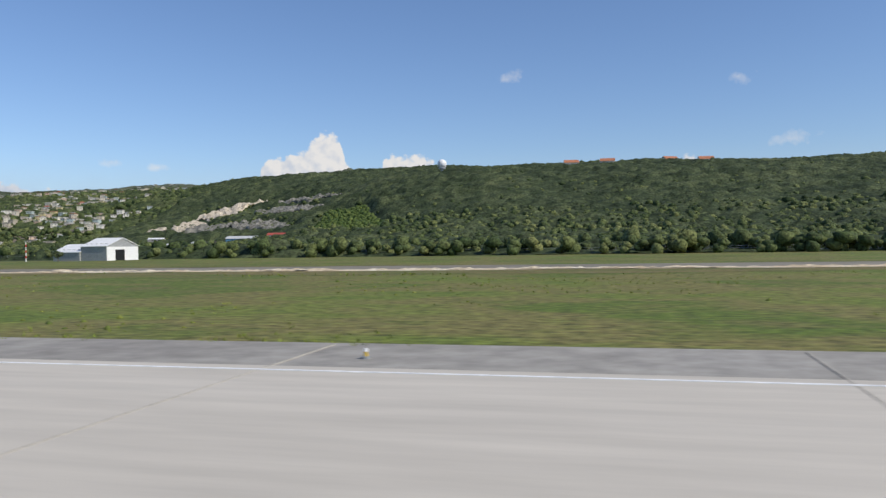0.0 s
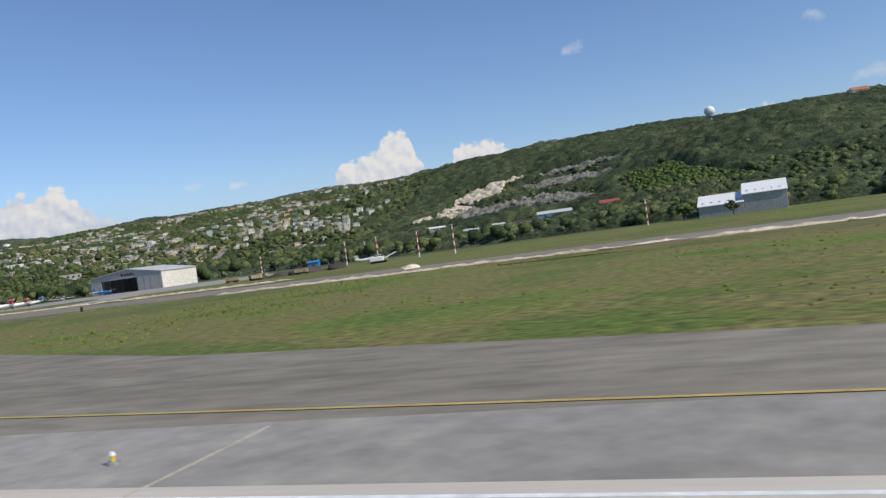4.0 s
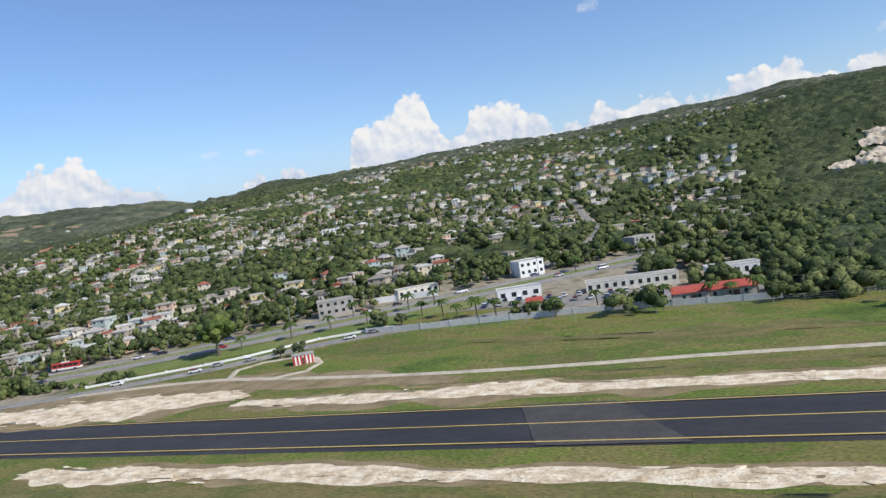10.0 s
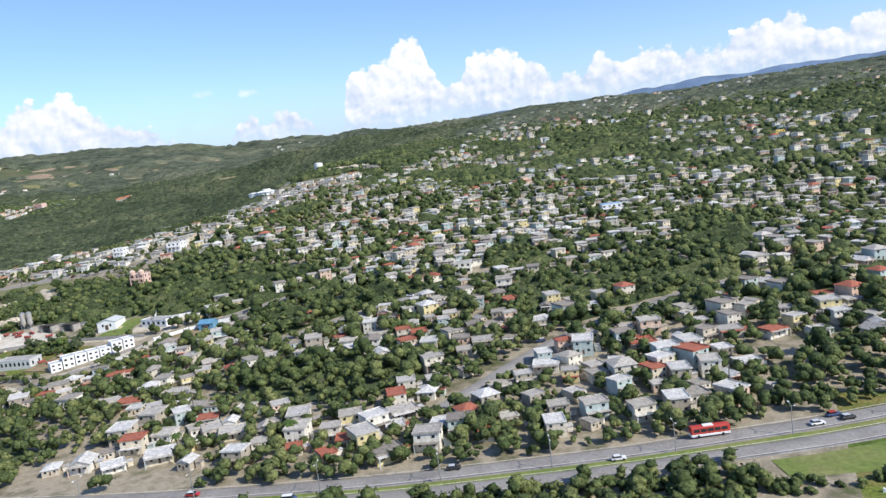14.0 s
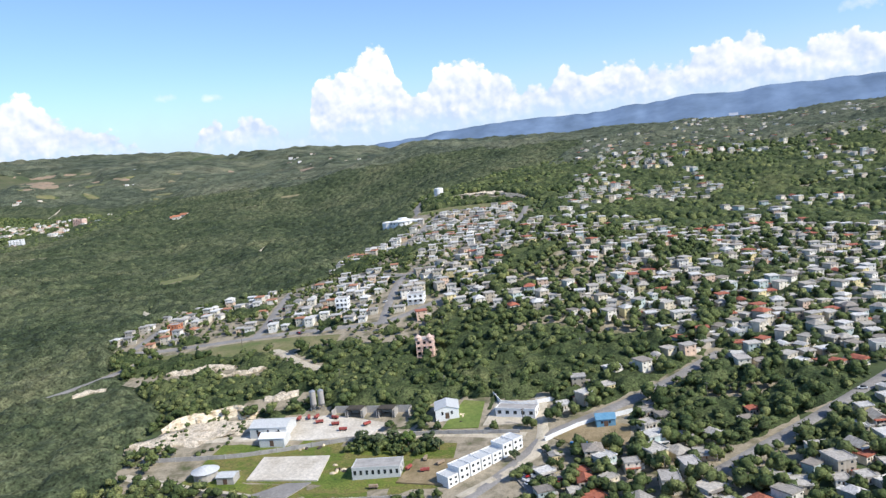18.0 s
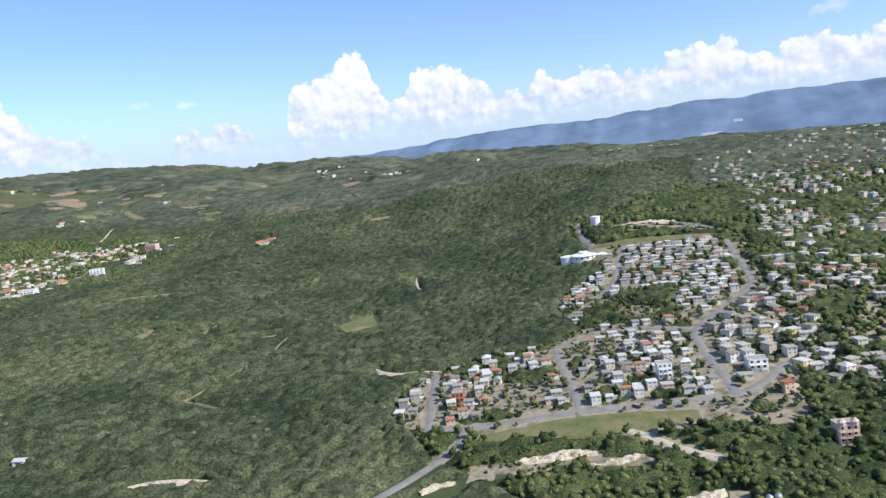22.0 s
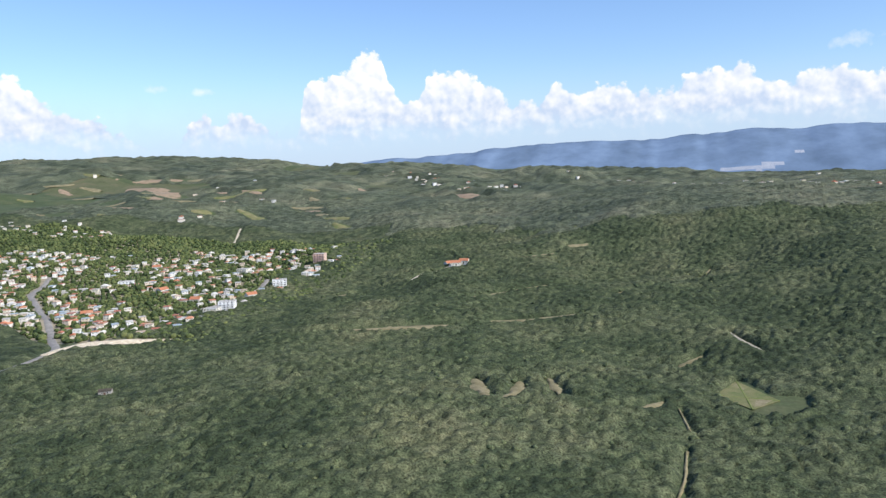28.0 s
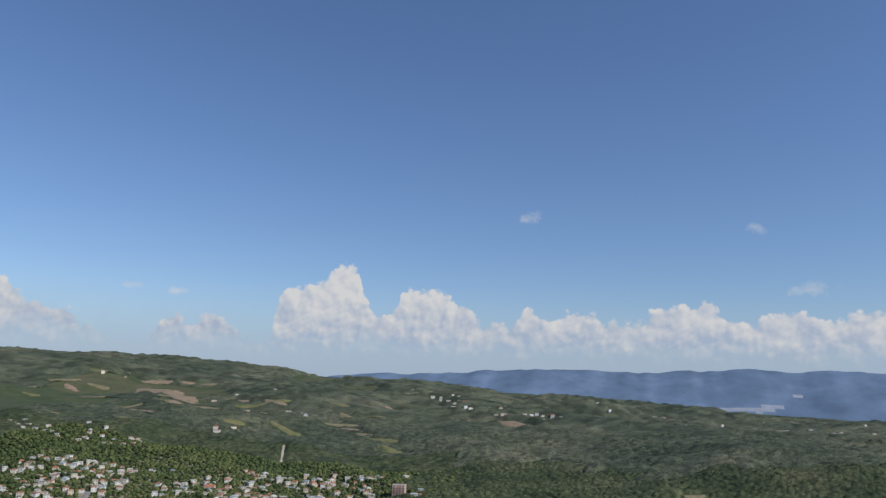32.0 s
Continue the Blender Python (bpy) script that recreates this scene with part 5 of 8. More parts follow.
far_houses([q for q in PLOTS[300:] if q[3] < 2], "estate_houses", "rows of small pale slab-roofed estate houses", M_WALLS_PALE, M_ROOFS_PALE)
far_houses([q for q in PLOTS[300:] if q[0] > -1000 and q[3] > 1], "hillside_houses", "closely built small houses with pale walls and slab roofs on the hill")
far_houses([q for q in PLOTS[300:] if q[0] <= -1000], "suburb_houses", "white and red-roofed suburban houses in the valley", M_WALLS_SUBURB, M_ROOFS_SUBURB)


# ---- trees ----
def clump(seed, lumps, tall=0.8, leaves=0):
    """A crown template: a few uneven balls of leaves, as vertices and triangles of unit radius."""
    r = np.random.default_rng(seed)
    t = (1 + 5 ** 0.5) / 2
    v = np.array([(-1, t, 0), (1, t, 0), (-1, -t, 0), (1, -t, 0), (0, -1, t), (0, 1, t), (0, -1, -t), (0, 1, -t), (t, 0, -1), (t, 0, 1), (-t, 0, -1), (-t, 0, 1)]) / (1 + t * t) ** 0.5
    f = np.array([(0, 11, 5), (0, 5, 1), (0, 1, 7), (0, 7, 10), (0, 10, 11), (1, 5, 9), (5, 11, 4), (11, 10, 2), (10, 7, 6), (7, 1, 8), (3, 9, 4), (3, 4, 2), (3, 2, 6), (3, 6, 8), (3, 8, 9), (4, 9, 5), (2, 4, 11), (6, 2, 10), (8, 6, 7), (9, 8, 1)])
    vs, fs = [], []
    for k in range(lumps):
        size = (0.62 if lumps > 1 else 1.0) * r.uniform(0.8, 1.15)
        a = 2 * math.pi * (k + r.random() * 0.6) / max(1, lumps - 1)
        off = np.array([0, 0, 0.35]) if k == 0 else np.array([math.cos(a) * 0.55, math.sin(a) * 0.55, r.uniform(-0.25, 0.2)])
        if lumps == 1:
            off = np.zeros(3)
        q = v * r.uniform(0.72, 1.25, (12, 1)) * size * (1, 1, tall)
        spin = r.random() * 6.28
        q = np.c_[q[:, 0] * math.cos(spin) - q[:, 1] * math.sin(spin), q[:, 0] * math.sin(spin) + q[:, 1] * math.cos(spin), q[:, 2]]
        vs.append(q + off)
        fs.append(f + 12 * k)
    if leaves:
        # loose sprays that break up the outline
        body = np.concatenate(vs)
        at = body[r.integers(0, len(body), leaves)] * r.uniform(0.85, 1.12, (leaves, 1))
        tip = r.normal(size=(leaves, 3, 3))
        tip *= (r.uniform(0.10, 0.24, (leaves, 1)) / np.linalg.norm(tip, axis=2))[:, :, None]
        fs.append(np.arange(leaves * 3).reshape(-1, 3) + len(body))
        vs.append((at[:, None] + tip).reshape(-1, 3))
    return np.concatenate(vs), np.concatenate(fs)


def woodland(name, x, y, r, lumps, label, mat, seed=0, sink=0.2, leaves=0, soft=False, tall=0.8):
    """Many crowns in one mesh."""
    g = np.random.default_rng(seed)
    kinds = [clump(seed * 50 + k, lumps, tall, leaves) for k in range(10)]
    which = g.integers(0, 10, len(x))
    z = height(x, y)
    vs, fs, base = [], [], 0
    for k, (tv, tf) in enumerate(kinds):
        s = which == k
        n = int(s.sum())
        if not n:
            continue
        a = g.random(n) * 6.28
        ca, sa = np.cos(a)[:, None], np.sin(a)[:, None]
        rr = r[s][:, None]
        tall = g.uniform(0.75, 1.3, n)[:, None]
        px = (tv[None, :, 0] * ca - tv[None, :, 1] * sa) * rr + x[s][:, None]
        py = (tv[None, :, 0] * sa + tv[None, :, 1] * ca) * rr + y[s][:, None]
        pz = tv[None, :, 2] * rr * tall + z[s][:, None] + rr * sink
        vs.append(np.stack([px, py, pz], -1).reshape(-1, 3))
        fs.append((tf[None] + (np.arange(n) * len(tv))[:, None, None]).reshape(-1, 3) + base)
        base += n * len(tv)
    me = mesh_from_arrays(name, np.concatenate(vs), np.concatenate(fs), [mat], None, soft)
    return tagged(new(name, me), label, "trees", kind="stuff")


def scatter(x0, x1, y0, y1, gap, seed):
    g = np.random.default_rng(seed)
    x, y = np.meshgrid(np.arange(x0, x1, gap), np.arange(y0, y1, gap), indexing="ij")
    x = x + g.uniform(-0.5, 0.5, x.shape) * gap
    y = y + g.uniform(-0.5, 0.5, y.shape) * gap
    return x.ravel(), y.ravel()


def not_taken(x, y):
    i, j = cells(x, y)
    inside_map = (x > OX0) & (x < 300) & (y > 0) & (y < 1200)
    return ~(TAKEN[i, j] & inside_map)


def airfield(x, y):
    """The open airfield, where no trees grow."""
    edge = np.interp(x, (-520, -490, -470, -450, -425, -330, -308, -280, -242, -222, -140, 60), (0, 108, 122, 133, 149, 158, 172, 212, 206, 187, 174, 150))
    return (y < edge) & (x > -520)


def forest_side(x, y):
    """True on the valley side of the spur, where the forest is unbroken."""
    return x < spur_edge(y)


# town trees between the houses
g = np.random.default_rng(3)
for name, y0, y1, gap, lumps, leaves, sink, seed, label in (("town_trees", 96, 250, 3.5, 3, 80, 0.95, 1, "dense green garden trees between the houses"), ("slope_trees", 250, 430, 4.0, 2, 34, 0.85, 3, "dense green trees between the houses on the slope"), ("hill_trees", 430, 800, 5.0, 1, 14, 0.6, 2, "green trees on the upper hillside")):
    x, y = scatter(-910, -330, y0, y1, gap, 11 + seed)
    keep = not_taken(x, y) & ~airfield(x, y) & ~forest_side(x, y) & ((vnoise(x, y, 30, 41) > -0.7) | (x < -715))
    verge = (x > -498) & (x < -375) & (y < np.interp(x, [q[0] for q in HIGHWAY], [q[1] for q in HIGHWAY])) & (vnoise(x, y, 7, 77) < 0.75)
    keep &= ~verge
    x, y = x[keep], y[keep]
    r = g.uniform(1.0, 2.8, len(x)) * np.interp(y, (150, 260), (0.8, 1.0)) * np.where((x < -742) & (y > 268) & (y < 540), 0.66, 1.0) * np.where(vnoise(x, y, 22, 47) > 0.3, 1.2, 0.98)
    woodland(name, x, y, r, lumps, label, M_LEAF_TOWN, seed, sink, leaves, True)
def canopy(name, x0, x1, y0, y1, step, crown, rise, grows, label, mat, seed):
    """Closed forest seen from above: one sheet of crowding crowns that falls to the ground at its edges."""
    g = np.random.default_rng(seed)
    x, y = np.meshgrid(np.arange(x0, x1, step), np.arange(y0, y1, step), indexing="ij")
    x = x + g.uniform(-0.38, 0.38, x.shape) * step
    y = y + g.uniform(-0.38, 0.38, y.shape) * step
    nx, ny = int((x1 - x0) / crown) + 4, int((y1 - y0) / crown) + 4
    ox, oy = g.random((nx, ny)), g.random((nx, ny))
    size, tall = g.uniform(0.6, 1.1, (nx, ny)), g.uniform(0.25, 1.0, (nx, ny))
    u, v = (x - x0) / crown + 1, (y - y0) / crown + 1
    i, j = np.clip(u.astype(int), 1, nx - 2), np.clip(v.astype(int), 1, ny - 2)
    top, own = np.zeros(x.shape), np.full(x.shape, 0.3)
    shade = g.random((nx, ny))
    for di in (-1, 0, 1):
        for dj in (-1, 0, 1):
            a, b = i + di, j + dj
            d2 = ((u - a - ox[a, b]) ** 2 + (v - b - oy[a, b]) ** 2) / size[a, b] ** 2
            dome = tall[a, b] * np.sqrt(np.clip(1 - d2, 0, 1))
            own = np.where(dome > top, shade[a, b], own)
            top = np.maximum(top, dome)
    patch = 1 + 0.4 * vnoise(x, y, crown * 9, seed + 1) + 0.25 * vnoise(x, y, crown * 3.5, seed + 2)
    land = height(x, y)
    ok = grows(x, y)
    # lower scrub towards the edges of clearings and roads
    soft = ok.astype(float)
    for _ in range(max(1, int(round(8.0 / step)))):
        p = np.pad(soft, 1, mode="edge")
        soft = (p[:-2, 1:-1] + p[2:, 1:-1] + p[1:-1, :-2] + p[1:-1, 2:] + p[1:-1, 1:-1]) / 5
    shrub = 0.12 + 0.88 * np.clip((soft - 0.45) / 0.5, 0, 1) ** 1.3
    edge = np.minimum(np.minimum(x - x0, x1 - step - x), np.minimum(y - y0, y1 - step - y))
    fade = np.clip(edge / (5 * crown), 0, 1)
    z = np.where(ok, land + 0.1 + fade * shrub * rise * (0.25 + 1.15 * top * patch) + g.uniform(-0.1, 0.1, x.shape) * rise * fade * shrub, land - 0.4)
    idx = np.arange(x.size).reshape(x.shape)
    quads = np.stack([idx[:-1, :-1], idx[1:, :-1], idx[1:, 1:], idx[:-1, 1:]], -1).reshape(-1, 4)
    quads = quads[ok.ravel()[quads].any(1)]
    me = mesh_from_arrays(name, np.stack([x, y, z], -1).reshape(-1, 3), quads, [mat], None, True)
    me.attributes.new("crown", "FLOAT", "POINT").data.foreach_set("value", own.ravel().astype(np.float32))
    return tagged(new(name, me), label, "forest", kind="stuff")


def suburb_land(x, y):
    return (x > -1960) & (x < -1345) & (y > 470) & (y < 940) & (y > 470 + (x + 1345) * -0.45 - 60)


# gardens and groves between the houses grow together
def grove(x, y):
    thick = vnoise(x, y, 26, 41) + 0.5 * vnoise(x, y, 9, 48) > np.where((x < -715) & (y < 290), -1.2, np.interp(y, (150, 300, 500), (-0.1, -0.4, -0.5)))
    estate = (x < -742) & (y > 268) & (y < 538) & (vnoise(x, y, 14, 49) < 0.22) & ~((x > -836) & (x < -784) & (y > 373) & (y < 436))
    return not_taken(x, y) & ~airfield(x, y) & ~forest_side(x, y) & thick & ~estate


canopy("town_groves", -935, -305, 205, 820, 1.5, 3.1, 2.6, grove, "thick green gardens and groves between the houses", M_TOWN_CANOPY, 31)
# the wooded hill behind the airfield, with a patch of bright creepers
CREEPERS = [(-182, 428), (-168, 372), (-128, 343), (-116, 352), (-140, 392), (-156, 424)]
x, y = scatter(-184, -114, 342, 430, 2.2, 23)
keep = np.array([inside(CREEPERS, a, b) for a, b in zip(x, y)])
x, y = x[keep], y[keep]
for a, b in zip(x, y):
    take(a, b, 2)
woodland("creeper_slope", x, y, g.uniform(1.0, 1.7, len(x)), 1, "bright green creepers over low bushes", M_LEAF2, 24, 0.3, 20, True)
# bushes that have taken root on the quarry's ledges
x, y = scatter(-318, -184, 398, 496, 2.7, 26)
keep = (vnoise(x, y, 13, 27) + 0.5 * vnoise(x, y, 5, 28) > 0.12) & ~not_taken(x, y)
x, y = x[keep], y[keep]
woodland("quarry_scrub", x, y, g.uniform(0.8, 1.9, len(x)), 1, "dark bushes growing on the quarry ledges", M_LEAF_TOWN, 27, 0.5, 18, True)
x, y = scatter(-345, 260, 150, 372, 4.2, 12)
keep = not_taken(x, y) & ~airfield(x, y)
x, y = x[keep], y[keep]
woodland("airport_trees", x, y, g.uniform(1.5, 3.1, len(x)), 2, "dense green trees behind the airfield fence", M_LEAF_TOWN, 4, 0.6, 20, True)
canopy("airport_hill_forest", -348, 278, 160, 790, 2.0, 3.6, 2.9, lambda x, y: not_taken(x, y) & ~airfield(x, y), "dark green woodland on the hill behind the airfield", M_CANOPY_HILL, 9)
x, y = scatter(-345, 260, 372, 760, 7.6, 19)
keep = not_taken(x, y)
x, y = x[keep], y[keep]
woodland("airport_hill_trees", x, y, g.uniform(0.9, 1.9, len(x)), 1, "taller trees standing out of the hill woodland", M_LEAF_TOWN, 14, 0.9, 16, True)
# forest of the valley
def in_valley(x, y):
    return forest_side(x, y) & (y < 930 + 75 * vnoise(x, y, 130, 98) + 26 * vnoise(x, y, 18, 99))


canopy("valley_forest", -1425, -750, 80, 1010, 1.45, 3.3, 3.1, lambda x, y: not_taken(x, y) & in_valley(x, y), "unbroken dark green dry forest in the valley", M_CANOPY, 5)
x, y = scatter(-1400, -750, 100, 940, 7.6, 13)
keep = not_taken(x, y) & forest_side(x, y) & (vnoise(x, y, 40, 96) > -0.1)
x, y = x[keep], y[keep]
woodland("valley_trees", x, y, g.uniform(0.9, 2.1, len(x)), 1, "taller crowns standing out of the valley forest", M_LEAF, 10, 0.9, 22, True)
x, y = scatter(-1960, -1345, 430, 940, 4.6, 14)
keep = not_taken(x, y) & suburb_land(x, y)
x, y = x[keep], y[keep]
woodland("suburb_trees", x, y, g.uniform(1.4, 3.2, len(x)), 1, "green trees round the valley suburb", M_LEAF_TOWN, 6, 0.5, 0, True)
canopy("suburb_forest", -2150, -1375, 230, 1040, 2.6, 4.4, 3.0, lambda x, y: not_taken(x, y) & ~suburb_land(x, y), "dark green forest round the valley suburb", M_CANOPY, 15)
canopy("upland_forest", -2140, 300, 725, 1420, 3.4, 5.6, 3.8, lambda x, y: not_taken(x, y) & ~((x < -1400) & (y < 1010)) & ~((x > -1400) & (x < -775) & in_valley(x, y)) & ~bare_land(x, y), "dark forest on the rising upland, greyed for haze", M_CANOPY_HAZED, 7)
canopy("far_forest", -4300, 560, 1300, 2950, 9.0, 17.0, 8.0, lambda x, y: ((vnoise(x, y, 210, 9) < 0.45) | (x > -1500)) & ~bare_land(x, y), "far wooded ridges, greyed for haze", M_CANOPY_HAZED, 8)


# trees between the yard walls, bushes on the bare cut and bluffs
x, y = scatter(-738, -713, 198.5, 206.5, 2.0, 71)
woodland("yard_grove", x, y, g.uniform(1.1, 1.9, len(x)), 2, "thick dark trees between the yard walls", M_LEAF_TOWN, 71, 0.6, 60, True)
x, y = scatter(-846, -770, 186, 256, 2.3, 72)
keep = (vnoise(x, y, 8, 73) + 0.6 * vnoise(x, y, 3.5, 74) > 0.22) & ~not_taken(x, y) & ((y > 222) | (x < -779))
x, y = x[keep], y[keep]
woodland("bluff_scrub", x, y, g.uniform(0.4, 1.1, len(x)), 1, "low bushes on the bare limestone slopes", M_LEAF_TOWN, 73, 0.4, 18, True)
# rank grass in clumps on the airfield
x, y = scatter(-400, -195, 36, 76, 0.85, 61)
wild = vnoise(x, y, 16, 62) + 0.8 * vnoise(x, y, 5, 63)
keep = not_taken(x, y) & airfield(x, y) & (wild > 0.15)
x, y, wild = x[keep], y[keep], wild[keep]
woodland("rank_grass", x, y, g.uniform(0.05, 0.13, len(x)) * (0.7 + 0.7 * np.clip(wild, 0, 1)), 1, "rank clumps of rough green grass", M_RANK, 63, 0.1, 8, True, 0.8)
x, y = scatter(-190, 60, 17, 64, 1.5, 64)
wild = vnoise(x, y, 18, 65) + 0.8 * vnoise(x, y, 5, 66)
keep = not_taken(x, y) & airfield(x, y) & (wild > 0.3)
x, y = x[keep], y[keep]
woodland("rank_grass", x, y, g.uniform(0.05, 0.12, len(x)), 1, "rank clumps of rough green grass", M_RANK, 65, 0.1, 8, True, 0.8)
# the belt of bushes between highway and service road
x, y = scatter(-700, -470, 84, 150, 2.0, 17)
mid = np.interp(x, (-700, -562, -524, -500, -479, -466), (84, 106, 118, 126, 131.5, 135.5))
keep = not_taken(x, y) & (np.abs(y - mid) < np.interp(x, (-700, -540, -500, -470), (7, 7, 5, 2))) & (vnoise(x, y, 12, 93) > -0.6)
x, y = x[keep], y[keep]
woodland("roadside_bushes", x, y, g.uniform(0.8, 1.7, len(x)), 3, "belt of dense bushes along the highway", M_LEAF_TOWN, 12, 0.4, 60, True)


# ---- far blue mountains, haze put into the colour ----
def build_mountains():
    x = np.linspace(-4200, 1900, 420)
    crest = np.interp(x, (-4200, -3200, -2980, -2800, -2600, -2350, -2100, -1900, -1700, -1450, -1200, -1000, -850, -690, -500, -300, -50, 400, 1900), (20, 110, 172, 196, 204, 214, 228, 246, 250, 248, 243, 252, 262, 274, 268, 274, 262, 262, 260))
    crest = crest + 8 * vnoise(x, x * 0, 150, 51) + 5 * vnoise(x, x * 0, 55, 52)
    depth = 4450 - 0.00006 * (x + 900) ** 2
    rows = []
    for k in range(19):
        f = k / 18
        z = crest * f ** 0.8 + (0.9 * vnoise(x + 14 * k, x * 0 + k * 12, 130, 53) + 0.3 * vnoise(x, x * 0 + k * 20, 60, 54)) * (1 if 0 < k < 18 else 0)
        rows.append(np.stack([x, depth - 500 * (1 - f), z], -1))
    rows.append(np.stack([x, depth + 150, crest * 0.4], -1))
    v = np.array(rows)
    idx = np.arange(v.shape[0] * v.shape[1]).reshape(v.shape[:2])
    quads = np.stack([idx[:-1, :-1], idx[:-1, 1:], idx[1:, 1:], idx[1:, :-1]], -1).reshape(-1, 4)
    # a pale quarry and a far settlement at the foot of the range
    mid = v.reshape(-1, 3)[quads].mean(1)
    mx, mz = mid[:, 0], mid[:, 2]
    patch = vnoise(mx, mz * 6, 60, 55) > -0.1
    scar = (np.abs(mz - (100 + 0.3 * (mx + 600))) < 20) & (mx > -700) & (mx < -480) & patch
    scar |= (mz > 66) & (mz < 84) & (mx > -860) & (mx < -660) & patch
    tagged(new("backdrop", mesh_from_arrays("backdrop", v.reshape(-1, 3), quads, [M_MOUNTAIN, M_SCAR], scar.astype(int), True)), "mountain range on the horizon, coloured blue for haze", "mountains", kind="structure")


build_mountains()


# ---- things on the airfield ----
def runway_light(x, y):
    e = thing("runway_light", x, y, ground_z(x, y) + 0.05, 0, "small yellow runway edge light on a stub", "runway light", "runway edge lights")
    part("base", rod(bmesh.new(), (0, 0, 0), (0, 0, 0.05), 0.1), M_STEEL, e)
    part("stem", rod(bmesh.new(), (0, 0, 0.05), (0, 0, 0.14), 0.035), M_SIGNY, e)
    part("lens", rod(bmesh.new(), (0, 0, 0.14), (0, 0, 0.2), 0.05, 0.03), M_WHITE, e)
    return e


first = runway_light(-73.1, 13.7)
for k in (-3, -2, -1, 1, 2, 3, 5, 7):
    copy_thing(first, pose(-73.1 + 34 * k, 13.7, 0.05))


def letters(parent, text, size, x, y, z, mat, turn=90):
    """Raised lettering as one flat mesh."""
    c = bpy.data.curves.new("lettering", "FONT")
    c.body, c.size, c.extrude, c.align_x = text, size, 0.008, "CENTER"
    tmp = bpy.data.objects.new("lettering", c)
    scene.collection.objects.link(tmp)
    me = bpy.data.meshes.new_from_object(tmp.evaluated_get(bpy.context.evaluated_depsgraph_get()))
    bpy.data.objects.remove(tmp)
    me.materials.clear()
    me.materials.append(mat)
    ob = new("lettering", me)
    ob.parent = parent
    ob.matrix_basis = pose(x, y, z, turn, 0, 0)
    return ob


def taxi_sign(x, y, w, h, turn, face, label, marks=None, lift=0.14):
    e = thing("taxiway_sign", x, y, ground_z(x, y), turn, label, "sign")
    part("housing", boxed(-w / 2, -0.08, lift, w / 2, 0.08, lift + h, bevel=0.02), M_BLACK, e)
    part("panel", boxed(-w / 2 + 0.03, -0.1, lift + 0.03, w / 2 - 0.03, -0.08, lift + h - 0.03), face, e)
    for sx in (-0.35, 0.35):
        part("leg", boxed(sx * w - 0.03, -0.03, -0.05, sx * w + 0.03, 0.03, lift), M_STEEL, e)
    part("footing", boxed(-w / 2 - 0.05, -0.2, -0.06, w / 2 + 0.05, 0.2, 0.02), M_CONC, e)
    if marks == "B":
        letters(e, "B", h * 0.8, -w * 0.2, -0.103, lift + h * 0.2, M_BLACK)
        bm = bmesh.new()
        rod(bm, (w * 0.08, -0.11, lift + h * 0.28), (w * 0.3, -0.11, lift + h * 0.66), 0.018, sides=5)
        rod(bm, (w * 0.3, -0.11, lift + h * 0.68), (w * 0.14, -0.11, lift + h * 0.66), 0.018, sides=5)
        rod(bm, (w * 0.3, -0.11, lift + h * 0.68), (w * 0.31, -0.11, lift + h * 0.4), 0.018, sides=5)
        part("arrow", bm, M_BLACK, e)
    elif marks:
        for k in range(marks):
            x0 = -w * 0.36 + k * w * 0.72 / marks
            part("mark", boxed(x0, -0.107, lift + h * 0.3, x0 + w * 0.5 / marks, -0.099, lift + h * 0.68), M_BLACK, e)
    return e


taxi_sign(-79.0, 22.4, 0.52, 0.46, 20, M_SIGNY, "yellow taxiway sign with a black letter and arrow", "B")
taxi_sign(-231.9, 37.2, 1.9, 0.5, 40, M_BLACK, "long black back of a taxiway sign in the grass")
taxi_sign(-238.7, 40.7, 0.75, 0.36, 20, M_SIGNY, "small yellow taxiway sign with black marks", 2)
taxi_sign(-217.0, 70.0, 1.2, 0.5, -20, M_BLACK, "black sign back at the corner of the grass island", None)
taxi_sign(-202.3, 72.4, 0.5, 0.5, -60, M_SIGNY, "narrow yellow sign seen edge on", None)


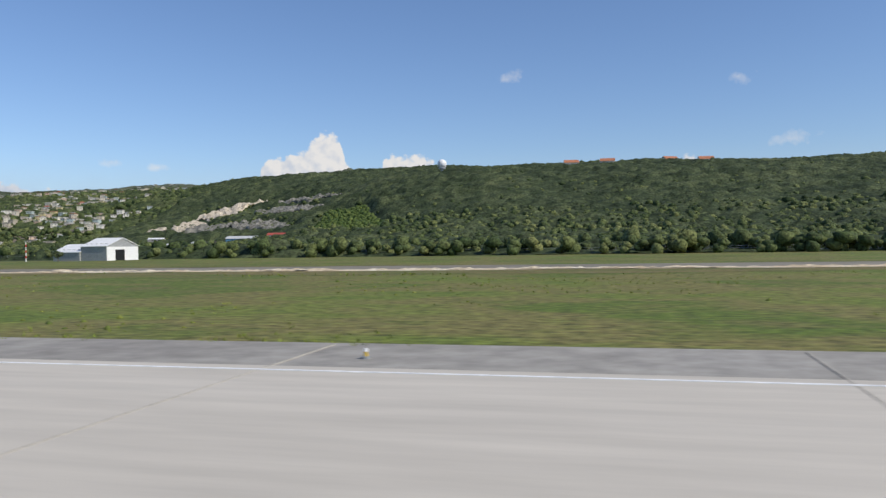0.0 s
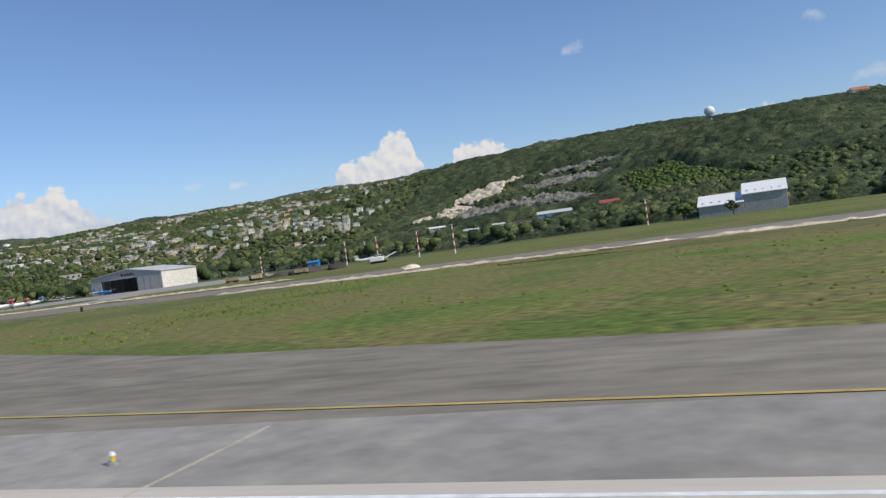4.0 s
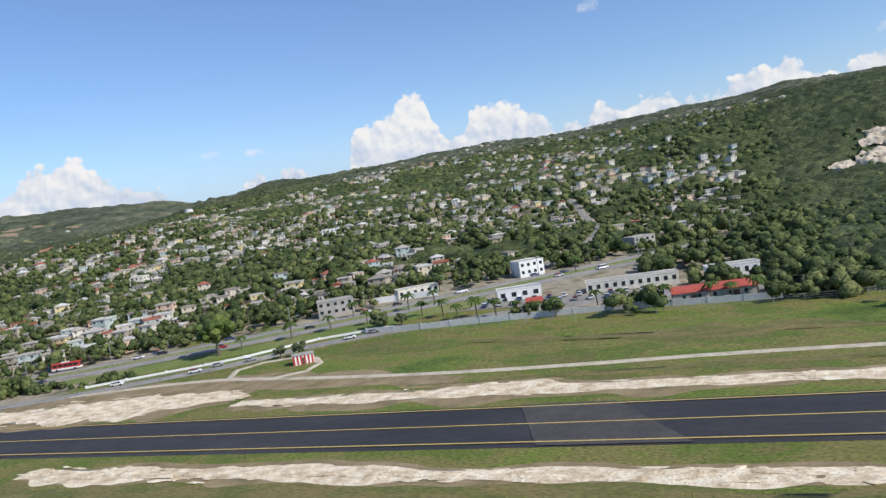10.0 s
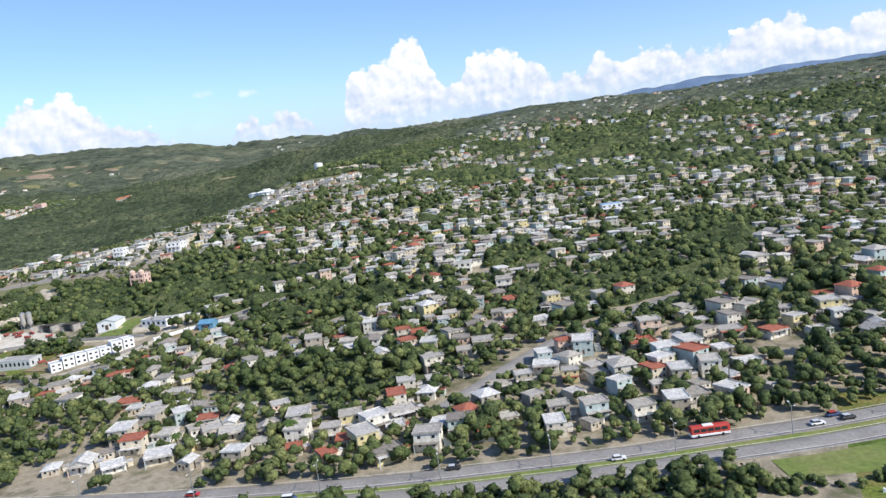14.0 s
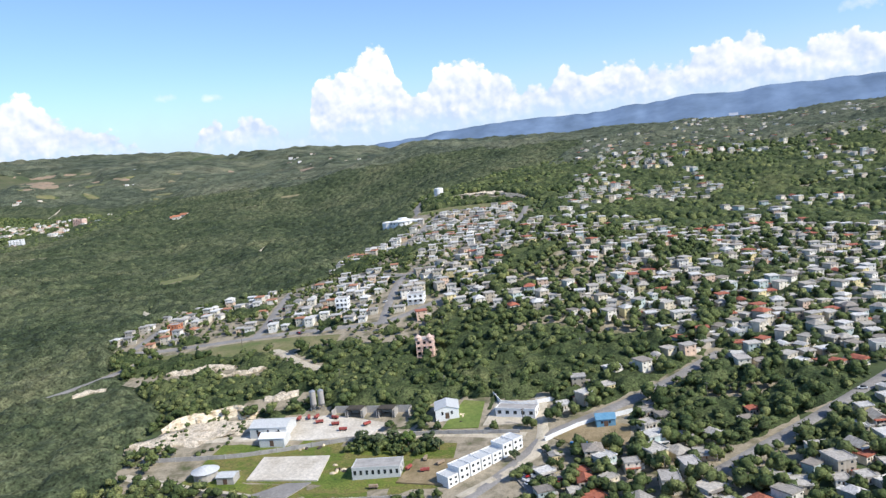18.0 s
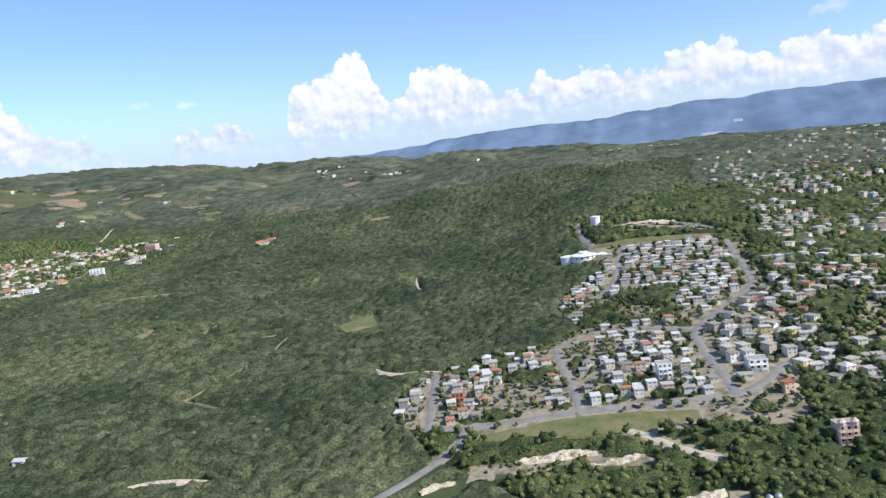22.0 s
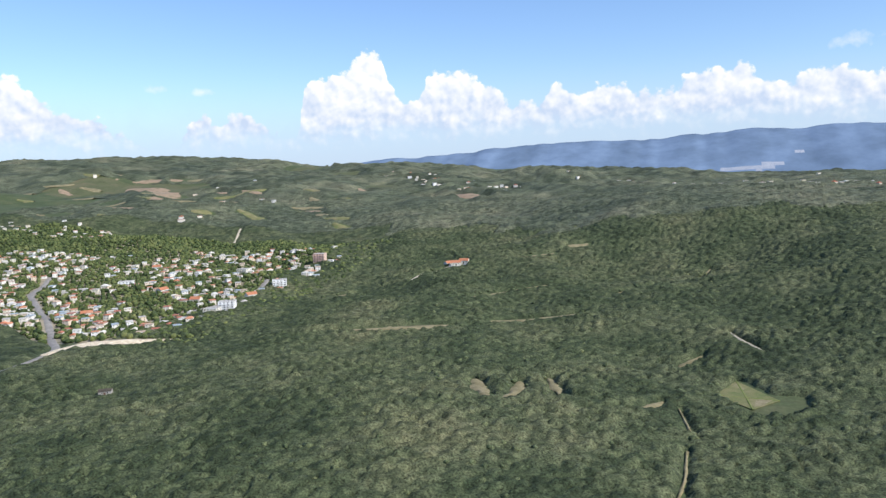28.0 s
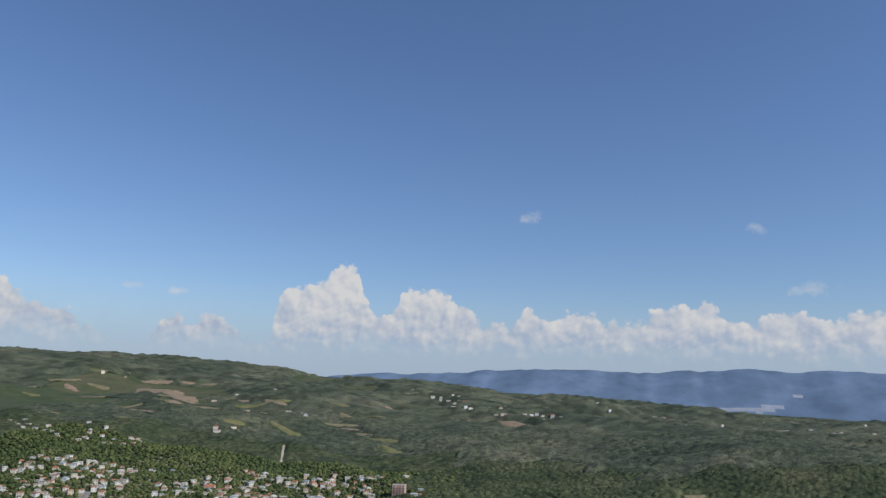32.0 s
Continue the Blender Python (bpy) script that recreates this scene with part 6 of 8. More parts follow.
def shed(name, x, y, turn, w, d, wall, ridge, wall_mat, roof_mat, label, doors=1, category="shed", gable_x=True, windows=0):
    """A building with a pitched roof; the ridge runs along x where gable_x is set."""
    e = thing(name, x, y, ground_z(x, y), turn, label, category)
    part("wall", boxed(-w / 2, -d / 2, -1.0, w / 2, d / 2, wall, bevel=0.02), wall_mat, e)
    bm = bmesh.new()
    span = d if gable_x else w
    out = [(-span / 2 - 0.25, wall - 0.06), (0, ridge - 0.05), (span / 2 + 0.25, wall - 0.06), (span / 2 + 0.25, wall + 0.06), (0, ridge + 0.09), (-span / 2 - 0.25, wall + 0.06)]
    length = w if gable_x else d
    prism(bm, out, -length / 2 - 0.2, length / 2 + 0.2)
    if gable_x:
        bmesh.ops.rotate(bm, verts=bm.verts, matrix=Matrix.Rotation(radians(90), 3, "Z"))
    part("roof", bm, roof_mat, e)
    bm = prism(bmesh.new(), [(-span / 2, wall), (span / 2, wall), (0, ridge - 0.06)], -length / 2 + 0.02, length / 2 - 0.02)
    if gable_x:
        bmesh.ops.rotate(bm, verts=bm.verts, matrix=Matrix.Rotation(radians(90), 3, "Z"))
    part("gable", bm, wall_mat, e)
    for k in range(doors):
        x0 = (k + 0.5) / doors * w - w / 2
        part("door", boxed(x0 - 0.6, -d / 2 - 0.04, 0, x0 + 0.6, -d / 2 + 0.03, min(1.8, wall * 0.75)), M_DOOR, e)
    for k in range(windows):
        x0 = (k + 0.75) / (windows + 0.5) * w - w / 2
        part("window", boxed(x0 - 0.3, -d / 2 - 0.05, wall * 0.42, x0 + 0.3, -d / 2 + 0.03, wall * 0.78), M_GLASS, e)
    return e


white_hangar = shed("white_hangar", -125.1, 160.5, -3, 7.4, 11, 3.4, 5.4, M_GREYWALL, M_WHITE, "tall blue-grey hangar with a white metal roof", 0, "hangar")
part("door", boxed(3.66, -2.6, 0, 3.75, 0.6, 2.6), M_BLACK, white_hangar, "dark open end door")
part("end_wall", boxed(3.7, -5.4, 0, 3.73, 5.4, 3.3), M_WHITE, white_hangar)
for k in range(5):
    part("skylight", boxed(-3.0 + 1.4 * k, -4.6, 4.0, -2.75 + 1.4 * k, -1.4, 4.1), M_GREYWALL, white_hangar)
low_hangar = shed("white_hangar_annexe", -132.8, 160.0, -3, 7.8, 10, 2.1, 4.0, M_GREYWALL, M_WHITE, "lower grey hangar annexe with a white metal roof", 0, "hangar")
for k in range(5):
    part("skylight", boxed(-3.2 + 1.5 * k, -4.2, 2.7, -2.95 + 1.5 * k, -1.2, 2.8), M_GREYWALL, low_hangar)
shed("roadside_cabin", -116.5, 180.5, 0, 2.4, 1.8, 1.2, 1.7, M_RED, M_WHITE, "small red cabin with a white roof", 1, "cabin")


def grey_hangar():
    e = thing("hangar", -281.8, 164.6, 0, 0, "grey steel hangar with a wide open front and cream end wall", "hangar")
    w, d, h, top = 23.6, 14.0, 4.5, 6.1
    bm = bmesh.new()
    # front: two jambs and a lintel round the opening
    box(bm, -w / 2, 0, 0, -8.4, 0.25, h)
    part("front_jamb", bm, M_GREYWALL, e)
    part("front_panel", boxed(4.6, 0, 0, w / 2, 0.25, h), M_GREYWALL, e)
    part("lintel", prism(bmesh.new(), [(-8.4, 3.7), (4.6, 3.7), (4.6, h), (w / 2, h), (0.8, top), (-w / 2, h), (-8.4, h)], 0.0, 0.25), M_GREYWALL, e)
    for k in range(3):
        part("sliding_door", boxed(4.0 + 2.2 * k, -0.18 - 0.05 * k, 0, 6.1 + 2.2 * k, -0.06 - 0.05 * k, 3.75), M_GREYWALL, e)
    part("side_wall", boxed(w / 2 - 0.2, 0.25, 0, w / 2, d, h), M_CREAM, e, "cream side wall")
    part("side_wall", boxed(-w / 2, 0.25, 0, -w / 2 + 0.2, d, h), M_GREYWALL, e)
    part("back_wall", boxed(-w / 2 + 0.2, d - 0.2, 0, w / 2 - 0.2, d, h), M_GREYWALL, e)
    for a, b, za, zb in ((-w / 2 - 0.3, 0.8, h, top), (0.8, w / 2 + 0.3, top, h)):
        part("roof", prism(bmesh.new(), [(a, za), (b, zb), (b, zb + 0.14), (a, za + 0.14)], -0.35, d + 0.3), M_SHEET, e)
    for k in range(7):
        x0 = -1.3 + k * 0.62
        part("wordmark", boxed(x0, -0.06, 4.35 + 0.1 * (k % 2), x0 + 0.42, -0.01, 4.85 + 0.25 * (k in (0, 3, 5))), M_BLACK, e)
    for k in range(6):
        part("frame", boxed(-8.2, 0.6 + 2.2 * k, 0, -8.0, 0.8 + 2.2 * k, 4.3), M_STEEL, e)
    part("floor_slab", boxed(-w / 2 + 0.2, 0.3, -0.2, w / 2 - 0.2, d - 0.2, 0.1), M_CONC, e)
    take(-281.8, 172, 12)


grey_hangar()


def aircraft(x, y, turn, length, span, body_mat, tail_mat, label, engines=2):
    """A small propeller plane parked on its wheels."""
    e = thing("propeller_plane", x, y, ground_z(x, y) + 0.08, turn, label, "aircraft", "parked planes")
    r = length * 0.055
    z = r * 2.0
    bm = bmesh.new()
    rings = []
    for px, k, dz in ((-0.5, 0.15, -0.1), (-0.46, 0.5, -0.05), (-0.38, 0.9, 0), (-0.2, 1.05, 0), (0.15, 1.0, 0), (0.36, 0.55, 0.25), (0.5, 0.12, 0.5)):
        rings.append([bm.verts.new((px * length, math.cos(a) * r * k, z + dz * r + math.sin(a) * r * k)) for a in [i * math.pi / 5 for i in range(10)]])
    for a, b in zip(rings[:-1], rings[1:]):
        for i in range(10):
            bm.faces.new((a[i], a[(i + 1) % 10], b[(i + 1) % 10], b[i]))
    bm.faces.new(rings[0])
    bm.faces.new(rings[-1][::-1])
    part("fuselage", bm, body_mat, e, smooth=True)
    for s in (-1, 1):
        bm = bmesh.new()
        prism(bm, [(-0.09 * length, z + r * 0.7), (0.06 * length, z + r * 0.7), (0.05 * length, z + r * 0.85), (-0.07 * length, z + r * 0.9)], 0, s * span / 2)
        part("wing", bm, M_WHITE, e)
        part("tailplane", prism(bmesh.new(), [(0.40 * length, z + r * 2.6), (0.49 * length, z + r * 2.6), (0.49 * length, z + r * 2.75), (0.41 * length, z + r * 2.75)], 0, s * span * 0.17), body_mat, e)
        part("main_wheel", rod(bmesh.new(), (0, s * r * 1.5, r * 0.45), (0, s * r * 1.8, r * 0.45), r * 0.45, sides=12), M_RUBBER, e)
        if engines == 2:
            eng = part("engine", rod(bmesh.new(), (-0.16 * length, s * span * 0.17, z + r * 0.6), (0.05 * length, s * span * 0.17, z + r * 0.6), r * 0.42, r * 0.3, 10), body_mat, e)
            part("propeller", boxed(-0.17 * length, s * span * 0.17 - r * 0.1, z - r * 0.7, -0.165 * length, s * span * 0.17 + r * 0.1, z + r * 1.9), M_BLACK, eng)
    if engines == 1:
        part("propeller", boxed(-0.51 * length, -r * 0.1, z - r * 1.3, -0.5 * length, r * 0.1, z + r * 1.1), M_BLACK, e)
    part("tail_fin", prism(bmesh.new(), [(0.34 * length, z + r * 0.5), (0.5 * length, z + r * 0.6), (0.51 * length, z + r * 3.0), (0.43 * length, z + r * 3.0)], -r * 0.08, r * 0.08), tail_mat, e)
    part("cockpit_window", boxed(-0.44 * length, -r * 0.62, z + r * 0.32, -0.37 * length, r * 0.62, z + r * 0.72), M_GLASS, e)
    part("nose_wheel", rod(bmesh.new(), (-0.36 * length, -r * 0.12, r * 0.35), (-0.36 * length, r * 0.12, r * 0.35), r * 0.35, sides=10), M_RUBBER, e)
    part("nose_leg", rod(bmesh.new(), (-0.36 * length, 0, r * 0.4), (-0.36 * length, 0, z - r * 0.6), r * 0.08), M_STEEL, e)
    for s in (-1, 1):
        part("gear_leg", rod(bmesh.new(), (0, s * r * 1.65, r * 0.45), (0, s * r * 0.6, z - r * 0.5), r * 0.1), M_STEEL, e)
    return e


aircraft(-287.8, 162.2, 170, 7.4, 7.5, M_BLUE, M_BLUE, "bright blue twin-propeller plane parked at the hangar")
aircraft(-294.2, 135.4, 68, 8.6, 9.6, M_WHITE, M_RED, "white twin-propeller plane with a red tail on the apron edge")
aircraft(-297.5, 143.0, 60, 7.6, 8.0, M_WHITE, M_RED, "white and red twin-propeller plane parked in a row")
aircraft(-299.5, 149.5, 60, 7.0, 7.4, M_WHITE, M_BLUE, "white twin-propeller plane parked in a row")
aircraft(-295.0, 156.0, 150, 4.6, 6.2, M_WHITE, M_WHITE, "small white single-engine plane on the apron", 1)
aircraft(-196.5, 137.5, 200, 6.4, 6.8, M_WHITE, M_WHITE, "white disused plane beside the works area", 2)


def car_at_origin(name, l, w, h, label, category, van=False):
    e = thing(name, 0, 0, 0, 0, label, category)
    hl, hw = l / 2, w / 2
    bm = prism(bmesh.new(), [(-hl, 0.16), (hl, 0.16), (hl, h * 0.52), (hl * 0.9, h * 0.6), (-hl * 0.94, h * 0.58), (-hl, h * 0.48)], -hw, hw)
    bmesh.ops.bevel(bm, geom=list(bm.edges), offset=0.03, segments=1, affect="EDGES")
    part("body", bm, M_CARS, e)
    f = 0.82 if van else 0.45
    part("cabin", prism(bmesh.new(), [(-hl * 0.86, h * 0.56), (hl * f, h * 0.56), (hl * (f - 0.22), h * 0.93), (-hl * 0.66, h * 0.93)], -hw * 0.9, hw * 0.9), M_GLASS, e)
    part("roof_panel", boxed(-hl * 0.64, -hw * 0.82, h * 0.92, hl * (f - 0.24), hw * 0.82, h), M_CARS, e)
    for sx in (-0.62, 0.62):
        for sy in (-1, 1):
            part("wheel", rod(bmesh.new(), (sx * hl, sy * (hw - 0.12), 0.19), (sx * hl, sy * (hw + 0.01), 0.19), 0.19, sides=10), M_RUBBER, e)
    return e


CAR = car_at_origin("car", 2.55, 1.05, 0.85, "saloon car on the road", "car")
tagged(CAR, group="cars on the roads")
CAR.matrix_basis = pose(-517.3, 133.2, ground_z(-517.3, 133.2) + 0.33, 0, 0, 22)
VAN = car_at_origin("van", 2.9, 1.15, 1.15, "white minibus on the road", "van", True)
tagged(VAN, group="cars on the roads")
VAN.matrix_basis = pose(-405, 207.5, ground_z(-405, 207.5) + 0.33, 0, 0, 44)


def along(line, x):
    """A place and heading on a road line at the given x."""
    p = smooth_line(line, 1.0)
    i = int(np.argmin(np.abs(p[:, 0] - x)))
    j = min(i + 1, len(p) - 1)
    i = j - 1
    return p[i, 0], p[i, 1], math.degrees(math.atan2(p[j, 1] - p[i, 1], p[j, 0] - p[i, 0]))


for x, off, van in ((-486, 2.2, 0), (-483, 4.3, 0), (-480.5, 2.4, 0), (-464, -4.2, 0), (-447, -2.2, 0), (-437, 2.4, 0), (-432, 4.2, 0), (-417, 2.2, 1), (-402, 4.2, 0), (-395, -2.4, 0), (-385, -4.2, 1), (-372, 2.2, 0), (-360, -2.4, 0), (-350, 4.2, 0), (-545, 4.2, 0), (-570, -2.2, 1), (-590, 2.4, 0), (-612, -4.2, 0), (-340, -2.3, 0), (-468, 4.2, 0)):
    px, py, a = along(beside(HIGHWAY, off), x)
    copy_thing(VAN if van else CAR, pose(px, py, ground_z(px, py) + 0.33, 0, 0, a))
for x, off in ((-439.8, 0.9), (-442.5, -0.9), (-446.6, -0.9), (-455.3, -0.9), (-453, 0.9), (-430, -0.9), (-426, 0.9), (-470, 0.9)):
    px, py, a = along(beside(SERVICE, off), x)
    copy_thing(CAR, pose(px, py, ground_z(px, py) + 0.24, 0, 0, a))


def bus():
    x, y, a = along(beside(HIGHWAY, 4.2), -503)
    e = thing("bus", x, y, ground_z(x, y) + 0.33, a, "bright red coach with a white lower band on the highway", "bus")
    part("body", boxed(-3.4, -0.75, 0.25, 3.4, 0.75, 1.9, bevel=0.08), M_RED, e)
    part("lower_band", boxed(-3.42, -0.77, 0.3, 3.42, 0.77, 0.7), M_WHITE, e)
    for s in (-1, 1):
        for k in range(5):
            part("side_window", boxed(-3.0 + k * 1.22, s * 0.75 - 0.02, 1.05, -1.95 + k * 1.22, s * 0.75 + 0.02, 1.6), M_GLASS, e)
        for px in (-2.2, 2.1):
            part("wheel", rod(bmesh.new(), (px, s * 0.6, 0.28), (px, s * 0.78, 0.28), 0.28, sides=12), M_RUBBER, e)
    part("windscreen", boxed(3.38, -0.65, 0.9, 3.43, 0.65, 1.7), M_GLASS, e)
    part("roof_unit", boxed(-1.2, -0.5, 1.88, 0.6, 0.5, 2.05), M_WHITE, e)


bus()


# ---- poles and lamps ----
def pole_at_origin(banded):
    e = thing("obstruction_pole" if banded else "utility_pole", 0, 0, 0, 0, "white pole with red bands at the airfield edge" if banded else "weathered wooden utility pole with crossarm", "pole", "poles")
    part("shaft", rod(bmesh.new(), (0, 0, -0.3), (0, 0, 5.0), 0.13, 0.09), M_WHITE if banded else M_BARK, e)
    if banded:
        for z in (0.8, 2.2, 3.6):
            part("band", rod(bmesh.new(), (0, 0, z), (0, 0, z + 0.6), 0.15), M_RED, e)
        part("top_light", rod(bmesh.new(), (-0.45, 0, 5.0), (0.45, 0, 5.0), 0.07), M_STEEL, e)
    else:
        part("crossarm", boxed(-0.7, -0.06, 4.5, 0.7, 0.06, 4.63), M_BARK, e)
        for k in (-0.6, -0.2, 0.2, 0.6):
            part("insulator", rod(bmesh.new(), (k, 0, 4.62), (k, 0, 4.76), 0.05), M_STEEL, e)
    return e


BANDED, POST = pole_at_origin(True), pole_at_origin(False)
spots = [(-176, 128), (-188, 141), (-198, 143.7), (-207.5, 148.2), (-146.5, 157), (-228, 199), (-262, 198)]
BANDED.matrix_basis = pose(*spots[0], ground_z(*spots[0]))
for x, y in spots[1:]:
    copy_thing(BANDED, pose(x, y, ground_z(x, y)))
spots = [(-313, 192), (-300, 205), (-330, 190), (-345, 200), (-390, 214), (-420, 196), (-466, 166), (-440, 195), (-500, 165), (-520, 190), (-560, 175), (-590, 160), (-620, 150), (-600, 200), (-650, 190), (-640, 230), (-560, 230), (-690, 215), (-720, 235), (-760, 240), (-500, 215), (-455, 235), (-610, 260), (-680, 262), (-735, 280), (-880, 270), (-820, 272), (-790, 300), (-800, 345)]
POST.matrix_basis = pose(*spots[0], ground_z(*spots[0]), 0, 0, 30)
for k, (x, y) in enumerate(spots[1:]):
    copy_thing(POST, pose(x, y, ground_z(x, y), 0, 0, 37 * k % 180))


def lamp_at_origin():
    e = thing("street_lamp", 0, 0, 0, 0, "tall galvanised street lamp on the highway median", "street lamp", "highway lamps")
    part("pole", rod(bmesh.new(), (0, 0, 0), (0, 0, 5.2), 0.1, 0.06), M_STEEL, e)
    for s in (-1, 1):
        arm = part("arm", rod(bmesh.new(), (0, 0, 5.15), (0, s * 1.1, 5.4), 0.045), M_STEEL, e)
        part("lamp_head", boxed(-0.09, s * 1.1 - 0.25, 5.36, 0.09, s * 1.1 + 0.25, 5.46, bevel=0.02), M_WHITE, arm)
    return e


LAMP = lamp_at_origin()
for k, x in enumerate((-546, -527.5, -508, -489.5, -471, -452, -436, -420, -400, -378, -355, -566, -588, -610, -632)):
    px, py, a = along(HIGHWAY, x)
    m = pose(px, py, ground_z(px, py) + 0.4, 0, 0, a)
    if k == 0:
        LAMP.matrix_basis = m
    else:
        copy_thing(LAMP, m)


# ---- palms and single trees ----
def palm_at_origin(seed):
    g = random.Random(seed)
    e = thing("palm_tree", 0, 0, 0, 0, "tall coconut palm with drooping fronds by the fence", "palm tree", "palms")
    bm = bmesh.new()
    pts = [Vector((0.12 * math.sin(k * 0.5), 0.1 * k * 0.3, k * 0.75)) for k in range(6)]
    for a, b in zip(pts[:-1], pts[1:]):
        rod(bm, a, b, 0.16 - 0.012 * a.z, 0.16 - 0.012 * b.z, 7)
    part("trunk", bm, M_BARK, e)
    top = pts[-1]
    for k in range(13):
        a, up = k * 2.4 + g.random() * 0.4, g.uniform(0.1, 0.9)
        bm = bmesh.new()
        spine = []
        for s in range(6):
            q = s / 5
            r = 1.75 * q
            spine.append(top + Vector((math.cos(a) * r, math.sin(a) * r, 0.9 * up * q * 1.6 - 1.6 * q * q)))
        side = Vector((-math.sin(a), math.cos(a), 0))
        for s in range(5):
            w0, w1 = 0.34 * math.sin(math.pi * (0.1 + 0.85 * s / 5)), 0.34 * math.sin(math.pi * (0.1 + 0.85 * (s + 1) / 5))
            for sg in (-1, 1):
                drop = Vector((0, 0, -0.16))
                bm.faces.new([bm.verts.new(p) for p in (spine[s], spine[s + 1], spine[s + 1] + side * sg * w1 + drop, spine[s] + side * sg * w0 + drop)])
        part("frond", bm, M_PALM, e)
    return e


PALMS = [palm_at_origin(k) for k in range(2)]
spots = [(-457, 150), (-447.5, 156), (-440, 161), (-432, 164), (-426, 174), (-421, 178), (-409.2, 162.3), (-405.2, 163.8), (-400.3, 161.8), (-395.5, 160.4), (-390.9, 159.6), (-386.6, 157.8), (-379.2, 163.9), (-374.6, 165.5), (-365.9, 160.8), (-357.4, 161.8), (-353.6, 161.9), (-348.9, 162), (-414, 166), (-420, 168), (-330, 150), (-392, 205), (-404, 218), (-378, 226), (-425, 192), (-440, 172), (-610, 132), (-585, 138)]
for k, (x, y) in enumerate(spots):
    m = pose(x, y, ground_z(x, y), 0, 0, 71 * k) @ Matrix.Scale(0.8 + 0.35 * ((k * 37) % 10) / 10, 4)
    if k < 2:
        PALMS[k].matrix_basis = m
    else:
        c = copy_thing(PALMS[k % 2], m)
        c.scale = m.to_scale()


def tree_at_origin(seed, mat, label, tall=3.0):
    g = random.Random(seed)
    e = thing("tree", 0, 0, 0, 0, label, "tree", "single trees")
    bm = bmesh.new()
    rod(bm, (0, 0, -0.4), (0.1, 0, tall * 0.55), 0.26, 0.15, 8)
    part("trunk", bm, M_BARK, e)
    for k in range(5):
        a = k * 1.26 + g.random()
        part("limb", rod(bmesh.new(), (0.1, 0, tall * 0.5), (math.cos(a) * 1.5, math.sin(a) * 1.5, tall * 0.85), 0.12, 0.05, 6), M_BARK, e)
    vs, fs, n = [], [], 0
    r = np.random.default_rng(seed)
    for k in range(34):
        v, f = clump(seed * 100 + k, 1)
        d = r.normal(size=3)
        d /= np.linalg.norm(d)
        c = d * np.array([2.0, 2.0, 1.25]) * r.uniform(0.55, 1.0) + (0, 0, tall)
        vs.append(v * r.uniform(0.45, 0.85) + c)
        fs.append(f + n)
        n += len(v)
    me = mesh_from_arrays("crown", np.concatenate(vs), np.concatenate(fs), [mat])
    new("crown", me).parent = e
    return e


TREES = [tree_at_origin(1, M_LEAF2, "large spreading bright green tree on the verge"), tree_at_origin(2, M_LEAF, "dark green broadleaf tree"), tree_at_origin(3, M_LEAF, "dark green broadleaf tree", 2.4), tree_at_origin(4, M_LEAF2, "light green broadleaf tree", 2.6)]
spots = [(-460.5, 146.5, 1.9, 0), (-426, 157, 0.8, 1), (-422, 161, 0.7, 2), (-436, 141, 0.75, 2), (-440, 140, 0.6, 1), (-322, 140, 0.8, 1), (-318, 134, 0.6, 2), (-325, 136, 0.55, 3), (-318, 146, 0.8, 1), (-327, 146, 0.9, 2), (-303, 146, 0.7, 1), (-334, 160, 0.9, 1), (-340, 165, 0.8, 2), (-131, 150, 0.6, 1), (-140, 165, 0.8, 3), (-735, 203, 1.0, 1), (-730, 201.5, 1.1, 2), (-726, 204, 0.9, 1), (-721, 203, 1.0, 3), (-715, 204, 0.9, 2), (-711, 201, 0.8, 1), (-709, 166, 0.8, 3), (-688, 196, 0.7, 1), (-712, 236, 0.9, 2), (-725, 240, 1.0, 3)]
used = set()
for x, y, s, k in spots:
    m = pose(x, y, ground_z(x, y), 0, 0, (x * 31) % 360) @ Matrix.Scale(s, 4)
    if k not in used:
        TREES[k].matrix_basis = m
        used.add(k)
    else:
        copy_thing(TREES[k], m).scale = (s, s, s)

# ---- buildings beside the airfield ----
yellow = shed("clubhouse", -311.2, 139.2, 28, 9.0, 3.8, 1.7, 2.8, M_YELLOW, M_GREENROOF, "yellow bungalow with a green metal roof and white porch", 1, "house", True, 5)
part("porch", boxed(-5.6, -1.4, 0, -4.5, 1.4, 1.6), M_WHITE, yellow)
part("porch_roof", boxed(-5.8, -1.6, 1.6, -4.4, 1.6, 1.75), M_GREENROOF, yellow)
part("dormer", boxed(0.8, -2.4, 0.9, 2.6, -1.8, 2.1, bevel=0.05), M_WHITE, yellow)


def striped_hut():
    x, y = -431.2, 134.8
    e = thing("striped_hut", x, y, ground_z(x, y), 35, "small red and white striped equipment hut", "hut")
    part("wall", boxed(-2.0, -1.2, -0.2, 2.0, 1.2, 1.75), M_WHITE, e)
    for k in range(6):
        part("stripe", boxed(-2.0 + k * 0.7, -1.23, 0, -1.65 + k * 0.7, -1.2, 1.7), M_RED, e)
    for k in range(3):
        part("stripe", boxed(2.0, -1.1 + k * 0.8, 0, 2.03, -0.7 + k * 0.8, 1.7), M_RED, e)
    part("roof", boxed(-2.15, -1.35, 1.75, 2.15, 1.35, 1.9), M_CONC, e)
    part("door", boxed(-0.3, -1.26, 0, 0.2, -1.2, 1.3), M_DOOR, e)


